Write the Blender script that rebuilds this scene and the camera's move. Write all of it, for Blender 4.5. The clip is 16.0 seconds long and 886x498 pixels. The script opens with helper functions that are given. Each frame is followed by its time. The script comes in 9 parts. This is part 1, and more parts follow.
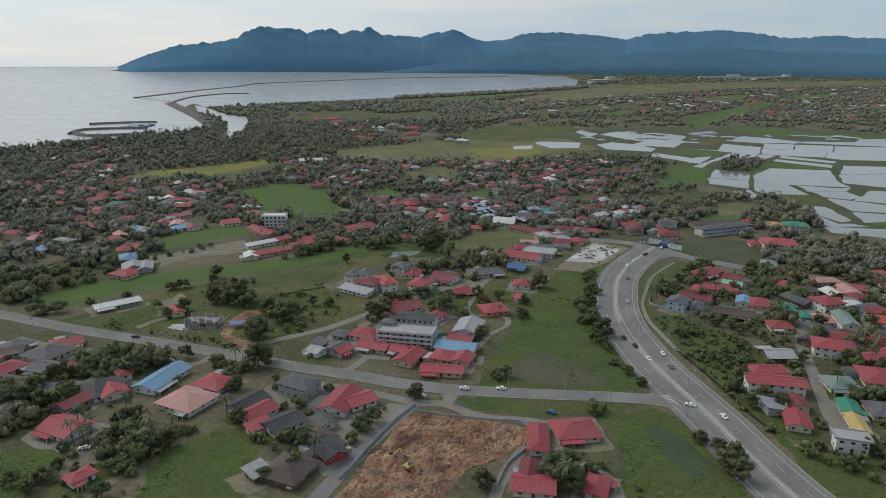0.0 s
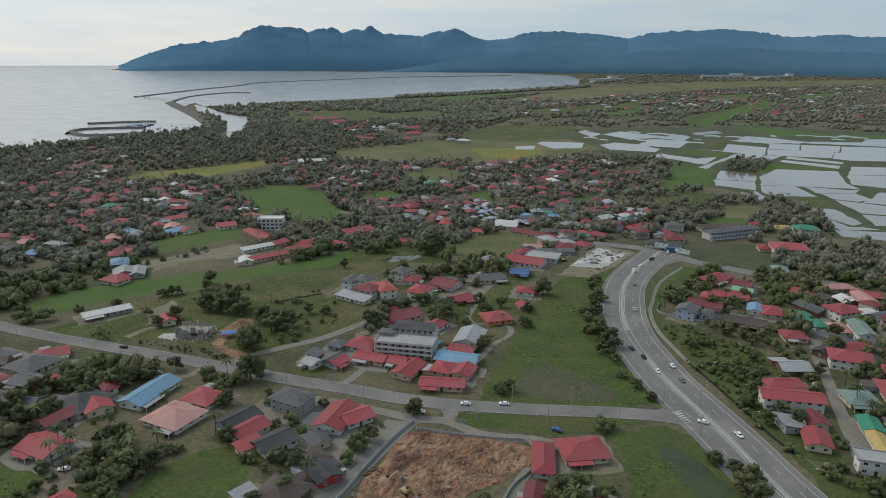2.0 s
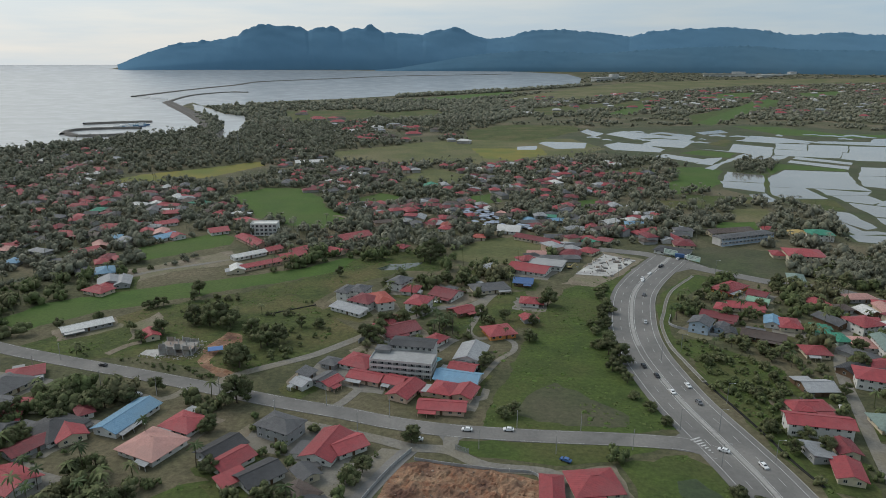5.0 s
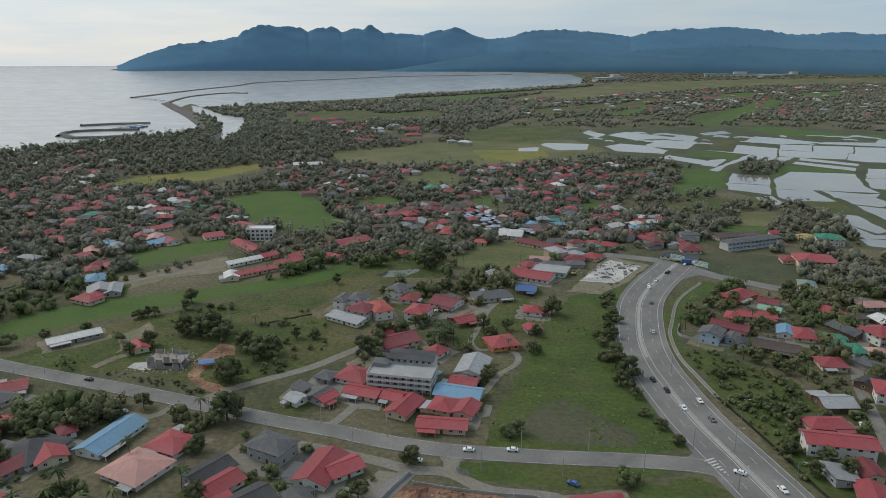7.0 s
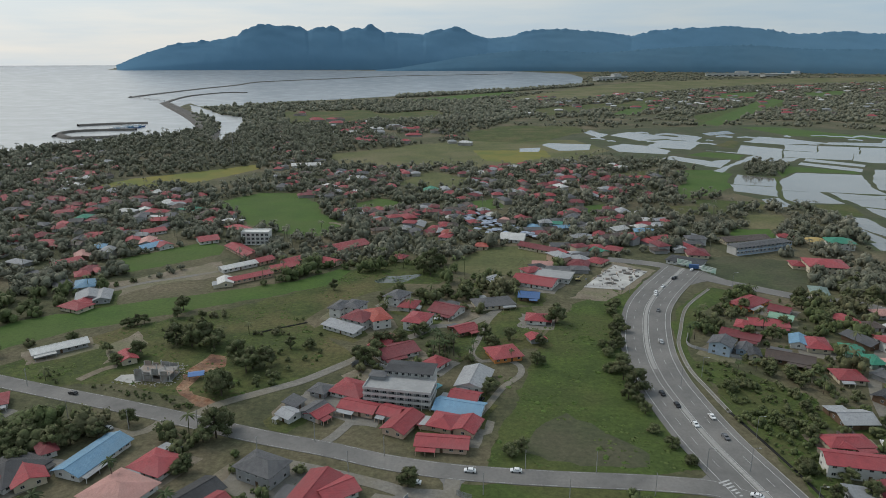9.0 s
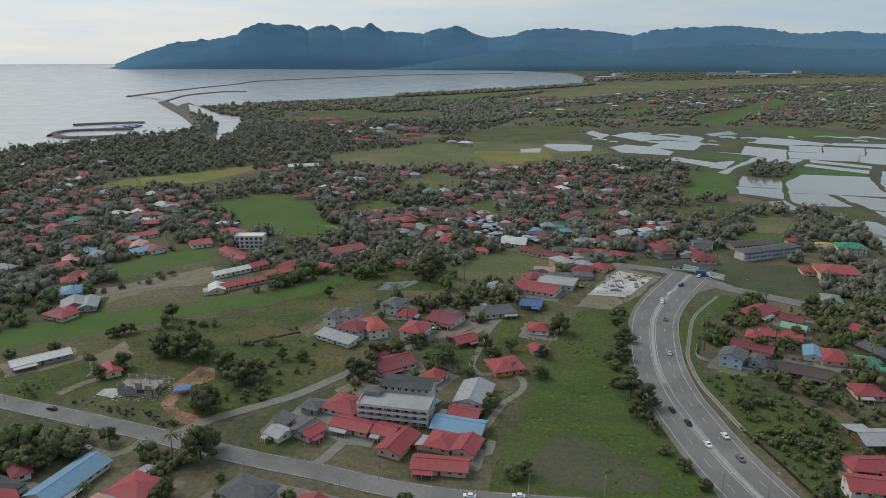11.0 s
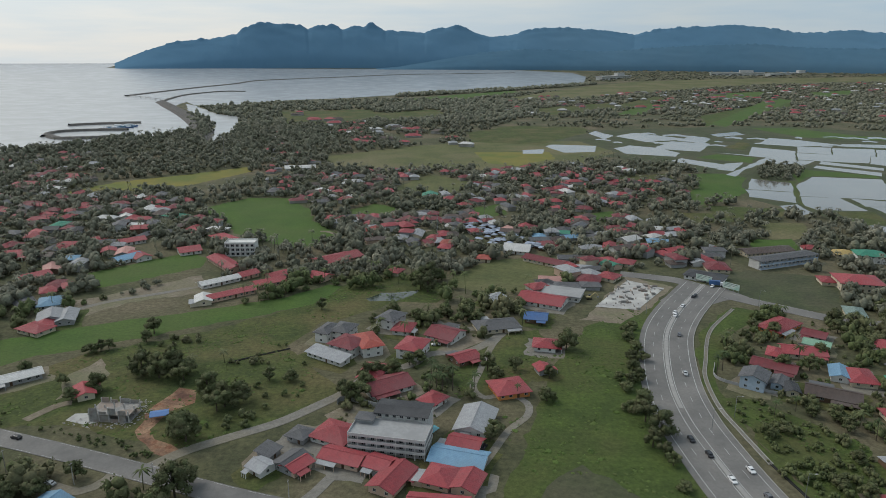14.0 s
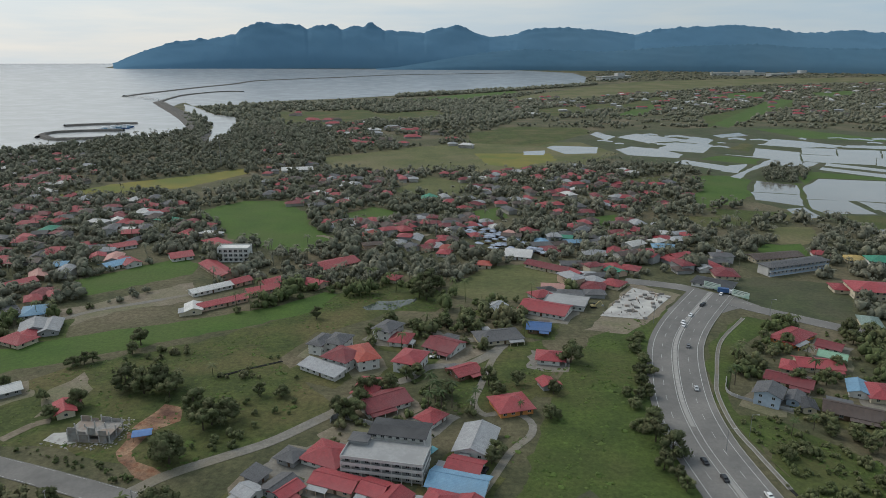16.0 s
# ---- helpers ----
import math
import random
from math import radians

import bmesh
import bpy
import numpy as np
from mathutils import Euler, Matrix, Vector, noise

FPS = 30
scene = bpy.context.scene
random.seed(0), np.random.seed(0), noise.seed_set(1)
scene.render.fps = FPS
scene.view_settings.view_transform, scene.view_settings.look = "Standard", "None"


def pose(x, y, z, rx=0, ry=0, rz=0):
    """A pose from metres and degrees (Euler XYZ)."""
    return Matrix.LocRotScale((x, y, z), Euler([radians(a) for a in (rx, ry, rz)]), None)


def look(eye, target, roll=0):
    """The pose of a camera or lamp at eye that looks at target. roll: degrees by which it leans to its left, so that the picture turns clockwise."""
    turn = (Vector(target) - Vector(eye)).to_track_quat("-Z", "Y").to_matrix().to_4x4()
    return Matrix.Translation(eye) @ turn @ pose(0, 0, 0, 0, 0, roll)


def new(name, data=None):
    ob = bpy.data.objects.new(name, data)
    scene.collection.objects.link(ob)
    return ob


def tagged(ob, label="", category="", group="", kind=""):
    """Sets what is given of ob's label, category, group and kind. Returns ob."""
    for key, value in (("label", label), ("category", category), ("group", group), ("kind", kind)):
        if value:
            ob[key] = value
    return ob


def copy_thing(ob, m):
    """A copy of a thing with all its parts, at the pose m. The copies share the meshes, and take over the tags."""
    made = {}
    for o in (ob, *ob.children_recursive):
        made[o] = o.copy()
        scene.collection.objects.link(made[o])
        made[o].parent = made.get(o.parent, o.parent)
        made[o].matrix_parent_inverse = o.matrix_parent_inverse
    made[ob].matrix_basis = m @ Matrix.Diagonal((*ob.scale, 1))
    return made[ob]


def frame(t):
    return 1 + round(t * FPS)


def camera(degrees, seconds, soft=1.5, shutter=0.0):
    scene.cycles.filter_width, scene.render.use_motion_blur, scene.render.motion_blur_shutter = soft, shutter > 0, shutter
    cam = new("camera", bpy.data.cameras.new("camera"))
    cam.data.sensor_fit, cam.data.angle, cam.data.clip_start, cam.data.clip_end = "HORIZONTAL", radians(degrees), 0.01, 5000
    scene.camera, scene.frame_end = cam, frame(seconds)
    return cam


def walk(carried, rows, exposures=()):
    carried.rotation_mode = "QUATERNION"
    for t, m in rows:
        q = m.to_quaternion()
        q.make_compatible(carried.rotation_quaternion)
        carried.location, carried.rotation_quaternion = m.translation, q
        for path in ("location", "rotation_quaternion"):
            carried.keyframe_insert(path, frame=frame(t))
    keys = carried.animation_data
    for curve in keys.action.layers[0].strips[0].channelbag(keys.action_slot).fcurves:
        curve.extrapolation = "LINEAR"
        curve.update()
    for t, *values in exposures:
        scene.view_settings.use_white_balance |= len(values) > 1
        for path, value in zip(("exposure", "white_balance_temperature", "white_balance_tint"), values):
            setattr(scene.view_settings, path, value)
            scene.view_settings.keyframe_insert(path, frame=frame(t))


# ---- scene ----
cam = camera(66.2, 16.0, soft=0.9)
PATH = [
    (0, (0.71, -6.42, 140.37), (0.385, 3.206, 137.677), 0.3),
    (0.5, (0.74, -2.84, 140.38), (0.408, 6.783, 137.689), 0.3),
    (1, (0.73, 0.76, 140.41), (0.397, 10.384, 137.711), 0.3),
    (1.5, (0.72, 4.36, 140.42), (0.382, 13.986, 137.729), 0.3),
    (2, (0.71, 7.97, 140.43), (0.363, 17.597, 137.723), 0.3),
    (2.5, (0.68, 11.57, 140.44), (0.337, 21.187, 137.741), 0.3),
    (3, (0.64, 15.12, 140.47), (0.291, 24.744, 137.765), 0.3),
    (3.5, (0.59, 18.73, 140.49), (0.232, 28.355, 137.784), 0.2),
    (4, (0.53, 22.35, 140.53), (0.175, 31.972, 137.816), 0.2),
    (6.5, (0.19, 39.86, 140.69), (-0.175, 49.477, 137.962), 0.2),
    (7, (0.11, 43.29, 140.65), (-0.257, 52.909, 137.931), 0.1),
    (7.5, (-0.02, 46.69, 140.59), (-0.397, 56.306, 137.864), 0.1),
    (8, (-0.16, 50.05, 140.54), (-0.530, 59.657, 137.814), 0.1),
    (8.5, (-0.22, 53.49, 140.55), (-0.596, 63.101, 137.828), 0.1),
    (9, (-0.24, 57.01, 140.59), (-0.612, 66.615, 137.865), 0.1),
    (11.5, (-0.23, 76.05, 140.24), (-0.605, 85.664, 137.501), 0.2),
    (12, (-0.25, 79.97, 140.16), (-0.632, 89.579, 137.420), 0.2),
    (12.5, (-0.25, 83.93, 140.03), (-0.629, 93.540, 137.294), 0.3),
    (13, (-0.27, 87.88, 139.89), (-0.651, 97.489, 137.152), 0.2),
    (13.5, (-0.30, 91.79, 139.74), (-0.692, 101.402, 137.000), 0.2),
    (14, (-0.32, 95.68, 139.59), (-0.708, 105.290, 136.846), 0.2),
    (14.5, (-0.32, 99.51, 139.47), (-0.715, 109.116, 136.732), 0.2),
    (15, (-0.34, 103.24, 139.38), (-0.739, 112.850, 136.644), 0.2),
    (15.5, (-0.44, 106.91, 139.33), (-0.834, 116.522, 136.592), 0.2),
    (16, (-0.55, 110.58, 139.31), (-0.936, 120.192, 136.568), 0.2),
]
walk(cam, [(t, look(eye, target, roll)) for t, eye, target, roll in PATH])


# ---------------------------------------------------------------- world, sun, light
world = bpy.data.worlds.new("world")
scene.world = world
world.use_nodes = True
wn, wl = world.node_tree.nodes, world.node_tree.links
wn.clear()
SUN_EL, SUN_AZ = 46.0, -62.0
w_out = wn.new("ShaderNodeOutputWorld")
w_bg = wn.new("ShaderNodeBackground")
w_sky = wn.new("ShaderNodeTexSky")
w_sky.sky_type = "NISHITA"
w_sky.sun_disc = False
w_sky.sun_elevation = radians(SUN_EL)
w_sky.sun_rotation = radians(SUN_AZ)
w_sky.dust_density = 3.0
w_tc = wn.new("ShaderNodeTexCoord")
w_map = wn.new("ShaderNodeMapping")
w_map.inputs["Scale"].default_value = (1.6, 1.6, 14.0)
w_noise = wn.new("ShaderNodeTexNoise")
w_noise.inputs["Scale"].default_value = 1.5
w_noise.inputs["Detail"].default_value = 7.0
w_noise.inputs["Roughness"].default_value = 0.55
w_ramp = wn.new("ShaderNodeValToRGB")
w_ramp.color_ramp.elements[0].position = 0.42
w_ramp.color_ramp.elements[0].color = (4.6, 5.3, 5.9, 1)
w_ramp.color_ramp.elements[1].position = 0.60
w_ramp.color_ramp.elements[1].color = (5.7, 5.9, 5.95, 1)
# the cloud deck is brighter towards the hidden sun
w_dot = wn.new("ShaderNodeVectorMath")
w_dot.operation = "DOT_PRODUCT"
w_dot.inputs[1].default_value = (math.sin(radians(SUN_AZ)), math.cos(radians(SUN_AZ)), 0.0)
w_glow = wn.new("ShaderNodeMapRange")
w_glow.inputs["From Min"].default_value = 0.2
w_glow.inputs["From Max"].default_value = 1.0
w_glow.inputs["To Min"].default_value = 0.80
w_glow.inputs["To Max"].default_value = 1.18
w_mul = wn.new("ShaderNodeVectorMath")
w_mul.operation = "SCALE"
w_side = wn.new("ShaderNodeValToRGB")
w_side.color_ramp.elements[0].position = 0.15
w_side.color_ramp.elements[0].color = (0.90, 1.0, 1.06, 1)
w_side.color_ramp.elements[1].position = 0.95
w_side.color_ramp.elements[1].color = (1.06, 1.01, 0.95, 1)
w_tint = wn.new("ShaderNodeVectorMath")
w_tint.operation = "MULTIPLY"
w_mix = wn.new("ShaderNodeMixRGB")
w_mix.inputs["Fac"].default_value = 0.85
wl.new(w_tc.outputs["Generated"], w_map.inputs["Vector"])
wl.new(w_map.outputs["Vector"], w_noise.inputs["Vector"])
wl.new(w_noise.outputs["Fac"], w_ramp.inputs["Fac"])
wl.new(w_tc.outputs["Generated"], w_dot.inputs[0])
wl.new(w_dot.outputs["Value"], w_glow.inputs["Value"])
wl.new(w_dot.outputs["Value"], w_side.inputs["Fac"])
wl.new(w_ramp.outputs["Color"], w_tint.inputs[0])
wl.new(w_side.outputs["Color"], w_tint.inputs[1])
wl.new(w_tint.outputs["Vector"], w_mul.inputs[0])
wl.new(w_glow.outputs["Result"], w_mul.inputs["Scale"])
wl.new(w_sky.outputs["Color"], w_mix.inputs["Color1"])
wl.new(w_mul.outputs["Vector"], w_mix.inputs["Color2"])
wl.new(w_mix.outputs["Color"], w_bg.inputs["Color"])
w_bg.inputs["Strength"].default_value = 0.130
wl.new(w_bg.outputs["Background"], w_out.inputs["Surface"])

sun_data = bpy.data.lights.new("sun", "SUN")
sun_data.energy, sun_data.angle, sun_data.color = 1.5, radians(30), (1.0, 0.96, 0.89)
sun = new("sun", sun_data)
sun_dir = Vector((math.sin(radians(SUN_AZ)) * math.cos(radians(SUN_EL)), math.cos(radians(SUN_AZ)) * math.cos(radians(SUN_EL)), math.sin(radians(SUN_EL))))
sun.matrix_world = look(sun_dir * 500, (0, 0, 0))


# ---------------------------------------------------------------- materials
def material(name, colour, colour2=None, scale=1.0, rough=0.9, bump=0.0, bump_scale=20.0, metal=0.0, coarse=0.05, third=None,
             ribs=0.0, rib_axis="X", vary=0.0, spec=0.3, island=0.0, fine=0.0, fine_scale=0.9):
    """Two tones of noise at two scales, a third tone in large patches, optional ribs, and a shade of its own for each object or clump."""
    m = bpy.data.materials.new(name)
    m.use_nodes = True
    n, l = m.node_tree.nodes, m.node_tree.links
    b = n["Principled BSDF"]
    b.inputs["Roughness"].default_value = rough
    b.inputs["Metallic"].default_value = metal
    b.inputs["Specular IOR Level"].default_value = spec
    tc = n.new("ShaderNodeTexCoord")
    colour2 = colour2 or tuple(c * 0.72 for c in colour)
    n1 = n.new("ShaderNodeTexNoise")
    n1.inputs["Scale"].default_value = scale
    n1.inputs["Detail"].default_value = 6
    n1.inputs["Roughness"].default_value = 0.65
    l.new(tc.outputs["Object"], n1.inputs["Vector"])
    r1 = n.new("ShaderNodeMapRange")
    r1.inputs["From Min"].default_value, r1.inputs["From Max"].default_value = 0.36, 0.64
    l.new(n1.outputs["Fac"], r1.inputs["Value"])
    mix = n.new("ShaderNodeMixRGB")
    mix.inputs["Color1"].default_value = (*colour, 1)
    mix.inputs["Color2"].default_value = (*colour2, 1)
    l.new(r1.outputs["Result"], mix.inputs["Fac"])
    last = mix.outputs["Color"]
    n2 = n.new("ShaderNodeTexNoise")
    n2.inputs["Scale"].default_value = coarse
    n2.inputs["Detail"].default_value = 5
    l.new(tc.outputs["Object"], n2.inputs["Vector"])
    r2 = n.new("ShaderNodeMapRange")
    r2.inputs["From Min"].default_value, r2.inputs["From Max"].default_value = 0.45, 0.66
    l.new(n2.outputs["Fac"], r2.inputs["Value"])
    mix2 = n.new("ShaderNodeMixRGB")
    mix2.inputs["Color2"].default_value = (*(third or tuple(c * 0.8 for c in colour)), 1)
    l.new(r2.outputs["Result"], mix2.inputs["Fac"])
    l.new(last, mix2.inputs["Color1"])
    last = mix2.outputs["Color"]
    if fine:
        n3 = n.new("ShaderNodeTexNoise")
        n3.inputs["Scale"].default_value = fine_scale
        n3.inputs["Detail"].default_value = 8
        n3.inputs["Roughness"].default_value = 0.75
        l.new(tc.outputs["Object"], n3.inputs["Vector"])
        r3 = n.new("ShaderNodeMapRange")
        r3.inputs["From Min"].default_value, r3.inputs["From Max"].default_value = 0.3, 0.7
        r3.inputs["To Min"].default_value, r3.inputs["To Max"].default_value = 1 - fine, 1 + fine
        l.new(n3.outputs["Fac"], r3.inputs["Value"])
        s3 = n.new("ShaderNodeVectorMath")
        s3.operation = "SCALE"
        l.new(last, s3.inputs[0])
        l.new(r3.outputs["Result"], s3.inputs["Scale"])
        last = s3.outputs["Vector"]
    if vary or island:
        if island:
            src = n.new("ShaderNodeNewGeometry").outputs["Random Per Island"]
        else:
            src = n.new("ShaderNodeObjectInfo").outputs["Random"]
        rv = n.new("ShaderNodeMapRange")
        k = vary or island
        rv.inputs["To Min"].default_value, rv.inputs["To Max"].default_value = 1 - k, 1 + k
        l.new(src, rv.inputs["Value"])
        hs = n.new("ShaderNodeHueSaturation")
        l.new(rv.outputs["Result"], hs.inputs["Value"])
        l.new(last, hs.inputs["Color"])
        last = hs.outputs["Color"]
    height = None
    if ribs:
        wv = n.new("ShaderNodeTexWave")
        wv.bands_direction = rib_axis
        wv.inputs["Scale"].default_value = ribs
        wv.inputs["Distortion"].default_value = 0.15
        l.new(tc.outputs["Object"], wv.inputs["Vector"])
        rr = n.new("ShaderNodeMapRange")
        rr.inputs["To Min"].default_value, rr.inputs["To Max"].default_value = 0.78, 1.06
        l.new(wv.outputs["Fac"], rr.inputs["Value"])
        sc = n.new("ShaderNodeVectorMath")
        sc.operation = "SCALE"
        l.new(last, sc.inputs[0])
        l.new(rr.outputs["Result"], sc.inputs["Scale"])
        last = sc.outputs["Vector"]
        height = wv.outputs["Fac"]
    l.new(last, b.inputs["Base Color"])
    if bump:
        bp = n.new("ShaderNodeBump")
        bp.inputs["Strength"].default_value = bump
        bp.inputs["Distance"].default_value = 0.3
        if height is None:
            nb = n.new("ShaderNodeTexNoise")
            nb.inputs["Scale"].default_value = bump_scale
            nb.inputs["Detail"].default_value = 4
            l.new(tc.outputs["Object"], nb.inputs["Vector"])
            height = nb.outputs["Fac"]
        l.new(height, bp.inputs["Height"])
        l.new(bp.outputs["Normal"], b.inputs["Normal"])
    return m


M = {}
M["ground"] = material("brush_ground", (0.088, 0.088, 0.044), (0.056, 0.060, 0.030), 0.09, 0.95, 0.8, 0.5, coarse=0.014, third=(0.140, 0.116, 0.074), fine=0.5, fine_scale=0.40)
M["grass"] = material("meadow_grass", (0.074, 0.092, 0.025), (0.040, 0.056, 0.016), 0.085, 0.95, 0.9, 0.6, coarse=0.022, third=(0.104, 0.092, 0.038), fine=0.5, fine_scale=0.45)
M["lawn"] = material("bright_grass", (0.068, 0.098, 0.022), (0.043, 0.066, 0.016), 0.06, 0.95, 0.7, 0.7, coarse=0.022, third=(0.074, 0.080, 0.027), fine=0.42, fine_scale=0.5)
M["rice"] = material("young_rice", (0.066, 0.116, 0.022), (0.050, 0.092, 0.019), 0.04, 0.95, 0.5, 0.7, coarse=0.014, third=(0.072, 0.104, 0.028), fine=0.25, fine_scale=0.5)
M["marsh"] = material("wet_dark_grass", (0.064, 0.080, 0.034), (0.046, 0.054, 0.028), 0.06, 0.9, 0.5, 0.7, coarse=0.02, third=(0.080, 0.078, 0.046), fine=0.35, fine_scale=0.4)
M["bog"] = material("bog_grass", (0.040, 0.060, 0.024), (0.028, 0.040, 0.018), 0.09, 0.6, 0.4, 0.7, coarse=0.03, third=(0.046, 0.066, 0.024), fine=0.35, fine_scale=0.5)
M["dry"] = material("dry_grass", (0.118, 0.120, 0.048), (0.080, 0.092, 0.036), 0.03, 0.95, 0.5, 0.6, coarse=0.010, third=(0.150, 0.132, 0.070), fine=0.35, fine_scale=0.3)
M["yellow"] = material("ripe_rice", (0.20, 0.17, 0.04), (0.15, 0.145, 0.04), 0.05, 0.95, 0.3, 0.9, coarse=0.02, third=(0.12, 0.14, 0.035))
M["earth"] = material("red_earth", (0.190, 0.088, 0.052), (0.330, 0.225, 0.145), 0.22, 0.95, 1.0, 0.8, coarse=0.11, third=(0.105, 0.054, 0.040), fine=0.5, fine_scale=0.6)
M["dirt"] = material("pale_dirt", (0.22, 0.185, 0.14), (0.155, 0.13, 0.095), 0.12, 0.95, 0.5, 1.0, coarse=0.04, third=(0.15, 0.145, 0.085), fine=0.35, fine_scale=0.6)
M["asphalt"] = material("worn_asphalt", (0.170, 0.163, 0.155), (0.132, 0.127, 0.121), 0.20, 0.85, 0.1, 4.0, coarse=0.05, third=(0.198, 0.188, 0.176), fine=0.18, fine_scale=0.8)
M["lane"] = material("lane_concrete", (0.215, 0.20, 0.175), (0.155, 0.147, 0.13), 0.3, 0.9, 0.15, 4.0, coarse=0.05, third=(0.19, 0.17, 0.13), fine=0.25, fine_scale=0.8)
M["paint"] = material("road_paint", (0.56, 0.56, 0.545), (0.34, 0.34, 0.33), 0.6, 0.7)
M["kerb"] = material("kerb_concrete", (0.36, 0.35, 0.33), (0.27, 0.26, 0.25), 0.8, 0.85)
M["drain"] = material("dark_drain", (0.018, 0.018, 0.017), (0.03, 0.03, 0.028), 0.8, 0.8)
M["concrete"] = material("bare_concrete", (0.42, 0.41, 0.39), (0.30, 0.29, 0.28), 0.25, 0.9, 0.2, 2.0, coarse=0.08, third=(0.50, 0.49, 0.46))
M["sand"] = material("breakwater_rock", (0.13, 0.12, 0.11), (0.08, 0.075, 0.07), 0.3, 0.95, 0.8, 0.6)


def water(name, colour, rough, wave):
    m = material(name, colour, tuple(c * 0.8 for c in colour), 0.02, rough, wave, 0.25, coarse=0.01, spec=0.5)
    return m


M["sea"] = water("sea_water", (0.36, 0.375, 0.38), 0.24, 0.02)
M["paddy"] = water("paddy_water", (0.20, 0.195, 0.18), 0.10, 0.0)
M["pool"] = water("pool_water", (0.10, 0.36, 0.42), 0.1, 0.0)
M["pond"] = water("pond_water", (0.06, 0.075, 0.06), 0.12, 0.0)
# blue of the distant haze is put into the mountains' base colour
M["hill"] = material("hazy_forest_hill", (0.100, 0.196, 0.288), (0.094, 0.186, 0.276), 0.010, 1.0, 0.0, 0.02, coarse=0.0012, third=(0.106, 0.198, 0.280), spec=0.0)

# same haze blue in the foothills' base colour, a little darker
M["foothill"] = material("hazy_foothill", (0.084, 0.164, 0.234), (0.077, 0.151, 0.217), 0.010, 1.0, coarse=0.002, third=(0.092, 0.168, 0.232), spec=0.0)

ROOFS = dict(
    red=((0.36, 0.066, 0.074), (0.27, 0.052, 0.060)), orange=((0.42, 0.095, 0.070), (0.32, 0.072, 0.058)), maroon=((0.22, 0.045, 0.052), (0.15, 0.036, 0.042)),
    brown=((0.10, 0.070, 0.058), (0.070, 0.052, 0.046)), grey=((0.125, 0.125, 0.13), (0.085, 0.085, 0.09)), dark=((0.055, 0.056, 0.060), (0.04, 0.04, 0.044)),
    zinc=((0.36, 0.37, 0.38), (0.27, 0.27, 0.28)), white=((0.62, 0.61, 0.59), (0.50, 0.49, 0.47)), blue=((0.20, 0.36, 0.50), (0.16, 0.30, 0.44)),
    navy=((0.06, 0.14, 0.32), (0.05, 0.11, 0.25)), green=((0.05, 0.26, 0.17), (0.04, 0.20, 0.13)), mint=((0.25, 0.42, 0.30), (0.20, 0.35, 0.25)),
    pink=((0.55, 0.30, 0.26), (0.46, 0.24, 0.21)), yellow=((0.50, 0.36, 0.13), (0.42, 0.30, 0.11)), sage=((0.20, 0.27, 0.24), (0.16, 0.21, 0.19)))
WALLS = dict(white=(0.66, 0.65, 0.62), cream=(0.60, 0.53, 0.40), grey=(0.34, 0.34, 0.34), pale=(0.56, 0.55, 0.53), red=(0.34, 0.05, 0.05), blue=(0.40, 0.48, 0.58),
             orange=(0.60, 0.25, 0.08), wood=(0.16, 0.10, 0.065), peach=(0.58, 0.42, 0.32), mint=(0.42, 0.52, 0.45))
for k, (a, b_) in ROOFS.items():
    M["roof_" + k] = material("roof_sheet_" + k, a, b_, 0.5, 0.6, 0.35, ribs=1.1, vary=0.14, coarse=0.10, third=tuple(c * 0.75 + 0.03 for c in a))
for k, a in WALLS.items():
    M["wall_" + k] = material("wall_render_" + k, a, tuple(c * 0.85 for c in a), 0.7, 0.85, 0.1, 6, coarse=0.15, third=tuple(c * 0.8 for c in a))
M["wall_old"] = material("weathered_wall", (0.36, 0.34, 0.31), (0.22, 0.21, 0.19), 0.2, 0.9, coarse=0.05, third=(0.42, 0.40, 0.37))
M["glass"] = material("window_glass", (0.025, 0.03, 0.035), None, 0.5, 0.12, spec=0.6)
M["frame"] = material("white_frame", (0.55, 0.55, 0.53), None, 2.0, 0.6)
M["door"] = material("brown_door", (0.10, 0.055, 0.03), None, 2.0, 0.6)
M["bark"] = material("tree_bark", (0.10, 0.08, 0.06), (0.06, 0.048, 0.036), 3.0, 0.95, 0.5, 8)
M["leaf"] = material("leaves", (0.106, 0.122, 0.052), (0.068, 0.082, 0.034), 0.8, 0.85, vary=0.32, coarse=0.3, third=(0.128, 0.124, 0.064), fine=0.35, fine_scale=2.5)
# distance haze is mixed into this leaf colour, paler and greyer than the bushes
M["leaf_hazed"] = material("far_leaves_hazed", (0.166, 0.168, 0.118), (0.114, 0.116, 0.082), 0.12, 0.9, island=0.32, coarse=0.02, third=(0.180, 0.174, 0.130), fine=0.4, fine_scale=1.1)
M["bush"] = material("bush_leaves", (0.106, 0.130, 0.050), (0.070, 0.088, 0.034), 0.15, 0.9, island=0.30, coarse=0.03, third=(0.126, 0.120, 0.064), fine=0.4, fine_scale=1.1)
M["tuft"] = material("tussock_grass", (0.078, 0.118, 0.028), (0.056, 0.090, 0.021), 0.2, 0.95, island=0.22, coarse=0.03, third=(0.086, 0.104, 0.034), fine=0.3, fine_scale=1.5)
M["frond"] = material("palm_frond", (0.060, 0.085, 0.028), (0.036, 0.055, 0.018), 1.5, 0.7, vary=0.25)
M["steel"] = material("galvanised_steel", (0.32, 0.33, 0.34), None, 2.0, 0.5, metal=0.6)
M["tyre"] = material("tyre_rubber", (0.02, 0.02, 0.02), None, 3, 0.9)
M["yellow_paint"] = material("machine_yellow", (0.42, 0.34, 0.17), None, 2, 0.6)
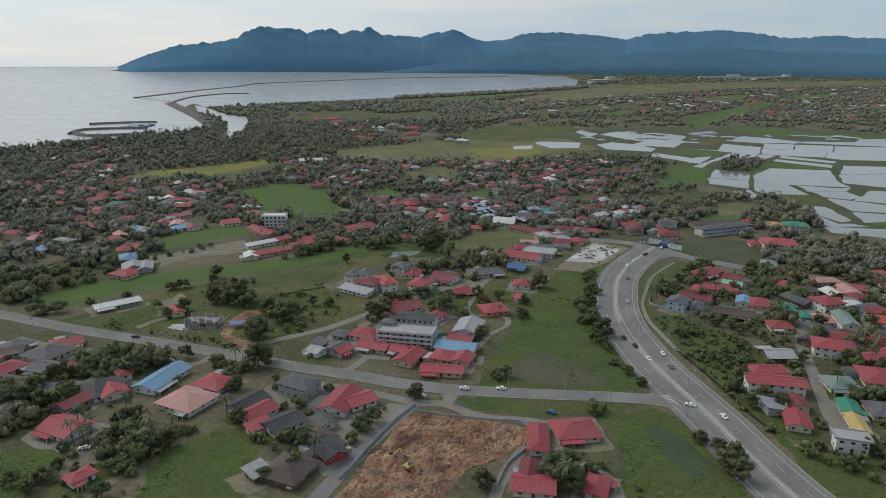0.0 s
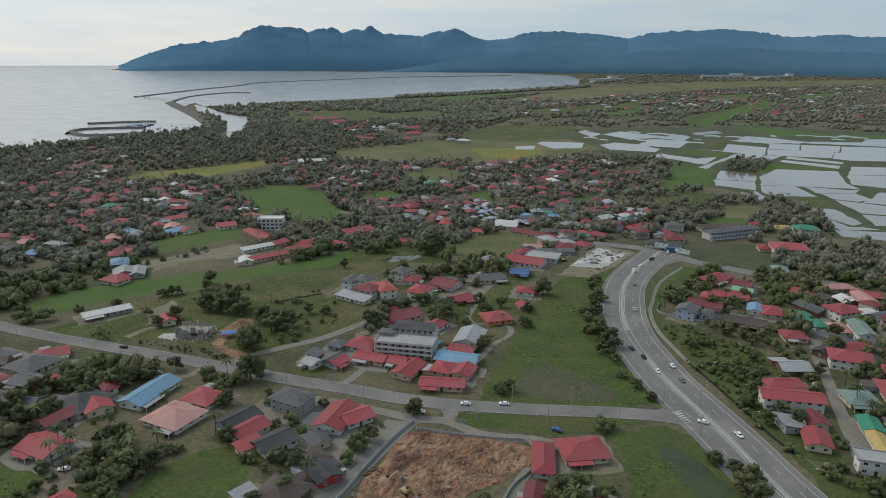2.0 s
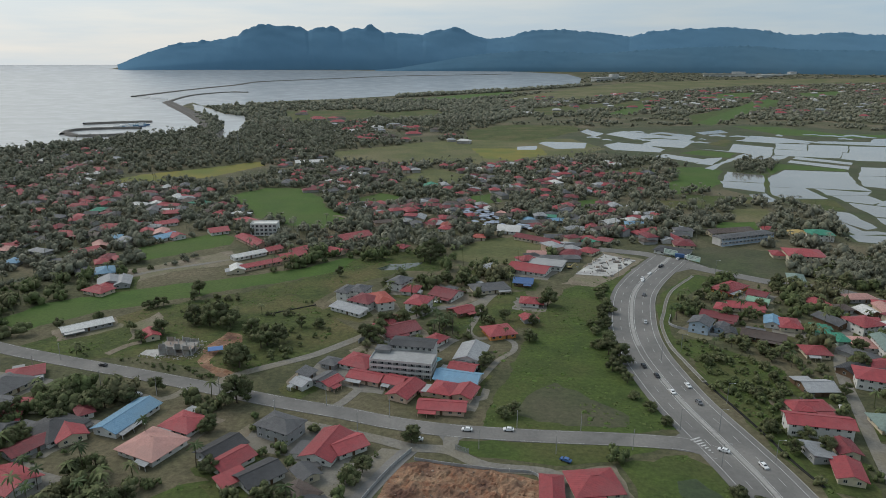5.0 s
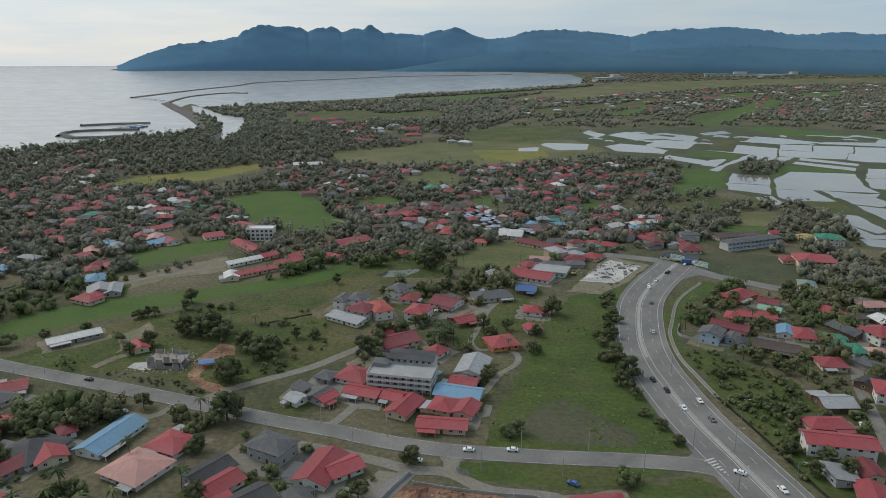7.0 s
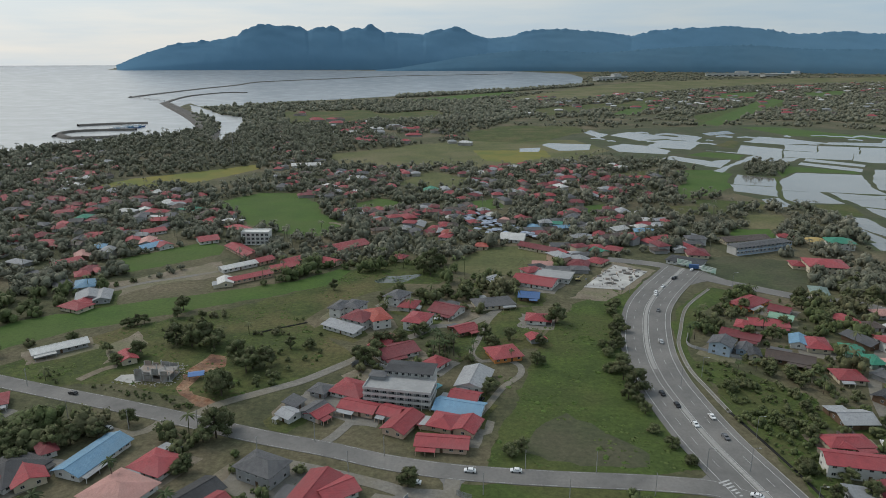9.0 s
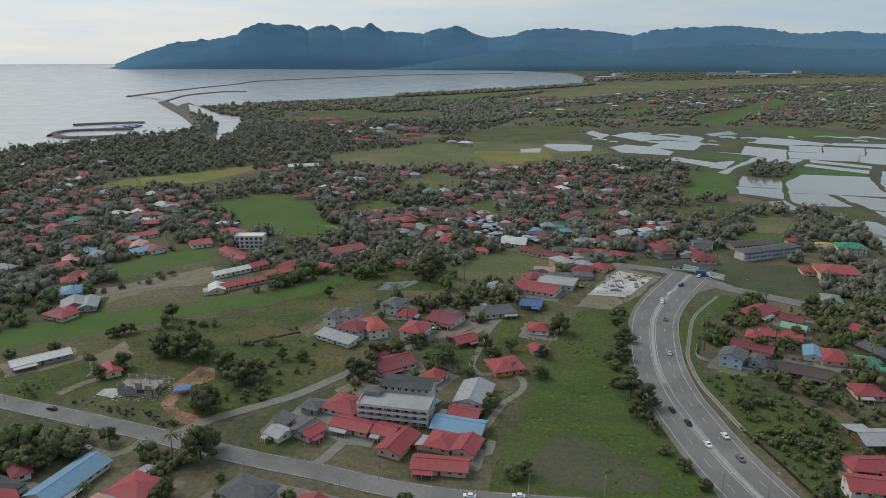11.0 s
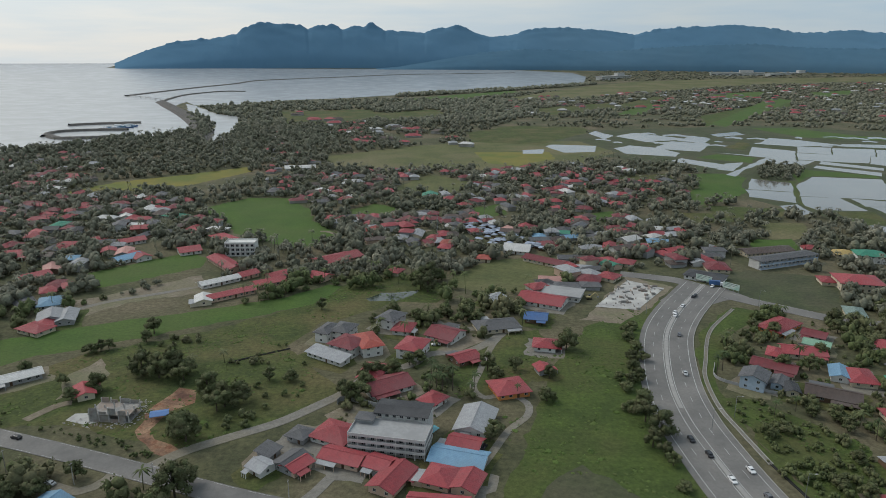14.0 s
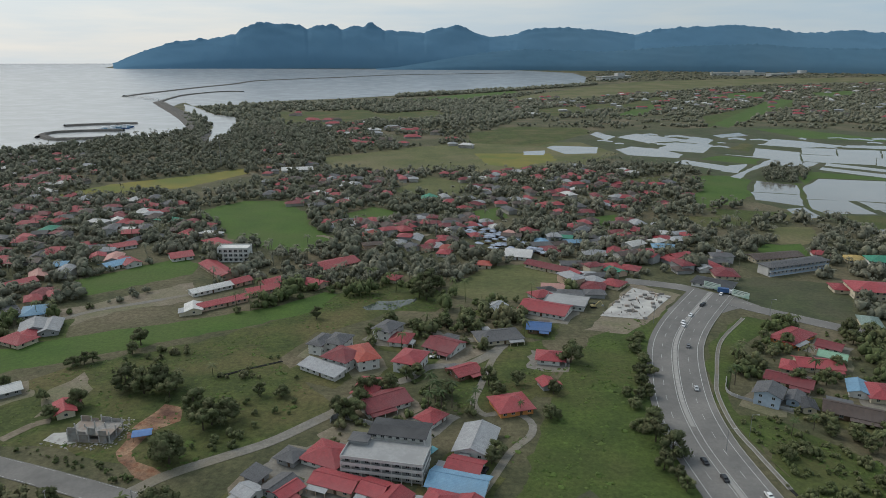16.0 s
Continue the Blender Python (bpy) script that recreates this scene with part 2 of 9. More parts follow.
CAR_PAINT = dict(white=(0.72, 0.72, 0.72), black=(0.025, 0.025, 0.028), silver=(0.42, 0.43, 0.44), red=(0.35, 0.03, 0.03), blue=(0.05, 0.12, 0.30), grey=(0.15, 0.15, 0.16))
for k, a in CAR_PAINT.items():
    M["car_" + k] = material("car_paint_" + k, a, a, 2, 0.25, spec=0.6)


M["rubble_earth"] = material("churned_earth", (0.25, 0.145, 0.092), (0.15, 0.078, 0.050), 0.15, 0.95, 0.6, 2.0, island=0.35, coarse=0.1, third=(0.30, 0.25, 0.21), fine=0.3)
M["rubble_concrete"] = material("broken_concrete", (0.36, 0.35, 0.33), (0.22, 0.21, 0.20), 0.5, 0.95, 0.5, 2.0, island=0.35, coarse=0.2, third=(0.30, 0.24, 0.20))
M["tarp"] = material("blue_tarp", (0.10, 0.20, 0.42), (0.08, 0.16, 0.34), 0.6, 0.6, 0.3, 1.0)
M["cloth"] = material("market_canopy", (0.30, 0.34, 0.40), (0.16, 0.20, 0.30), 0.05, 0.7, vary=0.35, coarse=0.03, third=(0.50, 0.50, 0.50))
M["board"] = material("billboard_face", (0.62, 0.66, 0.62), (0.50, 0.58, 0.52), 0.3, 0.5, coarse=0.2, third=(0.30, 0.45, 0.38))


# ---------------------------------------------------------------- helpers
EYE = Vector((0, 49, 140))
NEAR, SPAN = 2200.0, 2500.0


def lay(x, y, z=0.0):
    """Distance is drawn together beyond NEAR, so that the far shore and the hills stay within the lens's reach."""
    d = math.hypot(x - EYE.x, y - EYE.y)
    if d <= NEAR:
        return Vector((x, y, z))
    s = (NEAR + SPAN * (1 - math.exp(-(d - NEAR) / SPAN))) / d
    return EYE + s * (Vector((x, y, z)) - EYE)


def part(name, bm, mat, parent=None, label="", smooth=False, at=None):
    me = bpy.data.meshes.new(name)
    bm.to_mesh(me)
    bm.free()
    for m in (mat if isinstance(mat, (list, tuple)) else [mat]):
        me.materials.append(m)
    if smooth:
        for p in me.polygons:
            p.use_smooth = True
    ob = new(name, me)
    if parent:
        ob.parent = parent
    if at is not None:
        ob.matrix_basis = at
    if label:
        ob["label"] = label
    return ob


def share(name, me, parent=None, at=None, label=""):
    ob = new(name, me)
    if parent:
        ob.parent = parent
    if at is not None:
        ob.matrix_basis = at
    if label:
        ob["label"] = label
    return ob


def box(bm, x0, y0, z0, x1, y1, z1, mi=0, m=None):
    vs = [bm.verts.new((x, y, z)) for z in (z0, z1) for x, y in ((x0, y0), (x1, y0), (x1, y1), (x0, y1))]
    if m is not None:
        for v in vs:
            v.co = m @ v.co
    for f in ((3, 2, 1, 0), (4, 5, 6, 7), (0, 1, 5, 4), (1, 2, 6, 5), (2, 3, 7, 6), (3, 0, 4, 7)):
        bm.faces.new([vs[i] for i in f]).material_index = mi
    return vs


def mesh_from(name, verts, faces, mats):
    me = bpy.data.meshes.new(name)
    me.from_pydata(verts, [], faces)
    for m in mats:
        me.materials.append(m)
    me.update()
    return me


def smooth_line(pts, step=4.0):
    """A curve through the points, evenly sampled."""
    p = [Vector(q) for q in pts]
    p = [2 * p[0] - p[1]] + p + [2 * p[-1] - p[-2]]
    out = []
    for i in range(1, len(p) - 2):
        a, b, c, d = p[i - 1:i + 3]
        n = max(2, int((c - b).length / step))
        for k in range(n):
            t = k / n
            out.append(0.5 * ((2 * b) + (c - a) * t + (2 * a - 5 * b + 4 * c - d) * t * t + (3 * b - a - 3 * c + d) * t ** 3))
    out.append(p[-2])
    return out


def sides(line):
    """The unit normal, to the left, at each point of a line."""
    res = []
    for i in range(len(line)):
        d = line[min(i + 1, len(line) - 1)] - line[max(i - 1, 0)]
        res.append(Vector((-d.y, d.x)).normalized())
    return res


def strip(bm, line, a, b, z, z2=None, mi=0, skip=None):
    """A ribbon between the offsets a and b (to the left) of a line; with z2 also its side faces down to z2."""
    nn = sides(line)
    va = [bm.verts.new(lay(*(p + n * a), z)) for p, n in zip(line, nn)]
    vb = [bm.verts.new(lay(*(p + n * b), z)) for p, n in zip(line, nn)]
    lo = []
    if z2 is not None:
        lo = [[bm.verts.new(lay(*(p + n * o), z2)) for p, n in zip(line, nn)] for o in (a, b)]
    for i in range(len(line) - 1):
        if skip and skip(i):
            continue
        bm.faces.new((vb[i], va[i], va[i + 1], vb[i + 1]) if a < b else (va[i], vb[i], vb[i + 1], va[i + 1])).material_index = mi
        if lo:
            bm.faces.new((va[i], lo[0][i], lo[0][i + 1], va[i + 1])).material_index = mi
            bm.faces.new((vb[i], vb[i + 1], lo[1][i + 1], lo[1][i])).material_index = mi


def ragged(pts, amount, seed, step):
    """A closed outline with natural unevenness."""
    rnd = random.Random(seed)
    amount = min(amount, 0.3 * step)
    out = []
    for a, b in zip(pts, pts[1:] + pts[:1]):
        a, b = Vector(a), Vector(b)
        n = max(1, int((b - a).length / step))
        for k in range(n):
            q = a.lerp(b, k / n)
            out.append(q + Vector((rnd.uniform(-amount, amount), rnd.uniform(-amount, amount))) * (1 if k else 0.5))
    return out


def area(name, pts, mat, z, label, category, rough_edge=1.0, step=9.0, seed=1, cells=None):
    """A patch of ground cover or water that lies on the ground sheet."""
    if category not in ("meadow", "brush", "yard", "verge"):
        keep_open(pts)
    if rough_edge:
        pts = ragged(pts, rough_edge * 1.6, seed, step)
    bm = bmesh.new()
    f = bm.faces.new([bm.verts.new((p[0], p[1], 0)) for p in pts])
    if f.normal.z < 0 or f.calc_area() and (f.normal_update() or f.normal.z < 0):
        f.normal_flip()
    bmesh.ops.triangulate(bm, faces=bm.faces[:])
    if cells:
        xs = [v.co.x for v in bm.verts]
        ys = [v.co.y for v in bm.verts]
        for axis, lo, hi in ((0, min(xs), max(xs)), (1, min(ys), max(ys))):
            k = math.ceil(lo / cells) * cells
            while k < hi:
                co, no = [0, 0, 0], [0, 0, 0]
                co[axis], no[axis] = k, 1
                bmesh.ops.bisect_plane(bm, geom=bm.verts[:] + bm.edges[:] + bm.faces[:], plane_co=co, plane_no=no)
                k += cells
    for v in bm.verts:
        d = math.hypot(v.co.x, v.co.y)
        v.co = lay(v.co.x, v.co.y, z + (0.5 if d > NEAR else 0))
    return tagged(part(name, bm, mat), label, category, kind="structure")


# ---------------------------------------------------------------- ground and hills
def build_ground():
    bm = bmesh.new()
    radii = [0, 60, 120, 180, 250, 330, 420, 520, 640, 780, 950, 1150, 1400, 1700, 2000] + list(range(2200, 9600, 240))
    angles = [radians(a) for a in np.arange(0, 360, 2.0)]
    rings = []
    for r in radii[1:]:
        rings.append([bm.verts.new(lay(EYE.x + r * math.sin(a), EYE.y + r * math.cos(a), 0)) for a in angles])
    c = bm.verts.new((EYE.x, EYE.y, 0))
    n = len(angles)
    for j in range(n):
        bm.faces.new((c, rings[0][(j + 1) % n], rings[0][j]))
        for i in range(len(rings) - 1):
            bm.faces.new((rings[i][j], rings[i][(j + 1) % n], rings[i + 1][(j + 1) % n], rings[i + 1][j]))
    bmesh.ops.recalc_face_normals(bm, faces=bm.faces[:])
    ob = part("ground", bm, M["ground"])
    return tagged(ob, "flat green brush and grass plain reaching the hills", "ground", kind="structure")


def build_hills(name, profile, dist, depth, rise, seed, label, mat=None):
    """A forested range. profile: (degrees from north, height in metres at that distance) along its crest."""
    az = np.arange(profile[0][0], profile[-1][0] + 0.01, 0.08)
    hs = np.interp(az, [p[0] for p in profile], [p[1] for p in profile])
    rough = np.array([noise.fractal(Vector((a * 2.2, 0.3, seed)), 0.8, 2.1, 6) for a in az])
    soft_hs = np.convolve(np.pad(hs, 60, mode="edge"), np.ones(121) / 121, mode="valid")
    soft_hs = np.minimum(soft_hs, hs * 1.08)
    mid_hs = np.minimum(np.convolve(np.pad(hs, 16, mode="edge"), np.ones(33) / 33, mode="valid"), hs * 1.04)
    hs = hs * (1 + 0.03 * rough)
    rows = 28
    bm = bmesh.new()
    grid = []
    for j in range(rows):
        v = j / (rows - 1) * 1.35 if j < 20 else 1.0 + (j - 20) * 0.05
        line = []
        for a, h_top, h_mid, h_soft in zip(az, hs, mid_hs, soft_hs):
            d = dist + depth * v
            k = max(0.0, 1 - abs(v - 1)) ** rise
            e = min(1.0, max(0.0, (k - 0.30) / 0.55))
            h = h_soft + (h_mid - h_soft) * e * e * (3 - 2 * e)
            e = min(1.0, max(0.0, (k - 0.86) / 0.12))
            h += (h_top - h_mid) * e * e * (3 - 2 * e)
            nz = noise.fractal(Vector((a * 0.5 + v * 1.5, v * 3.0, seed)), 1.0, 2.0, 5)
            fine = noise.fractal(Vector((a * 4.0, v * 9.0, seed + 7)), 1.0, 2.0, 3)
            fall = 1 - abs(v - 1) if v <= 1 else 0.3
            hh = max(-6.0, h * k * (1 + 0.10 * nz * (1 - k)) + nz * 4 * k * (1 - 0.9 * k) + fine * 9 * (k > 0.95))
            x = EYE.x + d * math.sin(radians(a))
            y = EYE.y + d * math.cos(radians(a))
            line.append(bm.verts.new(lay(x, y, hh if j else -8.0)))
        grid.append(line)
    for j in range(rows - 1):
        for i in range(len(az) - 1):
            bm.faces.new((grid[j][i], grid[j][i + 1], grid[j + 1][i + 1], grid[j + 1][i]))
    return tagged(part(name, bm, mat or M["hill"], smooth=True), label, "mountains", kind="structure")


# ---------------------------------------------------------------- houses
UNIT = {}


def unit_mesh(kind):
    """Shared window and door leaves, 1 m wide and 1 m high, facing -y."""
    if kind in UNIT:
        return UNIT[kind]
    bm = bmesh.new()
    if kind == "window":
        for x0, z0, x1, z1 in ((-0.5, -0.5, 0.5, -0.42), (-0.5, 0.42, 0.5, 0.5), (-0.5, -0.42, -0.43, 0.42), (0.43, -0.42, 0.5, 0.42), (-0.03, -0.42, 0.03, 0.42)):
            box(bm, x0, -0.08, z0, x1, 0.02, z1)
        mats = [M["frame"]]
    elif kind == "pane":
        box(bm, -0.43, -0.03, -0.42, 0.43, 0.015, 0.42)
        mats = [M["glass"]]
    elif kind == "door":
        box(bm, -0.5, -0.05, 0.0, 0.5, 0.03, 1.0)
        box(bm, -0.4, -0.08, 0.1, -0.05, -0.05, 0.9)
        box(bm, 0.05, -0.08, 0.1, 0.4, -0.05, 0.9)
        mats = [M["door"]]
    me = bpy.data.meshes.new(kind)
    bm.to_mesh(me)
    bm.free()
    for m in mats:
        me.materials.append(m)
    UNIT[kind] = me
    return me


def roof_mesh(bm, w, d, z, pitch, over, style):
    """Ridge along x. hip, gable or flat-ish shed; 0.16 m thick."""
    a, b = w / 2 + over, d / 2 + over
    h = b * pitch
    t = 0.16
    drop = over * pitch
    z0 = z - drop
    if style == "flat":
        box(bm, -a, -b, z, a, b, z + 0.25)
        box(bm, -a, -b, z + 0.25, a, -b + 0.2, z + 0.75)
        box(bm, -a, b - 0.2, z + 0.25, a, b, z + 0.75)
        box(bm, -a, -b + 0.2, z + 0.25, -a + 0.2, b - 0.2, z + 0.75)
        box(bm, a - 0.2, -b + 0.2, z + 0.25, a, b - 0.2, z + 0.75)
        return
    if style == "shed":
        top = [(-a, -b, z0), (a, -b, z0), (a, b, z0 + b * pitch), (-a, b, z0 + b * pitch)]
        faces = [(0, 1, 2, 3)]
        rim = [0, 1, 2, 3]
    else:
        r = a if style == "gable" else max(0.02 * a, a - b * 0.95)
        top = [(-a, -b, z0), (a, -b, z0), (a, b, z0), (-a, b, z0), (-r, 0, z0 + h), (r, 0, z0 + h)]
        faces = [(0, 1, 5, 4), (2, 3, 4, 5), (1, 2, 5), (3, 0, 4)] if style == "hip" else [(0, 1, 5, 4), (2, 3, 4, 5)]
        rim = [0, 1, 2, 3] if style == "hip" else [0, 1, 5, 2, 3, 4]
    up = [bm.verts.new(c) for c in top]
    lo = [bm.verts.new((c[0], c[1], c[2] - t)) for c in top]
    for f in faces:
        bm.faces.new([up[i] for i in f])
        bm.faces.new([lo[i] for i in reversed(f)])
    for i, j in zip(rim, rim[1:] + rim[:1]):
        bm.faces.new((up[i], lo[i], lo[j], up[j]))


def house(x, y, rot, w, d, roof="red", wall="white", storeys=1, style="hip", over=1.0, pitch=0.33, detail=2, eave=None, label="", name="house", porch=0.0):
    """A dwelling: walls with openings' leaves, a thick roof, a ridge cap; w along its front, d from front to back."""
    if d > w:
        w, d, rot = d, w, rot + 90
    h = eave or (2.8 * storeys)
    root = new(name)
    root.matrix_basis = Matrix.Translation(lay(x, y, 0)) @ Matrix.Rotation(radians(rot), 4, "Z")
    words = {"zinc": "grey zinc", "dark": "dark grey", "mint": "pale green", "sage": "grey-green", "grey": "grey"}.get(roof, roof)
    tagged(root, label or f"{'two-storey ' if storeys == 2 else ''}{wall if wall != 'wood' else 'timber'} walled house under a weathered {words} {style if style != 'flat' else 'flat'} roof", "house", "village houses")
    bm = bmesh.new()
    box(bm, -w / 2, -d / 2, -0.2, w / 2, d / 2, h)
    if style == "gable":
        for sx in (-1, 1):
            x0, x1 = sorted((sx * w / 2, sx * (w / 2 - 0.2)))
            v = [bm.verts.new(c) for c in ((x0, -d / 2, h), (x0, d / 2, h), (x0, 0, h + d / 2 * pitch - 0.05), (x1, -d / 2, h), (x1, d / 2, h), (x1, 0, h + d / 2 * pitch - 0.05))]
            for f in ((0, 2, 1), (3, 4, 5), (0, 3, 5, 2), (1, 2, 5, 4)):
                bm.faces.new([v[i] for i in f])
    part("wall", bm, M["wall_" + wall], root)
    bm = bmesh.new()
    roof_mesh(bm, w, d, h + 0.17, pitch, over, style)
    ro = part("roof", bm, M["wall_grey"] if style == "flat" else M["roof_" + roof], root)
    if detail >= 2 and style in ("hip", "gable"):
        bm = bmesh.new()
        a, b = w / 2 + over, d / 2 + over
        r = a if style == "gable" else max(0.02 * a, a - b * 0.95)
        zz = h + 0.17 + d / 2 * pitch
        box(bm, -r, -0.18, zz - 0.06, r, 0.18, zz + 0.07)
        part("ridge_cap", bm, M["roof_" + roof], ro)
    pick = int(abs(x * 7 + y * 13)) % 10
    if detail >= 2 and storeys == 1 and style != "shed" and pick < 6:
        pw = w * (0.35 + 0.05 * pick)
        px = (w - pw) / 2 * (-1 if pick % 2 else 1)
        for_z = h - 0.25
        bm = bmesh.new()
        v = [bm.verts.new(c) for c in ((px - pw / 2, -d / 2 - 3.2, for_z - 0.55), (px + pw / 2, -d / 2 - 3.2, for_z - 0.55), (px + pw / 2, -d / 2 - 0.02, for_z), (px - pw / 2, -d / 2 - 0.02, for_z))]
        u = [bm.verts.new(c.co - Vector((0, 0, 0.12))) for c in v]
        bm.faces.new(v)
        bm.faces.new(list(reversed(u)))
        for i in range(4):
            bm.faces.new((v[i], u[i], u[(i + 1) % 4], v[(i + 1) % 4]))
        part("porch_roof", bm, M["roof_" + (roof if pick % 3 else "zinc")], root, "lean-to porch roof")
        for sx in (-1, 0, 1):
            bm = bmesh.new()
            box(bm, px + sx * (pw / 2 - 0.2) - 0.09, -d / 2 - 3.05, -0.1, px + sx * (pw / 2 - 0.2) + 0.09, -d / 2 - 2.87, for_z - 0.66)
            part("post", bm, M["wall_" + wall], root)
    if detail >= 2 and storeys == 1 and style in ("hip", "gable") and w * d > 90 and pick % 2 == 0:
        aw, ad, ax = w * (0.3 + 0.04 * pick), d * 0.42, w * (0.22 if pick % 4 else -0.22)
        bm = bmesh.new()
        box(bm, ax - aw / 2, d / 2 + 0.02, -0.1, ax + aw / 2, d / 2 + ad, 2.1)
        part("annex_wall", bm, M["wall_" + ("grey" if pick % 4 else wall)], root, "plain kitchen annex")
        bm = bmesh.new()
        v = [bm.verts.new(c) for c in ((ax - aw / 2 - 0.4, d / 2 + 0.04, h - 0.3), (ax + aw / 2 + 0.4, d / 2 + 0.04, h - 0.3), (ax + aw / 2 + 0.4, d / 2 + ad + 0.6, 2.1), (ax - aw / 2 - 0.4, d / 2 + ad + 0.6, 2.1))]
        bmesh.ops.extrude_face_region(bm, geom=[bm.faces.new(v)])
        for c in v:
            c.co.z += 0.1
        bmesh.ops.recalc_face_normals(bm, faces=bm.faces[:])
        part("annex_roof", bm, M["roof_" + ("zinc", "brown", "grey", "maroon", "zinc")[pick // 2]], root, "rusty lean-to sheet roof")
    if detail >= 1:
        for s in range(storeys):
            zc = 2.9 * s + 1.55
            n = max(1, int(w / 3.4))
            for side, ang in ((-1, 0), (1, 180)):
                if side > 0 and detail < 2:
                    continue
                for k in range(n):
                    xx = -w / 2 + (k + 0.5) * w / n
                    if s == 0 and side < 0 and k == n // 2:
                        share("door", unit_mesh("door"), root, Matrix.Translation((xx, side * d / 2, 0)) @ Matrix.Rotation(radians(ang), 4, "Z") @ Matrix.Diagonal((1.1, 1, 2.1, 1)))
                        continue
                    wi = share("window", unit_mesh("window"), root, Matrix.Translation((xx, side * d / 2, zc)) @ Matrix.Rotation(radians(ang), 4, "Z") @ Matrix.Diagonal((1.5, 1, 1.2, 1)))
                    share("pane", unit_mesh("pane"), wi)
            m_ = max(1, int(d / 4.2))
            for side, ang in ((-1, -90), (1, 90)):
                for k in range(m_):
                    yy = -d / 2 + (k + 0.5) * d / m_
                    wi = share("window", unit_mesh("window"), root, Matrix.Translation((side * w / 2, yy, zc)) @ Matrix.Rotation(radians(ang), 4, "Z") @ Matrix.Diagonal((1.3, 1, 1.2, 1)))
                    share("pane", unit_mesh("pane"), wi)
    return root


# ---------------------------------------------------------------- trees
def lumpy(verts, faces, c, r, seed, sub, squash=0.8):
    """An uneven clump of foliage, added to lists."""
    key = ("ico", sub)
    if key not in UNIT:
        bm = bmesh.new()
        bmesh.ops.create_icosphere(bm, subdivisions=sub, radius=1)
        UNIT[key] = ([v.co.copy() for v in bm.verts], [tuple(v.index for v in f.verts) for f in bm.faces])
        bm.free()
    vs, fs = UNIT[key]
    o = len(verts)
    for v in vs:
        k = 1 + 0.6 * noise.noise(v * 1.5 + Vector((seed, seed * 0.37, 0))) + 0.4 * noise.noise(v * 4.3 + Vector((0, seed, 1)))
        verts.append((c[0] + v.x * r * k, c[1] + v.y * r * k, c[2] + v.z * r * k * squash))
    faces.extend(tuple(i + o for i in f) for f in fs)


def leaves(verts, faces, c, r, n, size, rnd, squash=0.8):
    for _ in range(n):
        d = Vector((rnd.gauss(0, 1), rnd.gauss(0, 1), rnd.gauss(0.15, 1))).normalized()
        p = Vector(c) + Vector((d.x * r, d.y * r, d.z * r * squash)) * rnd.uniform(0.75, 1.22)
        u = Vector((rnd.gauss(0, 1), rnd.gauss(0, 1), rnd.gauss(0, 0.6))).normalized()
        v = u.cross(d).normalized() if abs(u.dot(d)) < 0.95 else u.orthogonal()
        s = size * rnd.uniform(0.6, 1.3)
        o = len(verts)
        verts.extend([tuple(p - u * s), tuple(p + v * s * 0.6), tuple(p + u * s), tuple(p - v * s * 0.6 + d * s * 0.3)])
        faces.append((o, o + 1, o + 2))
        faces.append((o, o + 2, o + 3))


def tube(bm, pts, radii, sides_n=6):
    rings = []
    for p, r in zip(pts, radii):
        rings.append([bm.verts.new((p[0] + r * math.cos(2 * math.pi * k / sides_n), p[1] + r * math.sin(2 * math.pi * k / sides_n), p[2])) for k in range(sides_n)])
    for a, b in zip(rings, rings[1:]):
        for k in range(sides_n):
            bm.faces.new((a[k], a[(k + 1) % sides_n], b[(k + 1) % sides_n], b[k]))
    bm.faces.new(rings[-1])


def make_tree(seed, height, spread):
    """A broad tree: tapered trunk with limbs, and a ragged crown of clumps and leaves."""
    rnd = random.Random(seed)
    bm = bmesh.new()
    top = height * 0.45
    tube(bm, [(0, 0, -0.2), (0.1, 0, top * 0.6), (0.2, 0.1, top), (0.3, 0.2, height * 0.75)], [0.032 * height, 0.025 * height, 0.02 * height, 0.006 * height])
    lobes = []
    for k in range(15):
        a = k * 2.4 + rnd.uniform(-0.5, 0.5)
        rr = spread * (0.0 if k == 0 else rnd.uniform(0.3, 0.82))
        zz = height * (0.78 if k == 0 else rnd.uniform(0.26, 0.74) * (1.08 - 0.25 * rr / spread))
        c = (rr * math.cos(a), rr * math.sin(a), zz)
        lobes.append((c, spread * rnd.uniform(0.22, 0.38)))
        tube(bm, [(0.1, 0, top * 0.7), (c[0] * 0.6, c[1] * 0.6, zz * 0.85), c], [0.014 * height, 0.009 * height, 0.004 * height], 5)
    trunk = part("trunk", bm, M["bark"])
    V, F = [], []
    for i, (c, r) in enumerate(lobes):
        lumpy(V, F, c, r * 0.80, seed * 3.1 + i, 2)
        leaves(V, F, c, r * 1.06, 95, spread * 0.075, rnd)
    c_mesh = mesh_from("crown", V, F, [M["leaf"]])
    for p in c_mesh.polygons:
        p.use_smooth = True
    crown = new("crown", c_mesh)
    return trunk, crown


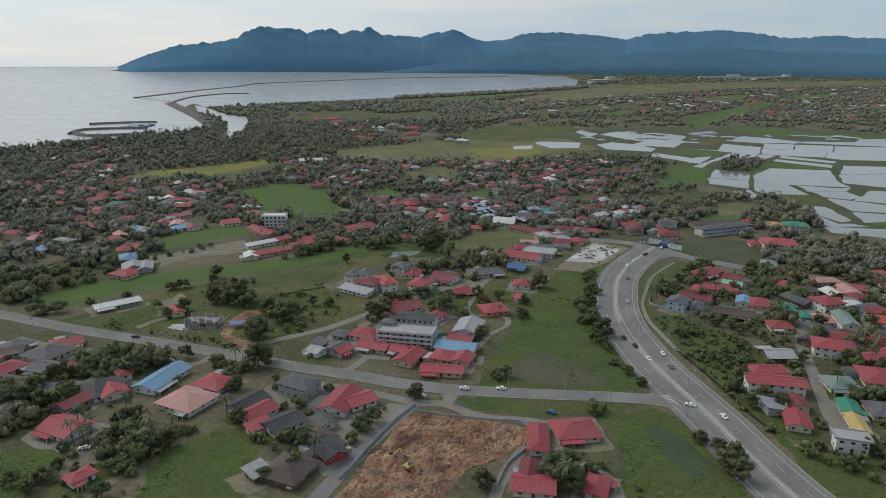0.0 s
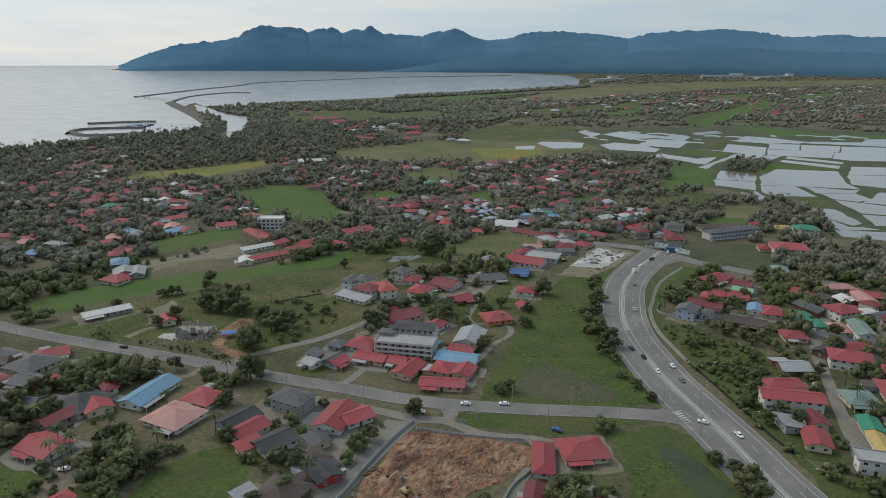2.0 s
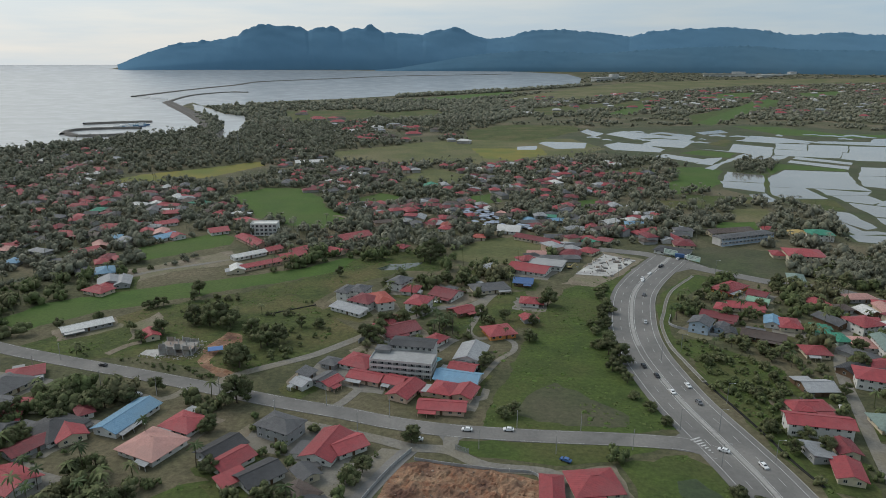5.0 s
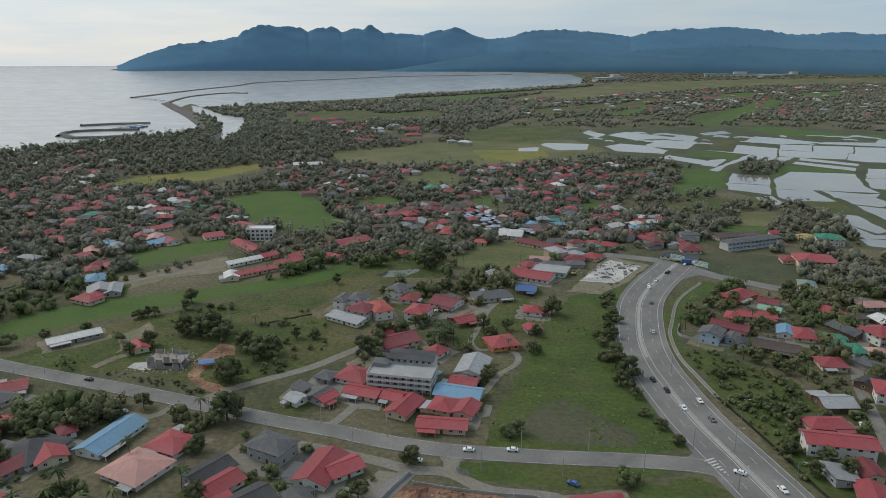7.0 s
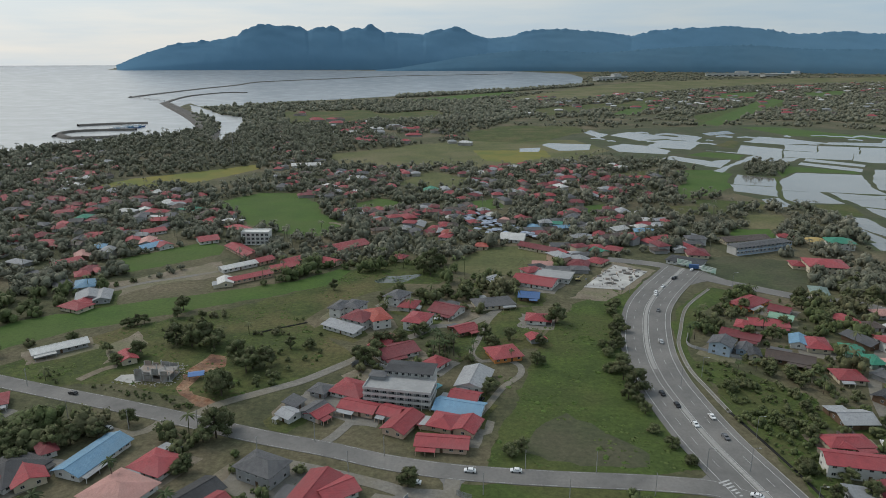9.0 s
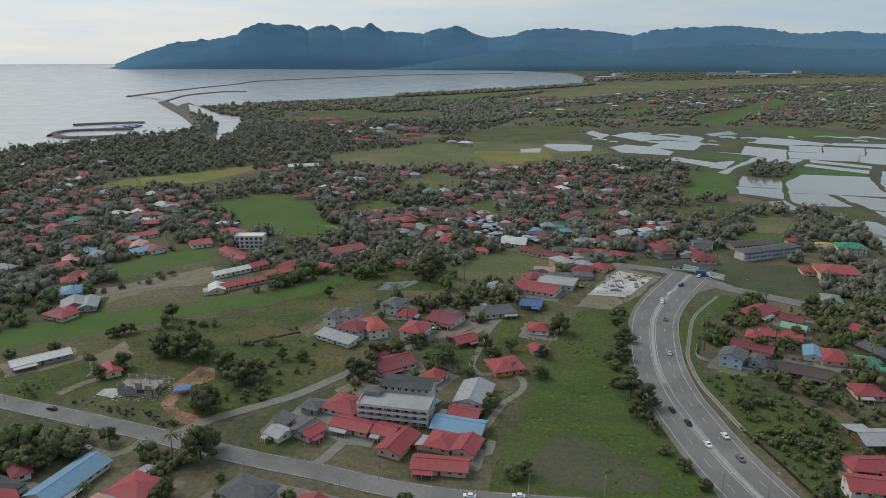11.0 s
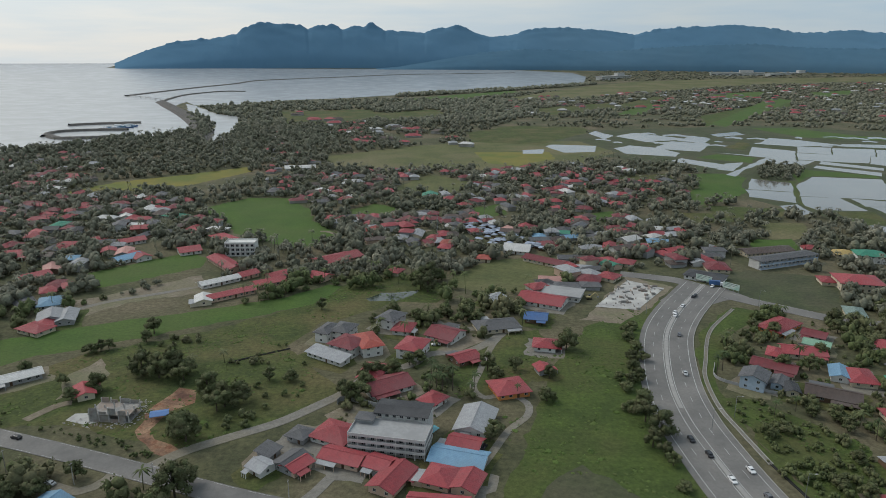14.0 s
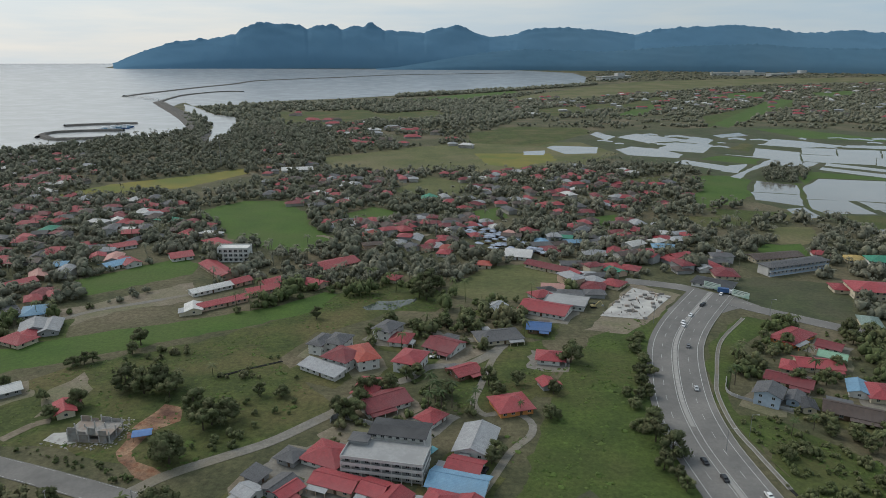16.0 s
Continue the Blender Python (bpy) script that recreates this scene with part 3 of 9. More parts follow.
def make_palm(seed, height):
    rnd = random.Random(seed)
    bm = bmesh.new()
    lean = rnd.uniform(-0.12, 0.12) * height
    tube(bm, [(0, 0, -0.2), (lean * 0.2, 0, height * 0.4), (lean * 0.6, 0, height * 0.75), (lean, 0, height)], [0.22, 0.17, 0.14, 0.12])
    trunk = part("trunk", bm, M["bark"])
    V, F = [], []
    for k in range(18):
        a = k * 2.4
        up = rnd.uniform(-0.25, 0.9)
        L = rnd.uniform(2.6, 3.6)
        prev = None
        for s in range(6):
            t = s / 5
            r = L * t
            z = height + up * r - 0.20 * r * r * (1.1 if up > 0.2 else 0.6)
            wd = 0.42 * math.sin(math.pi * min(1, t * 0.85 + 0.12))
            cx, cy = lean + r * math.cos(a), r * math.sin(a)
            o = len(V)
            V.extend([(cx - wd * math.sin(a), cy + wd * math.cos(a), z - 0.18), (cx, cy, z), (cx + wd * math.sin(a), cy - wd * math.cos(a), z - 0.18)])
            if s:
                F.extend([(o - 3, o - 2, o + 1, o), (o - 2, o - 1, o + 2, o + 1)])
    crown = new("crown", mesh_from("crown", V, F, [M["frond"]]))
    return trunk, crown


TREES = {}


def tree(x, y, size=8.0, kind="tree", seed=0, turn=0.0):
    """size: height in metres."""
    variant = (kind, seed % (5 if kind == "tree" else 3))
    if variant not in TREES:
        if kind == "tree":
            tr, cr = make_tree(variant[1] + 11, 10.0, (4.6, 5.2, 4.0, 5.6, 4.8)[variant[1]])
        elif kind == "shrub":
            tr, cr = make_tree(variant[1] + 41, 4.0, 2.6)
        else:
            tr, cr = make_palm(variant[1] + 71, 10.0)
        TREES[variant] = (tr.data, cr.data)
        for o in (tr, cr):
            bpy.data.objects.remove(o)
    t_me, c_me = TREES[variant]
    root = new("palm" if kind == "palm" else "shrub" if kind == "shrub" else "tree", t_me)
    k = size / (4.0 if kind == "shrub" else 10.0)
    root.matrix_basis = Matrix.Translation((x, y, 0)) @ Matrix.Rotation(turn, 4, "Z") @ Matrix.Diagonal((k, k, k * (0.9 + 0.2 * ((seed * 37) % 10) / 10), 1))
    share("crown", c_me, root)
    lab = {"palm": "coconut palm with a slender bare trunk and drooping fronds", "shrub": "low dense green roadside shrub on grass", "tree": "broad dark green tree with a ragged rounded crown"}[kind]
    return tagged(root, lab, kind, {"palm": "village palms", "shrub": "shrubs", "tree": "village trees"}[kind])


WOODS = ([], [])
BUSHES = ([], [])


def clump(x, y, h, r, seed):
    """One far tree or bush of the joined woods."""
    rnd = random.Random(seed)
    p = lay(x, y, 0)
    s = 1.0
    d = math.hypot(x - EYE.x, y - EYE.y)
    if d > NEAR:
        s = (NEAR + SPAN * (1 - math.exp(-(d - NEAR) / SPAN))) / d
    h, r = h * s, r * s
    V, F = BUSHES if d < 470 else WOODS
    near = d < 650
    if h > 5 and d < 1400 and seed % 10 < 3:
        o = len(V)
        hh = h * 1.15
        lean = rnd.uniform(-0.8, 0.8)
        for zz, rr in ((-0.1, 0.22), (hh, 0.13)):
            for k in range(3):
                V.append((p.x + (lean if zz > 0 else 0) + rr * math.cos(k * 2.1), p.y + rr * math.sin(k * 2.1), p.z + zz))
        F.extend((o + k, o + (k + 1) % 3, o + 3 + (k + 1) % 3, o + 3 + k) for k in range(3))
        for k in range(13):
            a, up, L = k * 2.4 + rnd.random(), rnd.uniform(-0.2, 0.8), rnd.uniform(2.6, 3.8)
            ca, sa = math.cos(a), math.sin(a)
            o = len(V)
            for t, wd in ((0.05, 0.15), (0.5, 0.5), (1.0, 0.1)):
                rr = L * t
                z = p.z + hh + up * rr - 0.21 * rr * rr
                V.extend([(p.x + lean + rr * ca - wd * sa, p.y + rr * sa + wd * ca, z), (p.x + lean + rr * ca + wd * sa, p.y + rr * sa - wd * ca, z)])
            F.extend([(o, o + 1, o + 3, o + 2), (o + 2, o + 3, o + 5, o + 4)])
        return
    tall = min(1.3, h * 0.5 / (r * 0.7))
    if d > 1500:
        for k in range(2):
            lumpy(V, F, (p.x + rnd.uniform(-0.8, 0.8) * r, p.y + rnd.uniform(-0.5, 0.5) * r, p.z + h * rnd.uniform(0.25, 0.45)), r * rnd.uniform(0.45, 0.72), seed * 1.7 + k, 1, tall)
        return
    n = 5 if near else 3
    turn = rnd.random() * 6.3
    for k in range(n):
        a = turn + k * 2.4
        off = r * (0.12 if k == 0 else rnd.uniform(0.4, 0.8))
        c = (p.x + off * math.cos(a), p.y + off * math.sin(a), p.z + h * (0.62 if k == 0 else rnd.uniform(0.22, 0.58)))
        rr = r * rnd.uniform(0.34, 0.52)
        lumpy(V, F, c, rr, seed * 1.7 + k, 1, tall * 0.95)
        leaves(V, F, c, rr * 1.15, (24 if d < 430 else 18) if near else 10, r * (0.13 if d < 430 else 0.16 if near else 0.20), rnd, tall)


# ---------------------------------------------------------------- vehicles, poles
def make_car(paint):
    root = new("car")
    tagged(root, f"{paint} car on the grey road", "car", "cars on the road")
    bm = bmesh.new()
    prof = [(-2.1, 0.35), (-2.15, 0.8), (-1.9, 0.92), (-1.1, 0.98), (-0.55, 1.42), (0.95, 1.45), (1.65, 1.0), (2.05, 0.9), (2.1, 0.35)]
    rows = []
    for yy, k in ((-0.85, 0.97), (-0.6, 1.0), (0.6, 1.0), (0.85, 0.97)):
        rows.append([bm.verts.new((px, yy * (0.86 if pz > 1.2 else 1), pz * k)) for px, pz in prof])
    for a, b in zip(rows, rows[1:]):
        for i in range(len(prof) - 1):
            bm.faces.new((a[i], a[i + 1], b[i + 1], b[i]))
        bm.faces.new((a[-1], a[0], b[0], b[-1]))
    bm.faces.new(rows[0])
    bm.faces.new(list(reversed(rows[-1])))
    bmesh.ops.recalc_face_normals(bm, faces=bm.faces[:])
    part("body", bm, M["car_" + paint], root)
    bm = bmesh.new()
    box(bm, -0.98, -0.62, 1.02, -0.52, 0.62, 1.36, m=Matrix.Translation((-0.06, 0, 0.0)))
    part("windscreen", bm, M["glass"], root)
    bm = bmesh.new()
    box(bm, -0.45, -0.80, 1.02, 1.0, 0.80, 1.34)
    part("side_glass", bm, M["glass"], root)
    bm = bmesh.new()
    box(bm, 1.05, -0.62, 1.0, 1.5, 0.62, 1.3)
    part("rear_glass", bm, M["glass"], root)
    for sx in (-1.3, 1.3):
        for sy in (-0.8, 0.8):
            bm = bmesh.new()
            bmesh.ops.create_cone(bm, cap_ends=True, segments=12, radius1=0.32, radius2=0.32, depth=0.2, matrix=Matrix.Translation((sx, sy, 0.32)) @ Matrix.Rotation(radians(90), 4, "X"))
            part("wheel", bm, M["tyre"], root)
    return root


CARS = {}


def car(x, y, rot, paint="white", z=0.10):
    m = Matrix.Translation((x, y, z)) @ Matrix.Rotation(radians(rot), 4, "Z")
    if paint not in CARS:
        CARS[paint] = make_car(paint)
        CARS[paint].matrix_basis = m
        return CARS[paint]
    return copy_thing(CARS[paint], m)


POLE = {}


def lamp_post(x, y, rot, z=0.0):
    m = Matrix.Translation((x, y, z)) @ Matrix.Rotation(radians(rot), 4, "Z")
    if "lamp" in POLE:
        return copy_thing(POLE["lamp"], m)
    root = tagged(new("street_lamp"), "tall grey steel street lamp with a single arm", "street lamp", "street lamps along the highway")
    bm = bmesh.new()
    tube(bm, [(0, 0, 0), (0, 0, 5), (0, 0, 9.5)], [0.13, 0.10, 0.07])
    part("pole", bm, M["steel"], root)
    bm = bmesh.new()
    box(bm, 0, -0.05, 9.4, 2.2, 0.05, 9.5)
    part("arm", bm, M["steel"], root)
    bm = bmesh.new()
    box(bm, 1.9, -0.16, 9.34, 2.7, 0.16, 9.52)
    part("lantern", bm, M["frame"], root)
    POLE["lamp"] = root
    root.matrix_basis = m
    return root


def power_pole(x, y, rot):
    m = Matrix.Translation((x, y, 0)) @ Matrix.Rotation(radians(rot), 4, "Z")
    if "power" in POLE:
        return copy_thing(POLE["power"], m)
    root = tagged(new("utility_pole"), "slim concrete utility pole with a short crossarm", "utility pole", "utility poles")
    bm = bmesh.new()
    tube(bm, [(0, 0, -0.1), (0, 0, 4), (0, 0, 8.5)], [0.17, 0.14, 0.10])
    part("pole", bm, M["kerb"], root)
    bm = bmesh.new()
    box(bm, -0.7, -0.06, 8.0, 0.7, 0.06, 8.14)
    part("crossarm", bm, M["steel"], root)
    POLE["power"] = root
    root.matrix_basis = m
    return root


# ---------------------------------------------------------------- roads, banks, scattering
ROADS = []
BLOCK = np.zeros((1100, 1100), bool)          # 2.8 m cells from (-1540, 84): taken by roads, fields, houses and water
OPEN = []


def cell(x, y):
    i, j = int((x + 1540) / 2.8), int((y - 84) / 2.8)
    return (i, j) if 0 <= i < 1100 and 0 <= j < 1100 else None


def inside(p, poly):
    x, y = p
    c = False
    for (x0, y0), (x1, y1) in zip(poly, poly[1:] + poly[:1]):
        if (y0 > y) != (y1 > y) and x < (x1 - x0) * (y - y0) / (y1 - y0) + x0:
            c = not c
    return c


def block_disc(x, y, r):
    k = int(r / 2.8) + 1
    c = cell(x, y)
    if c:
        for i in range(-k, k + 1):
            for j in range(-k, k + 1):
                if (i * 2.8) ** 2 + (j * 2.8) ** 2 <= r * r and 0 <= c[0] + i < 1100 and 0 <= c[1] + j < 1100:
                    BLOCK[c[0] + i, c[1] + j] = True


def free(x, y):
    c = cell(x, y)
    return not (c and BLOCK[c]) and not any(b[0] < x < b[1] and b[2] < y < b[3] and inside((x, y), p) for b, p in OPEN)


def keep_open(pts):
    xs, ys = [p[0] for p in pts], [p[1] for p in pts]
    OPEN.append(((min(xs), max(xs), min(ys), max(ys)), pts))


def dashes(bm, line, off, z, width=0.16, on=3, off_n=6):
    strip(bm, line, off - width / 2, off + width / 2, z, skip=lambda i: i % (on + off_n) >= on)


def road(name, pts, width, z, mat):
    line = smooth_line(pts, 1.5 if name in ("highway", "road") else 3.0)
    bm = bmesh.new()
    strip(bm, line, -width / 2, width / 2, z, 0.0)
    label = {"highway": "grey dual-carriageway highway with a kerbed median", "road": "two-lane grey asphalt road", "lane": "narrow pale village lane", "path": "thin pale winding footpath"}[name]
    ob = tagged(part(name, bm, mat), label, "road", kind="structure")
    for p in line:
        block_disc(p.x, p.y, width / 2 + 1.2)
    if name in ("highway", "road"):
        bm = bmesh.new()
        h = width / 2
        if name == "highway":
            for o in (-h + 2.6, h - 2.6, -1.45, 1.45):
                strip(bm, line, o - 0.11, o + 0.11, z + 0.012)
            for o in (-6.1, 6.1):
                dashes(bm, line, o, z + 0.012)
        else:
            for o in (-h + 0.5, h - 0.5):
                strip(bm, line, o - 0.05, o + 0.05, z + 0.012, skip=lambda i: i % 9 > 5)
        tagged(part("road_marking", bm, M["paint"]), "worn white lane lines on asphalt", "road marking", kind="structure")
    if name == "highway":
        bm = bmesh.new()
        strip(bm, line, -0.85, 0.85, z + 0.18, z, skip=lambda i: 100 < i < 122)
        tagged(part("median", bm, M["kerb"]), "raised concrete median of the highway", "median", kind="structure")
        bm = bmesh.new()
        strip(bm, line, -h - 0.30, -h, z + 0.15, 0.0, skip=lambda i: i < 0)
        tagged(part("kerb", bm, M["kerb"]), "low concrete kerb along the highway", "kerb", kind="structure")
    return line


def breakwater(pts, width, h):
    line = smooth_line(pts, 12.0)
    bm = bmesh.new()
    nn = sides(line)
    rows = []
    for i, (p, n) in enumerate(zip(line, nn)):
        j = [random.uniform(-0.5, 0.5) for _ in range(4)]
        rows.append([bm.verts.new(lay(*(p + n * o * width), zz)) for o, zz in ((-0.55, -0.2), (-0.3, h + j[0]), (0, h + 0.4 + j[1]), (0.3, h + j[2]), (0.55, -0.2))])
    for a, b in zip(rows, rows[1:]):
        for k in range(4):
            bm.faces.new((a[k], a[k + 1], b[k + 1], b[k]))
    bmesh.ops.recalc_face_normals(bm, faces=bm.faces[:])
    return tagged(part("breakwater", bm, M["sand"]), "long low rock breakwater in the sea", "breakwater", kind="structure")


def bridge(pts):
    line = smooth_line(pts, 20.0)
    root = tagged(new("pier"), "thin pier on piles between the breakwaters", "pier")
    bm = bmesh.new()
    strip(bm, line, -2, 2, 5.0, 4.2)
    part("deck", bm, M["kerb"], root)
    for p in line[::2]:
        bm = bmesh.new()
        tube(bm, [lay(p.x, p.y, -0.2), lay(p.x, p.y, 4.5)], [0.8, 0.8])
        part("pile", bm, M["kerb"], root)


def put_house(x, y, rot, w, d, roof, wall, storeys, style, detail):
    block_disc(x, y, max(w, d) * 0.5 + 1.0)
    for k in (-0.35, 0.35):
        c, s = math.cos(radians(rot)), math.sin(radians(rot))
        block_disc(x + c * w * k, y + s * w * k, d * 0.5 + 1.5)
    return house(x, y, rot, w, d, roof, wall, storeys, style, detail=detail, pitch=0.27 if w * d > 330 else 0.34)


def yard(x, y, rot, w, d, seed):
    """Trodden or paved ground round a house."""
    rnd = random.Random(seed)
    c, s = math.cos(radians(rot)), math.sin(radians(rot))
    pts = [(x + c * px - s * py, y + s * px + c * py) for px, py in ((-w / 2, -d / 2), (w * 0.1, -d / 2 - 2), (w / 2, -d / 2), (w / 2, d / 2), (-w / 2, d / 2))]
    pts = [(round(p[0], 1), round(p[1], 1)) for p in pts]
    kind = rnd.choice(("dirt", "lane", "grass", "grass", "lane"))
    area("yard", pts, M[kind], 0.0805 + 0.0001 * (seed % 40), {"grass": "grassy house yard", "dirt": "bare dirt house yard", "lane": "worn concrete house yard", "concrete": "pale concrete forecourt"}[kind], "yard", 0.8, 4, seed)


def village(poly, n, seed):
    """Houses strewn over a quarter, with yards between them."""
    rnd = random.Random(seed)
    xs, ys = [p[0] for p in poly], [p[1] for p in poly]
    roofs = ["red"] * 9 + ["maroon"] * 4 + ["orange"] * 2 + ["grey"] * 6 + ["zinc"] * 4 + ["white"] + ["brown"] * 6 + ["blue", "green", "dark", "dark", "pink"]
    done = tries = 0
    while done < n and tries < 6000:
        tries += 1
        x, y = rnd.uniform(min(xs), max(xs)), rnd.uniform(min(ys), max(ys))
        if not inside((x, y), poly) or not free(x, y):
            continue
        w, d = rnd.uniform(9, 17), rnd.uniform(7.5, 11)
        block_disc(x, y, w * 0.42)
        turn = rnd.choice((0, 90)) + rnd.gauss(10, 16)
        if y > 650:
            far_house(x, y, radians(turn), w / 2, d / 2, rnd.uniform(3, 4.2), rnd.choice((1, 1, 1, 1, 2, 3, 3, 5, 5, 6, 6, 4)))
            done += 1
            continue
        house(x, y, turn, w, d, rnd.choice(roofs), rnd.choice(("pale", "cream", "grey", "grey", "wood", "peach")), 2 if rnd.random() < 0.13 else 1,
              rnd.choice(("hip", "hip", "gable")), detail=1 if y < 460 else 0)
        done += 1


FAR_HOUSES = [[], [], []]


def far_house(x, y, a, w, d, h, roof):
    """Walls and a hipped roof with eaves, joined to the far villages; w and d are half sizes."""
    V, F, S = FAR_HOUSES
    o = len(V)
    ca, sa = math.cos(a), math.sin(a)
    e = 0.9
    for px, py, pz in ((-w, -d, 0), (w, -d, 0), (w, d, 0), (-w, d, 0), (-w, -d, h), (w, -d, h), (w, d, h), (-w, d, h),
                       (-w - e, -d - e, h - 0.2), (w + e, -d - e, h - 0.2), (w + e, d + e, h - 0.2), (-w - e, d + e, h - 0.2), (-w + d * 0.9, 0, h + d * 0.45), (w - d * 0.9, 0, h + d * 0.45)):
        V.append(tuple(lay(x + px * ca - py * sa, y + px * sa + py * ca, pz)))
    F.extend(tuple(i + o for i in f) for f in ((0, 1, 5, 4), (1, 2, 6, 5), (2, 3, 7, 6), (3, 0, 4, 7), (8, 9, 13, 12), (10, 11, 12, 13), (9, 10, 13), (11, 8, 12)))
    S.extend([0] * 4 + [roof] * 4)


def far_village(poly, n, seed):
    """Houses too far off to tell apart, joined."""
    rnd = random.Random(seed)
    xs, ys = [p[0] for p in poly], [p[1] for p in poly]
    done = 0
    while done < n:
        x, y = rnd.uniform(min(xs), max(xs)), rnd.uniform(min(ys), max(ys))
        if not inside((x, y), poly):
            continue
        done += 1
        far_house(x, y, rnd.uniform(-0.4, 0.4), rnd.uniform(7, 16), rnd.uniform(5, 8), rnd.uniform(3, 6), rnd.choice((1, 1, 2, 3, 4)))


def woods(poly, spacing, h0, h1, seed, cover, anywhere=False):
    """Trees on an uneven grid, denser and thinner in patches."""
    rnd = random.Random(seed * 7)
    xs, ys = [p[0] for p in poly], [p[1] for p in poly]
    y = min(ys)
    while y < max(ys):
        d = max(1.0, math.hypot(0.5 * (min(xs) + max(xs)), y) / 1500)
        st = spacing * d
        x = min(xs)
        while x < max(xs):
            px, py = x + rnd.uniform(-0.6, 0.6) * st, y + rnd.uniform(-0.6, 0.6) * st
            x += st
            if 0.5 + 0.62 * noise.noise(Vector((px / 45, py / 45, seed))) + 0.3 * noise.noise(Vector((px / 14, py / 14, seed))) > cover:
                continue
            if abs(px) > 0.78 * (py + 60) or not inside((px, py), poly) or not (anywhere or free(px, py)):
                continue
            h = h0 + (h1 - h0) * 1.3 * rnd.random() ** 1.7
            clump(px, py, h, h * rnd.uniform(0.42, 0.62) * (d ** 0.5), rnd.randrange(100000))
        y += st


def yard_wall(pts, h):
    line = smooth_line(pts, 3.0)
    bm = bmesh.new()
    strip(bm, line, -0.09, 0.09, h, 0.0)
    root = tagged(part("garden_wall", bm, M["wall_grey"]), "low weathered grey block wall round a yard", "wall", kind="structure")
    for p in line[::2]:
        bm = bmesh.new()
        box(bm, p.x - 0.16, p.y - 0.16, 0, p.x + 0.16, p.y + 0.16, h + 0.15)
        part("pillar", bm, M["concrete"], root)


def drain(pts, mat, width):
    line = smooth_line(pts, 3.0)
    bm = bmesh.new()
    for s in (-1, 1):
        strip(bm, line, s * width / 2 - 0.12, s * width / 2 + 0.12, 0.30, 0.0)
    edge = tagged(part("drain", bm, M["kerb"] if mat == "lane" else M["drain"]), "concrete roadside storm drain", "drain", kind="structure")
    bm = bmesh.new()
    strip(bm, line, -width / 2 + 0.12, width / 2 - 0.12, 0.075)
    part("drain_bed", bm, M[mat], edge)


def hatching(tri):
    a, b, c = (Vector(p) for p in tri)
    bm = bmesh.new()
    for k in range(7):
        t = (k + 0.5) / 7
        p, q = a.lerp(c, t), b.lerp(c, t)
        d = (c - a).normalized() * 0.35
        bm.faces.new([bm.verts.new((*v, 0.2)) for v in (p - d, q - d, q + d, p + d)])
    tagged(part("road_marking", bm, M["paint"]), "white hatched road marking at the junction", "road marking", kind="structure")


def rubble(poly, n, seed, kind):
    """Broken lumps and heaps strewn on a site."""
    rnd = random.Random(seed)
    xs, ys = [p[0] for p in poly], [p[1] for p in poly]
    V, F = [], []
    k = 0
    while k < n:
        x, y = rnd.uniform(min(xs), max(xs)), rnd.uniform(min(ys), max(ys))
        if not inside((x, y), poly):
            continue
        k += 1
        lumpy(V, F, (x, y, 0.3 if kind == "earth" else 0.0), rnd.uniform(0.15, 0.6), rnd.random() * 99, 1, 0.6)
    label = "heaps and lumps of churned red earth and stone" if kind == "earth" else "broken grey concrete rubble and stacked blocks"
    me = mesh_from("rubble", V, F, [M["rubble_" + kind]])
    for p in me.polygons:
        p.use_smooth = True
    tagged(new("rubble", me), label, "rubble", kind="stuff")


def churned_site(poly, seed):
    """Dug-over ground: heaps, ruts and pits inside an outline, running out flat at its edge."""
    xs, ys = [p[0] for p in poly], [p[1] for p in poly]
    st = 0.8
    nx, ny = int((max(xs) - min(xs)) / st) + 1, int((max(ys) - min(ys)) / st) + 1
    edges = [(Vector(a), Vector(b)) for a, b in zip(poly, poly[1:] + poly[:1])]
    bm = bmesh.new()
    grid = {}
    for i in range(nx):
        for j in range(ny):
            q = Vector((min(xs) + i * st, min(ys) + j * st))
            if not inside(q, poly):
                continue
            near_edge = min((q - a - (b - a) * min(1.0, max(0.0, (q - a).dot(b - a) / (b - a).length_squared))).length for a, b in edges)
            k = min(1.0, near_edge / 4.0)
            heap = max(0.0, noise.fractal(Vector((q.x / 7, q.y / 7, seed)), 0.7, 2.1, 5) + 0.2) * 2.0
            rut = (1 - abs(noise.noise(Vector((q.x / 3.2, q.y / 9.0, seed + 4))))) ** 6 * -0.5
            grain = noise.noise(Vector((q.x / 1.1, q.y / 1.1, seed + 9))) * 0.28
            grid[i, j] = bm.verts.new((q.x, q.y, 0.075 + k * max(0.0, heap + rut + grain + 0.3)))
    for (i, j), v in grid.items():
        quad = [grid.get(c) for c in ((i, j), (i + 1, j), (i + 1, j + 1), (i, j + 1))]
        if all(quad):
            bm.faces.new(quad)
    tagged(part("site_earth", bm, M["earth"]), "churned heaps and ruts of red and sandy earth", "building site", kind="structure")


TUFTS = ([], [])


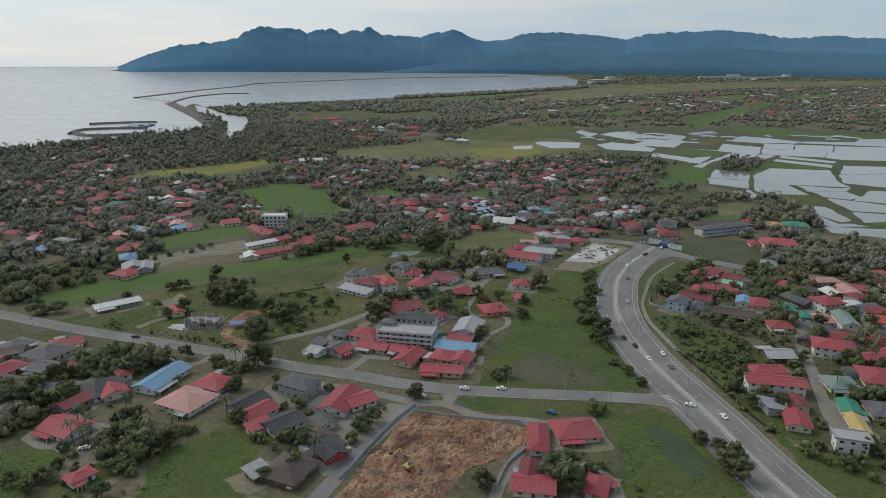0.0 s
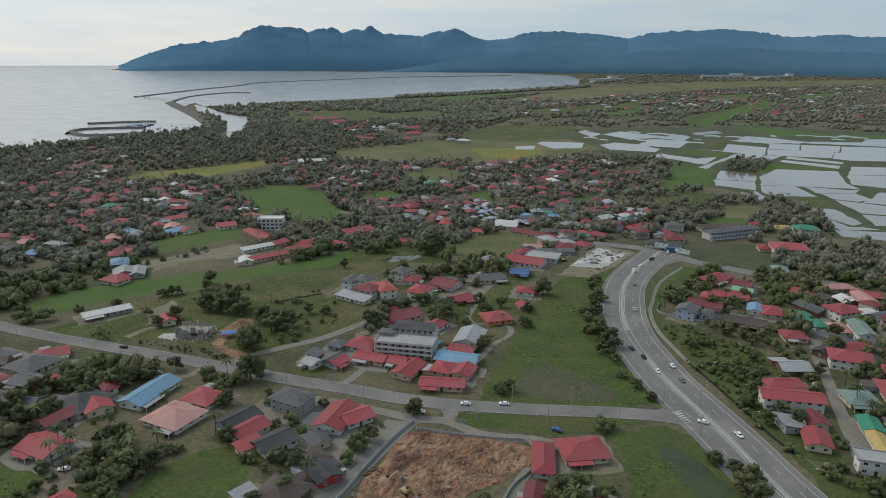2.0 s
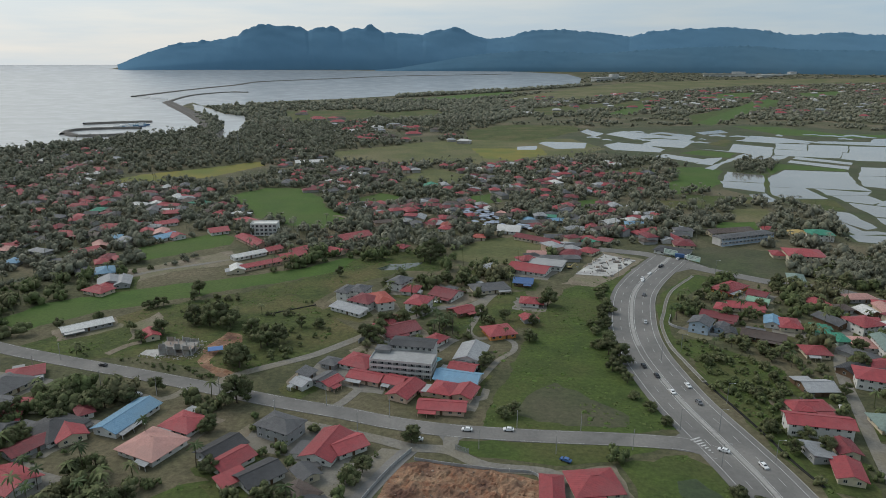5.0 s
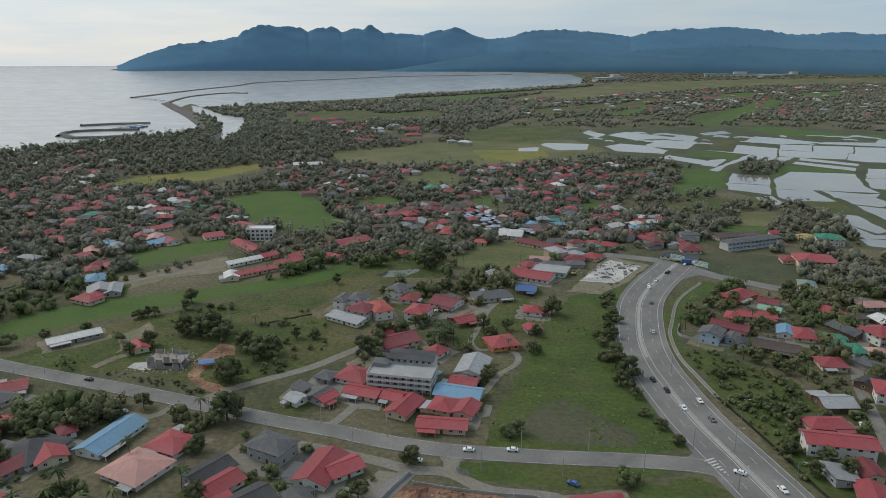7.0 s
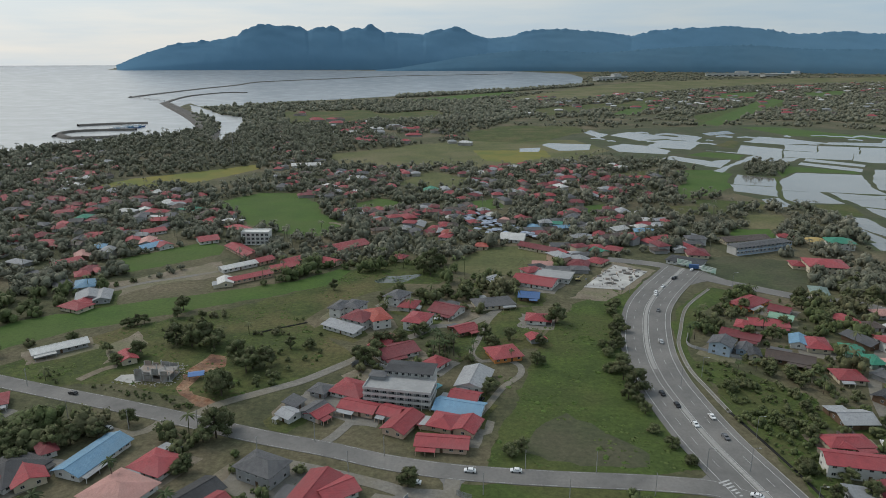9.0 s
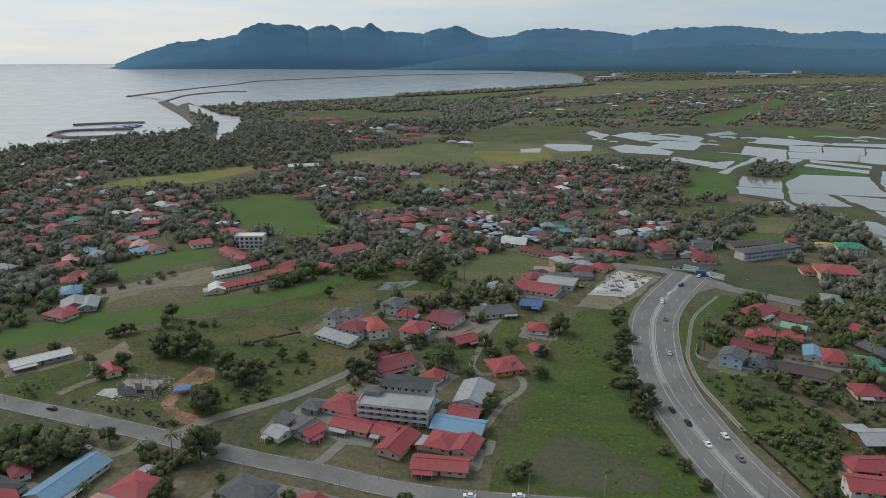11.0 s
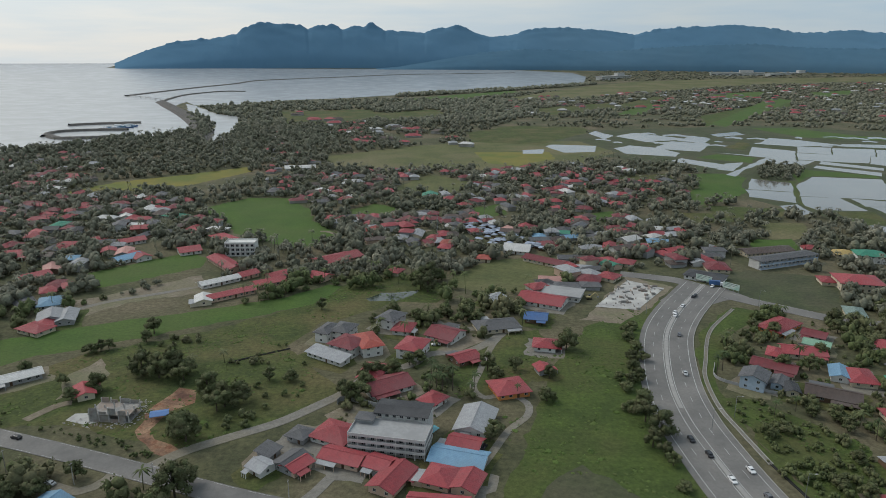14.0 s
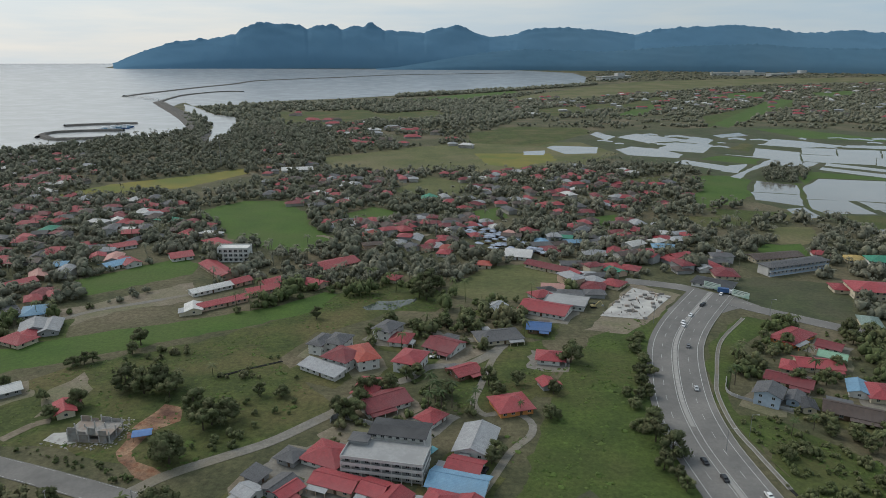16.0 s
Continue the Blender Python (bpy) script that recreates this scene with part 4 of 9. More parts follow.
def tufts(poly, n, seed):
    """Low tussocks in rough grass, gathered in drifts."""
    rnd = random.Random(seed + 50)
    xs, ys = [p[0] for p in poly], [p[1] for p in poly]
    k = 0
    while k < n:
        x, y = rnd.uniform(min(xs), max(xs)), rnd.uniform(min(ys), max(ys))
        k += 1
        if not inside((x, y), poly) or noise.noise(Vector((x / 25, y / 25, seed))) < -0.05:
            continue
        c = cell(x, y)
        if c and BLOCK[c]:
            continue
        r = rnd.uniform(0.3, 1.0) * (1.8 if rnd.random() < 0.08 else 1)
        lumpy(*TUFTS, (x, y, 0.0), r, rnd.random() * 99, 1, rnd.uniform(0.14, 0.34))
        leaves(*TUFTS, (x, y, 0.15), r, 5, r * 0.35, rnd, 0.5)


def put_car(x, y, paint):
    """A car in its lane, along the nearest road."""
    best = None
    for line in ROADS:
        for a, b in zip(line, line[1:]):
            e = (a - Vector((x, y))).length
            if best is None or e < best[0]:
                best = (e, b - a)
    if best[0] < 14:
        rot = math.degrees(math.atan2(best[1].y, best[1].x))
        return car(x, y, rot, paint, 0.17)
    return car(x, y, 15, paint, 0.05)


# ---------------------------------------------------------------- single things
def apartment_block(x, y, rot, w):
    """Three floors with open galleries: a terrace block in front and a taller roofed block behind."""
    root = tagged(new("apartment_building"), "three-storey white concrete block with dark gallery bands and a flat terrace", "building")
    root.matrix_basis = Matrix.Translation((x, y, 0)) @ Matrix.Rotation(radians(rot), 4, "Z")
    block_disc(x + w / 2, y + 10, w * 0.5)
    d = 13.0
    bm = bmesh.new()
    box(bm, 0.4, 1.4, 0, w - 0.4, d - 0.3, 7.3)
    part("wall", bm, M["wall_grey"], root, "grey recessed walls")
    for k, z in enumerate((2.35, 4.85, 7.3)):
        bm = bmesh.new()
        box(bm, 0, 0, z, w, d, z + 0.25)
        part("floor_slab", bm, M["wall_pale"], root)
        bm = bmesh.new()
        box(bm, 0, 0, z + 0.25, w, 0.15, z + 1.15)
        box(bm, 0, 0.15, z + 0.25, 0.15, d, z + 1.15)
        box(bm, w - 0.15, 0.15, z + 0.25, w, d, z + 1.15)
        part("parapet", bm, M["wall_pale"], root)
    n = 9
    for k in range(n):
        xx = 0.25 + k * (w - 0.5) / (n - 1)
        bm = bmesh.new()
        box(bm, xx - 0.15, 0.06, 0, xx + 0.15, 0.36, 7.3)
        part("column", bm, M["wall_pale"], root)
        if k < n - 1:
            for s in range(3):
                wi = share("window", unit_mesh("window"), root, Matrix.Translation((xx + (w - 0.5) / (n - 1) / 2, 1.38, 2.45 * s + 1.25)) @ Matrix.Diagonal((1.5, 1, 1.2, 1)))
                share("pane", unit_mesh("pane"), wi)
    for s in range(3):
        for yy in (3.2, 6.8):
            wi = share("window", unit_mesh("window"), root, Matrix.Translation((w - 0.4, yy, 2.45 * s + 1.3)) @ Matrix.Rotation(radians(90), 4, "Z") @ Matrix.Diagonal((1.3, 1, 1.2, 1)))
            share("pane", unit_mesh("pane"), wi)
    bm = bmesh.new()
    box(bm, 0.16, 0.16, 7.554, w - 0.16, d - 0.1, 7.60)
    part("terrace_paving", bm, M["wall_grey"], root, "patterned grey terrace paving")
    x0, x1, y0, y1 = w * 0.22, w * 0.92, d + 0.3, d + 11.0
    bm = bmesh.new()
    box(bm, x0, y0 + 1.2, 0, x1, y1, 9.9)
    part("rear_wall", bm, M["wall_pale"], root)
    for z in (7.3, 9.7):
        bm = bmesh.new()
        box(bm, x0 - 0.2, y0, z, x1 + 0.2, y0 + 1.2, z + 0.2)
        part("gallery_slab", bm, M["wall_pale"], root)
    for k in range(8):
        xx = x0 + 0.2 + k * (x1 - x0 - 0.4) / 7
        bm = bmesh.new()
        box(bm, xx - 0.12, y0 + 0.05, 0, xx + 0.12, y0 + 0.3, 9.7)
        part("column", bm, M["wall_pale"], root)
        if k < 7:
            wi = share("window", unit_mesh("window"), root, Matrix.Translation((xx + (x1 - x0) / 14, y0 + 1.18, 8.6)) @ Matrix.Diagonal((1.4, 1, 1.5, 1)))
            share("pane", unit_mesh("pane"), wi)
    bm = bmesh.new()
    roof_mesh(bm, x1 - x0 + 0.6, y1 - y0 + 0.4, 0, 0.12, 0.3, "gable")
    part("roof", bm, M["roof_dark"], root, "dark grey sheet roof", at=Matrix.Translation(((x0 + x1) / 2, (y0 + y1) / 2, 10.0)))
    bm = bmesh.new()
    box(bm, 0.3, d - 4.0, 7.6, w * 0.24, d + 0.2, 9.3)
    part("stair_tower", bm, M["wall_grey"], root)
    bm = bmesh.new()
    roof_mesh(bm, w * 0.24, 5.6, 0, 0.2, 0.3, "hip")
    part("stair_roof", bm, M["roof_grey"], root, at=Matrix.Translation((w * 0.13, d - 1.8, 9.4)))


def shell_building(x, y, rot):
    """A house left as bare frame: slabs, columns and half-built block walls."""
    root = tagged(new("unfinished_house"), "unfinished grey concrete house frame with bare columns and rubble", "building")
    root.matrix_basis = Matrix.Translation((x, y, 0)) @ Matrix.Rotation(radians(rot + 18), 4, "Z") @ Matrix.Scale(1.05, 4)
    rnd = random.Random(4)
    for z in (0.0, 3.0):
        bm = bmesh.new()
        box(bm, -3, -1, z, 13, 9, z + 0.22)
        part("floor_slab", bm, M["rubble_concrete"], root)
    for ix in range(5):
        for iy in range(3):
            bm = bmesh.new()
            xx, yy = -2.6 + ix * 3.8, -0.6 + iy * 4.5
            box(bm, xx - 0.18, yy - 0.18, 0.22, xx + 0.18, yy + 0.18, 5.4 + rnd.uniform(-1.0, 0.8))
            part("column", bm, M["concrete"], root)
    for ix in range(4):
        for yy in (-0.6, 8.4):
            for zz in (0.22, 3.22):
                bm = bmesh.new()
                hh = rnd.uniform(0.8, 2.7)
                box(bm, -2.4 + ix * 3.8, yy - 0.1, zz, -2.4 + ix * 3.8 + rnd.uniform(1.6, 3.4), yy + 0.1, zz + hh)
                part("block_wall", bm, M["rubble_concrete"], root)
    block_disc(x + 4, y + 4, 10)


def frame_building(x, y, rot, w, d, floors):
    """A pale concrete frame with block infill and a flat roof slab with a parapet; dark panes stand for the shade in
    its open bays.
    """
    root = tagged(new("school_building"), "unfinished pale three-storey concrete school block with open dark bays", "building")
    root.matrix_basis = Matrix.Translation((x, y, 0)) @ Matrix.Rotation(radians(rot), 4, "Z")
    rnd = random.Random(8)
    block_disc(x, y, w * 0.55)
    for k in range(floors + 1):
        bm = bmesh.new()
        box(bm, -w / 2, -d / 2, 3.1 * k - 0.1, w / 2, d / 2, 3.1 * k + 0.28)
        part("floor_slab", bm, M["wall_white"], root)
    bays = 6
    for i in range(bays + 1):
        for yy in (-d / 2 + 0.25, d / 2 - 0.25):
            bm = bmesh.new()
            xx = -w / 2 + 0.25 + i * (w - 0.5) / bays
            box(bm, xx - 0.22, yy - 0.22, 0.28, xx + 0.22, yy + 0.22, 3.1 * floors - 0.1)
            part("column", bm, M["wall_white"], root)
    for k in range(floors):
        bm = bmesh.new()
        box(bm, -w / 2 + 0.3, -d / 2 + 0.5, 3.1 * k + 0.28, w / 2 - 0.3, -d / 2 + 0.7, 3.1 * k + 3.0)
        part("front_wall", bm, M["wall_pale"], root)
        # dark panes on the infill stand for the shaded depth of open bays
        for i in range(bays):
            xx = -w / 2 + 0.25 + (i + 0.5) * (w - 0.5) / bays
            wi = share("window", unit_mesh("window"), root, Matrix.Translation((xx, -d / 2 + 0.49, 3.1 * k + 1.75)) @ Matrix.Diagonal((1.9 + 0.5 * rnd.random(), 1, 1.9, 1)))
            share("pane", unit_mesh("pane"), wi)
        for sx in (-1, 1):
            bm = bmesh.new()
            xa, xb = sorted((sx * (w / 2 - 0.1), sx * (w / 2 - 0.28)))
            box(bm, xa, -d / 2 + 0.5, 3.1 * k + 0.28, xb, d / 2 - 0.5, 3.1 * k + 3.0)
            part("end_wall", bm, M["wall_white"], root)
    bm = bmesh.new()
    z = 3.1 * floors + 0.28
    for x0, y0, x1, y1 in ((-w / 2, -d / 2, w / 2, -d / 2 + 0.15), (-w / 2, d / 2 - 0.15, w / 2, d / 2), (-w / 2, -d / 2 + 0.15, -w / 2 + 0.15, d / 2 - 0.15), (w / 2 - 0.15, -d / 2 + 0.15, w / 2, d / 2 - 0.15)):
        box(bm, x0, y0, z, x1, y1, z + 0.8)
    part("parapet", bm, M["wall_white"], root)


def gallery_block(x, y, rot, w, d):
    """A long two-storey block with open galleries along its front."""
    root = tagged(new("gallery_building"), "long two-storey pale blue block with open galleries and a grey roof", "building")
    root.matrix_basis = Matrix.Translation((x, y, 0)) @ Matrix.Rotation(radians(rot), 4, "Z")
    block_disc(x, y, w * 0.3)
    for k in (-0.35, 0.35):
        block_disc(x + math.cos(radians(rot)) * w * k, y + math.sin(radians(rot)) * w * k, d)
    bm = bmesh.new()
    box(bm, -w / 2, -d / 2 + 2.0, -0.1, w / 2, d / 2, 6.3)
    part("wall", bm, M["wall_pale"], root)
    for z in (0.0, 3.1):
        bm = bmesh.new()
        box(bm, -w / 2, -d / 2, z, w / 2, -d / 2 + 2.0, z + 0.2)
        part("gallery_slab", bm, M["wall_pale"], root)
        bm = bmesh.new()
        box(bm, -w / 2, -d / 2, z + 0.2, w / 2, -d / 2 + 0.12, z + 1.15)
        part("balustrade", bm, M["wall_blue"], root, "pale blue gallery balustrade")
        for k in range(14):
            wi = share("window", unit_mesh("window"), root, Matrix.Translation((-w / 2 + (k + 0.5) * w / 14, -d / 2 + 1.99, z + 1.75)) @ Matrix.Diagonal((2.0, 1, 1.2, 1)))
            share("pane", unit_mesh("pane"), wi)
    for k in range(15):
        bm = bmesh.new()
        xx = -w / 2 + 0.2 + k * (w - 0.4) / 14
        box(bm, xx - 0.14, -d / 2 + 0.13, 0, xx + 0.14, -d / 2 + 0.4, 6.2)
        part("column", bm, M["wall_blue"], root)
    bm = bmesh.new()
    roof_mesh(bm, w, d, 6.5, 0.2, 0.7, "hip")
    part("roof", bm, M["roof_grey"], root, "dull grey sheet roof")


def billboard(x, y, rot, w):
    root = tagged(new("billboard"), "large white roadside billboard on steel posts", "billboard", "roadside billboards")
    root.matrix_basis = Matrix.Translation((x, y, 0)) @ Matrix.Rotation(radians(rot), 4, "Z")
    for k in range(4):
        bm = bmesh.new()
        xx = 0.6 + k * (w - 1.2) / 3
        tube(bm, [(xx, 0.3, -0.1), (xx, 0.3, 5.0)], [0.15, 0.15])
        part("post", bm, M["steel"], root)
    bm = bmesh.new()
    box(bm, 0, 0, 1.5, w, 0.2, 5.2)
    face = part("panel", bm, M["board"], root)
    for k in range(3):
        bm = bmesh.new()
        box(bm, w * 0.08, -0.02, 4.4 - k * 0.9, w * (0.9 - 0.2 * k), -0.002, 4.8 - k * 0.9)
        part("lettering_bar", bm, M["roof_sage"], face)


def truck(x, y, rot):
    root = tagged(new("truck"), "parked lorry with a blue cargo box", "truck")
    root.matrix_basis = Matrix.Translation((x, y, 0.1)) @ Matrix.Rotation(radians(rot), 4, "Z")
    bm = bmesh.new()
    box(bm, -3.4, -1.2, 0.9, 3.0, 1.2, 3.5)
    part("cargo_box", bm, M["roof_navy"], root)
    bm = bmesh.new()
    box(bm, 3.1, -1.1, 0.6, 4.9, 1.1, 2.6)
    part("cab", bm, M["car_white"], root)
    for sx in (-2.2, 3.9):
        for sy in (-1.0, 1.0):
            bm = bmesh.new()
            bmesh.ops.create_cone(bm, cap_ends=True, segments=12, radius1=0.5, radius2=0.5, depth=0.3, matrix=Matrix.Translation((sx, sy, 0.5)) @ Matrix.Rotation(radians(90), 4, "X"))
            part("wheel", bm, M["tyre"], root)


def excavator(x, y, rot):
    root = tagged(new("excavator"), "faded yellow tracked excavator standing on the building site", "excavator", "excavators")
    root.matrix_basis = Matrix.Translation((x, y, 0.06)) @ Matrix.Rotation(radians(rot), 4, "Z") @ Matrix.Scale(0.85, 4)
    for sy in (-1.1, 1.1):
        bm = bmesh.new()
        box(bm, -2.0, sy - 0.3, 0, 2.0, sy + 0.3, 0.9)
        bmesh.ops.bevel(bm, geom=bm.edges[:], offset=0.2, segments=2, affect="EDGES")
        part("track", bm, M["tyre"], root)
    bm = bmesh.new()
    box(bm, -2.1, -1.3, 1.0, 1.4, 1.3, 2.2)
    bmesh.ops.bevel(bm, geom=bm.edges[:], offset=0.15, segments=1, affect="EDGES")
    part("body", bm, M["yellow_paint"], root)
    bm = bmesh.new()
    box(bm, -0.1, 0.2, 2.2, 1.5, 1.25, 3.2)
    part("cab", bm, M["glass"], root)
    bm = bmesh.new()
    box(bm, 0, -0.25, 0, 4.6, 0.25, 0.55, m=Matrix.Translation((1.0, -0.4, 1.9)) @ Matrix.Rotation(radians(-38), 4, "Y"))
    part("boom", bm, M["yellow_paint"], root)
    bm = bmesh.new()
    box(bm, 0, -0.2, 0, 3.4, 0.2, 0.45, m=Matrix.Translation((4.5, -0.4, 4.9)) @ Matrix.Rotation(radians(58), 4, "Y"))
    part("arm", bm, M["yellow_paint"], root)
    bm = bmesh.new()
    box(bm, 5.7, -0.95, 1.0, 6.9, 0.15, 2.0)
    part("bucket", bm, M["steel"], root)


def mast(x, y, h):
    root = tagged(new("radio_mast"), "slender red and white lattice radio mast", "mast", "masts")
    root.matrix_basis = Matrix.Translation((x, y, 0))
    for k in range(3):
        a = k * 2.094
        bm = bmesh.new()
        tube(bm, [(0.7 * math.cos(a), 0.7 * math.sin(a), 0), (0.25 * math.cos(a), 0.25 * math.sin(a), h)], [0.09, 0.06], 5)
        part("leg", bm, M["steel"], root)
    n = int(h / 2)
    for k in range(n):
        z = k * 2.0 + 1
        r = 0.7 - 0.45 * z / h
        bm = bmesh.new()
        for j in range(3):
            a, b = j * 2.094, (j + 1) * 2.094
            p, q = Vector((r * math.cos(a), r * math.sin(a), z)), Vector((r * math.cos(b), r * math.sin(b), z + 1))
            tube(bm, [tuple(p), tuple(q)], [0.05, 0.05], 4)
        part("brace", bm, M["steel"], root)


def slab_work(poly):
    """Column starters and low formwork on the new slab."""
    rnd = random.Random(9)
    xs, ys = [p[0] for p in poly], [p[1] for p in poly]
    V, F = [], []
    for k in range(160):
        x, y = rnd.uniform(min(xs), max(xs)), rnd.uniform(min(ys), max(ys))
        if not inside((x, y), poly):
            continue
        bm = bmesh.new()
        w, d = rnd.choice(((0.25, 0.25), (1.6, 0.15), (0.15, 1.8), (1.1, 0.8)))
        box(bm, x - w, y - d, 0.24, x + w, y + d, 0.3 + rnd.uniform(0.3, 1.4))
        o = len(V)
        V.extend(tuple(v.co) for v in bm.verts)
        bm.verts.index_update()
        F.extend(tuple(v.index + o for v in f.verts) for f in bm.faces)
        bm.free()
    tagged(new("formwork", mesh_from("formwork", V, F, [M["rubble_concrete"]])), "formwork, column starters and stacked blocks on a slab", "building material", kind="stuff")


def market(poly, n, seed):
    """A street market: canvas stalls side by side."""
    rnd = random.Random(seed)
    xs, ys = [p[0] for p in poly], [p[1] for p in poly]
    base = None
    k = 0
    while k < n:
        x, y = rnd.uniform(min(xs), max(xs)), rnd.uniform(min(ys), max(ys))
        if not inside((x, y), poly):
            continue
        k += 1
        m = Matrix.Translation((x, y, 0)) @ Matrix.Rotation(radians(-28 + rnd.uniform(-8, 8)), 4, "Z")
        block_disc(x, y, 4)
        if base is None:
            base = tagged(new("market_stall"), "market stall under a blue-grey canvas canopy", "stall", "market stalls")
            bm = bmesh.new()
            roof_mesh(bm, 4.4, 3.4, 2.5, 0.5, 0.2, "hip")
            part("canopy", bm, M["cloth"], base)
            for sx in (-2, 2):
                for sy in (-1.5, 1.5):
                    bm = bmesh.new()
                    tube(bm, [(sx, sy, -0.05), (sx, sy, 2.5)], [0.06, 0.06], 5)
                    part("post", bm, M["steel"], base)
            bm = bmesh.new()
            box(bm, -1.8, -1.3, 0, 1.8, -0.6, 0.9)
            part("counter", bm, M["door"], base)
            base.matrix_basis = m
        else:
            copy_thing(base, m)


def far_terminal(x, y, rot, w):
    p = lay(x, y, 0)
    s = (p - EYE).length / (Vector((x, y, 0)) - EYE).length
    root = tagged(new("terminal"), "distant long white flat-roofed terminal building", "building", "distant terminals")
    root.matrix_basis = Matrix.Translation(p) @ Matrix.Rotation(radians(rot), 4, "Z") @ Matrix.Scale(s, 4)
    bm = bmesh.new()
    box(bm, 0, 0, -1, w, 40, 20)
    part("wall", bm, M["wall_white"], root)
    bm = bmesh.new()
    box(bm, -4, -6, 20, w + 4, 44, 24)
    box(bm, w * 0.55, 5, 24, w * 0.8, 30, 40)
    part("roof", bm, M["roof_white"], root)
    for k in range(8):
        bm = bmesh.new()
        box(bm, w * (k + 0.2) / 8, -0.6, 4, w * (k + 0.8) / 8, -0.1, 10)
        part("window", bm, M["glass"], root)


def marina(pts):
    a, b = Vector(pts[0]), Vector(pts[1])
    rnd = random.Random(3)
    for k in range(9):
        q = a.lerp(b, rnd.random())
        p = lay(q.x, q.y + rnd.uniform(-30, 30), 0)
        root = tagged(new("ferry_boat"), "small blue and white boat moored in the harbour", "boat", "boats in the harbour")
        root.matrix_basis = Matrix.Translation(p) @ Matrix.Rotation(rnd.uniform(-0.3, 0.3), 4, "Z") @ Matrix.Scale(rnd.uniform(0.7, 1.2), 4)
        bm = bmesh.new()
        v = [bm.verts.new(c) for c in ((-9, -2, 0), (7, -2, 0), (11, 0, 0.4), (7, 2, 0), (-9, 2, 0), (-9.5, -2.6, 2.2), (7, -2.6, 2.4), (12.5, 0, 3), (7, 2.6, 2.4), (-9.5, 2.6, 2.2))]
        for f in ((0, 1, 6, 5), (1, 2, 7, 6), (2, 3, 8, 7), (3, 4, 9, 8), (4, 0, 5, 9), (5, 6, 7, 8, 9), (4, 3, 2, 1, 0)):
            bm.faces.new([v[i] for i in f])
        part("hull", bm, M["roof_navy"] if k % 2 else M["roof_blue"], root)
        bm = bmesh.new()
        box(bm, -7, -1.9, 2.2, 4, 1.9, 5.0)
        part("cabin", bm, M["car_white"], root)


def tarp_shed(x, y, rot):
    root = tagged(new("shelter"), "open shelter under a blue tarpaulin sheet", "shelter")
    root.matrix_basis = Matrix.Translation((x, y, 0)) @ Matrix.Rotation(radians(rot), 4, "Z")
    bm = bmesh.new()
    roof_mesh(bm, 6.5, 4.6, 2.6, 0.25, 0.3, "gable")
    part("sheet", bm, M["tarp"], root)
    for sx in (-3, 3):
        for sy in (-2, 2):
            bm = bmesh.new()
            tube(bm, [(sx, sy, -0.1), (sx, sy, 2.6)], [0.08, 0.07], 5)
            part("post", bm, M["door"], root)


def screen_fence(pts):
    a, b = Vector(pts[0]), Vector(pts[1])
    root = tagged(new("fence"), "grey steel mesh screen fence on grass by the road", "fence")
    d = b - a
    root.matrix_basis = Matrix.Translation((a.x, a.y, 0)) @ Matrix.Rotation(math.atan2(d.y, d.x), 4, "Z")
    n = 8
    for k in range(n + 1):
        bm = bmesh.new()
        box(bm, k * d.length / n - 0.05, -0.05, 0, k * d.length / n + 0.05, 0.05, 2.4)
        part("post", bm, M["steel"], root)
    for k in range(14):
        bm = bmesh.new()
        box(bm, 0, -0.02, 0.2 + k * 0.16, d.length, 0.02, 0.26 + k * 0.16)
        part("rail", bm, M["steel"], root)


# ---------------------------------------------------------------- the layout
build_ground()
CREST = [(-27.59, -59), (-27.15, -4), (-26.26, 83), (-24.94, 187), (-24.01, 244), (-23.11, 302), (-22.58, 335), (-22.34, 320), (-21.28, 346), (-20.98, 379), (-20.59, 348), (-19.5, 391), (-18.99, 416), (-18.32, 434), (-17.91, 509), (-17.26, 568), (-16.44, 619), (-15.97, 613), (-15.47, 581), (-14.56, 592), (-13.48, 578), (-12.97, 513), (-12.26, 573), (-11.82, 591), (-11.56, 566)]
CREST += [(-11.11, 601), (-10.33, 519), (-9.65, 554), (-9.16, 571), (-8.62, 564), (-8.17, 624), (-7.72, 591), (-6.92, 500), (-6.38, 517), (-5.93, 484), (-5.29, 502), (-4.48, 486), (-3.8, 470), (-3.11, 530), (-1.98, 557), (-1.12, 600), (-0.57, 558), (0.16, 474), (1.35, 415), (3.25, 442), (4.36, 527), (5.47, 544), (7.69, 552), (8.67, 526), (10.33, 509)]
CREST += [(11.64, 476), (12.59, 442), (13.34, 483), (14.16, 523), (15.81, 546), (17.84, 559), (19.11, 573), (20.6, 554), (21.95, 528), (24.05, 455), (25.5, 460), (26.37, 481), (27.59, 471), (28.96, 446), (29.89, 451), (32.2, 432), (36.93, 374), (40.93, 271)]
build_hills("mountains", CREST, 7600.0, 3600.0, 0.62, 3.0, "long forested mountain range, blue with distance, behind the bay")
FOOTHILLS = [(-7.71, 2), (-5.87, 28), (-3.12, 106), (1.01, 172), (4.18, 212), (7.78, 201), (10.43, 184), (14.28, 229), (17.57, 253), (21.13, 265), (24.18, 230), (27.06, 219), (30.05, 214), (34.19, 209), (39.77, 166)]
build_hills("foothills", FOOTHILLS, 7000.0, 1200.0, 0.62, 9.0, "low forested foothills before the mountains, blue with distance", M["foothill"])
area("yard", [(-9.6, 376.8), (14.1, 424.5), (37.4, 432.7), (41.6, 407.6), (29.1, 373.6), (11.7, 356.2), (-2, 357.8)], M["grass"], 0.0214, "grassy yard round houses", "yard", 1, 6, 1)
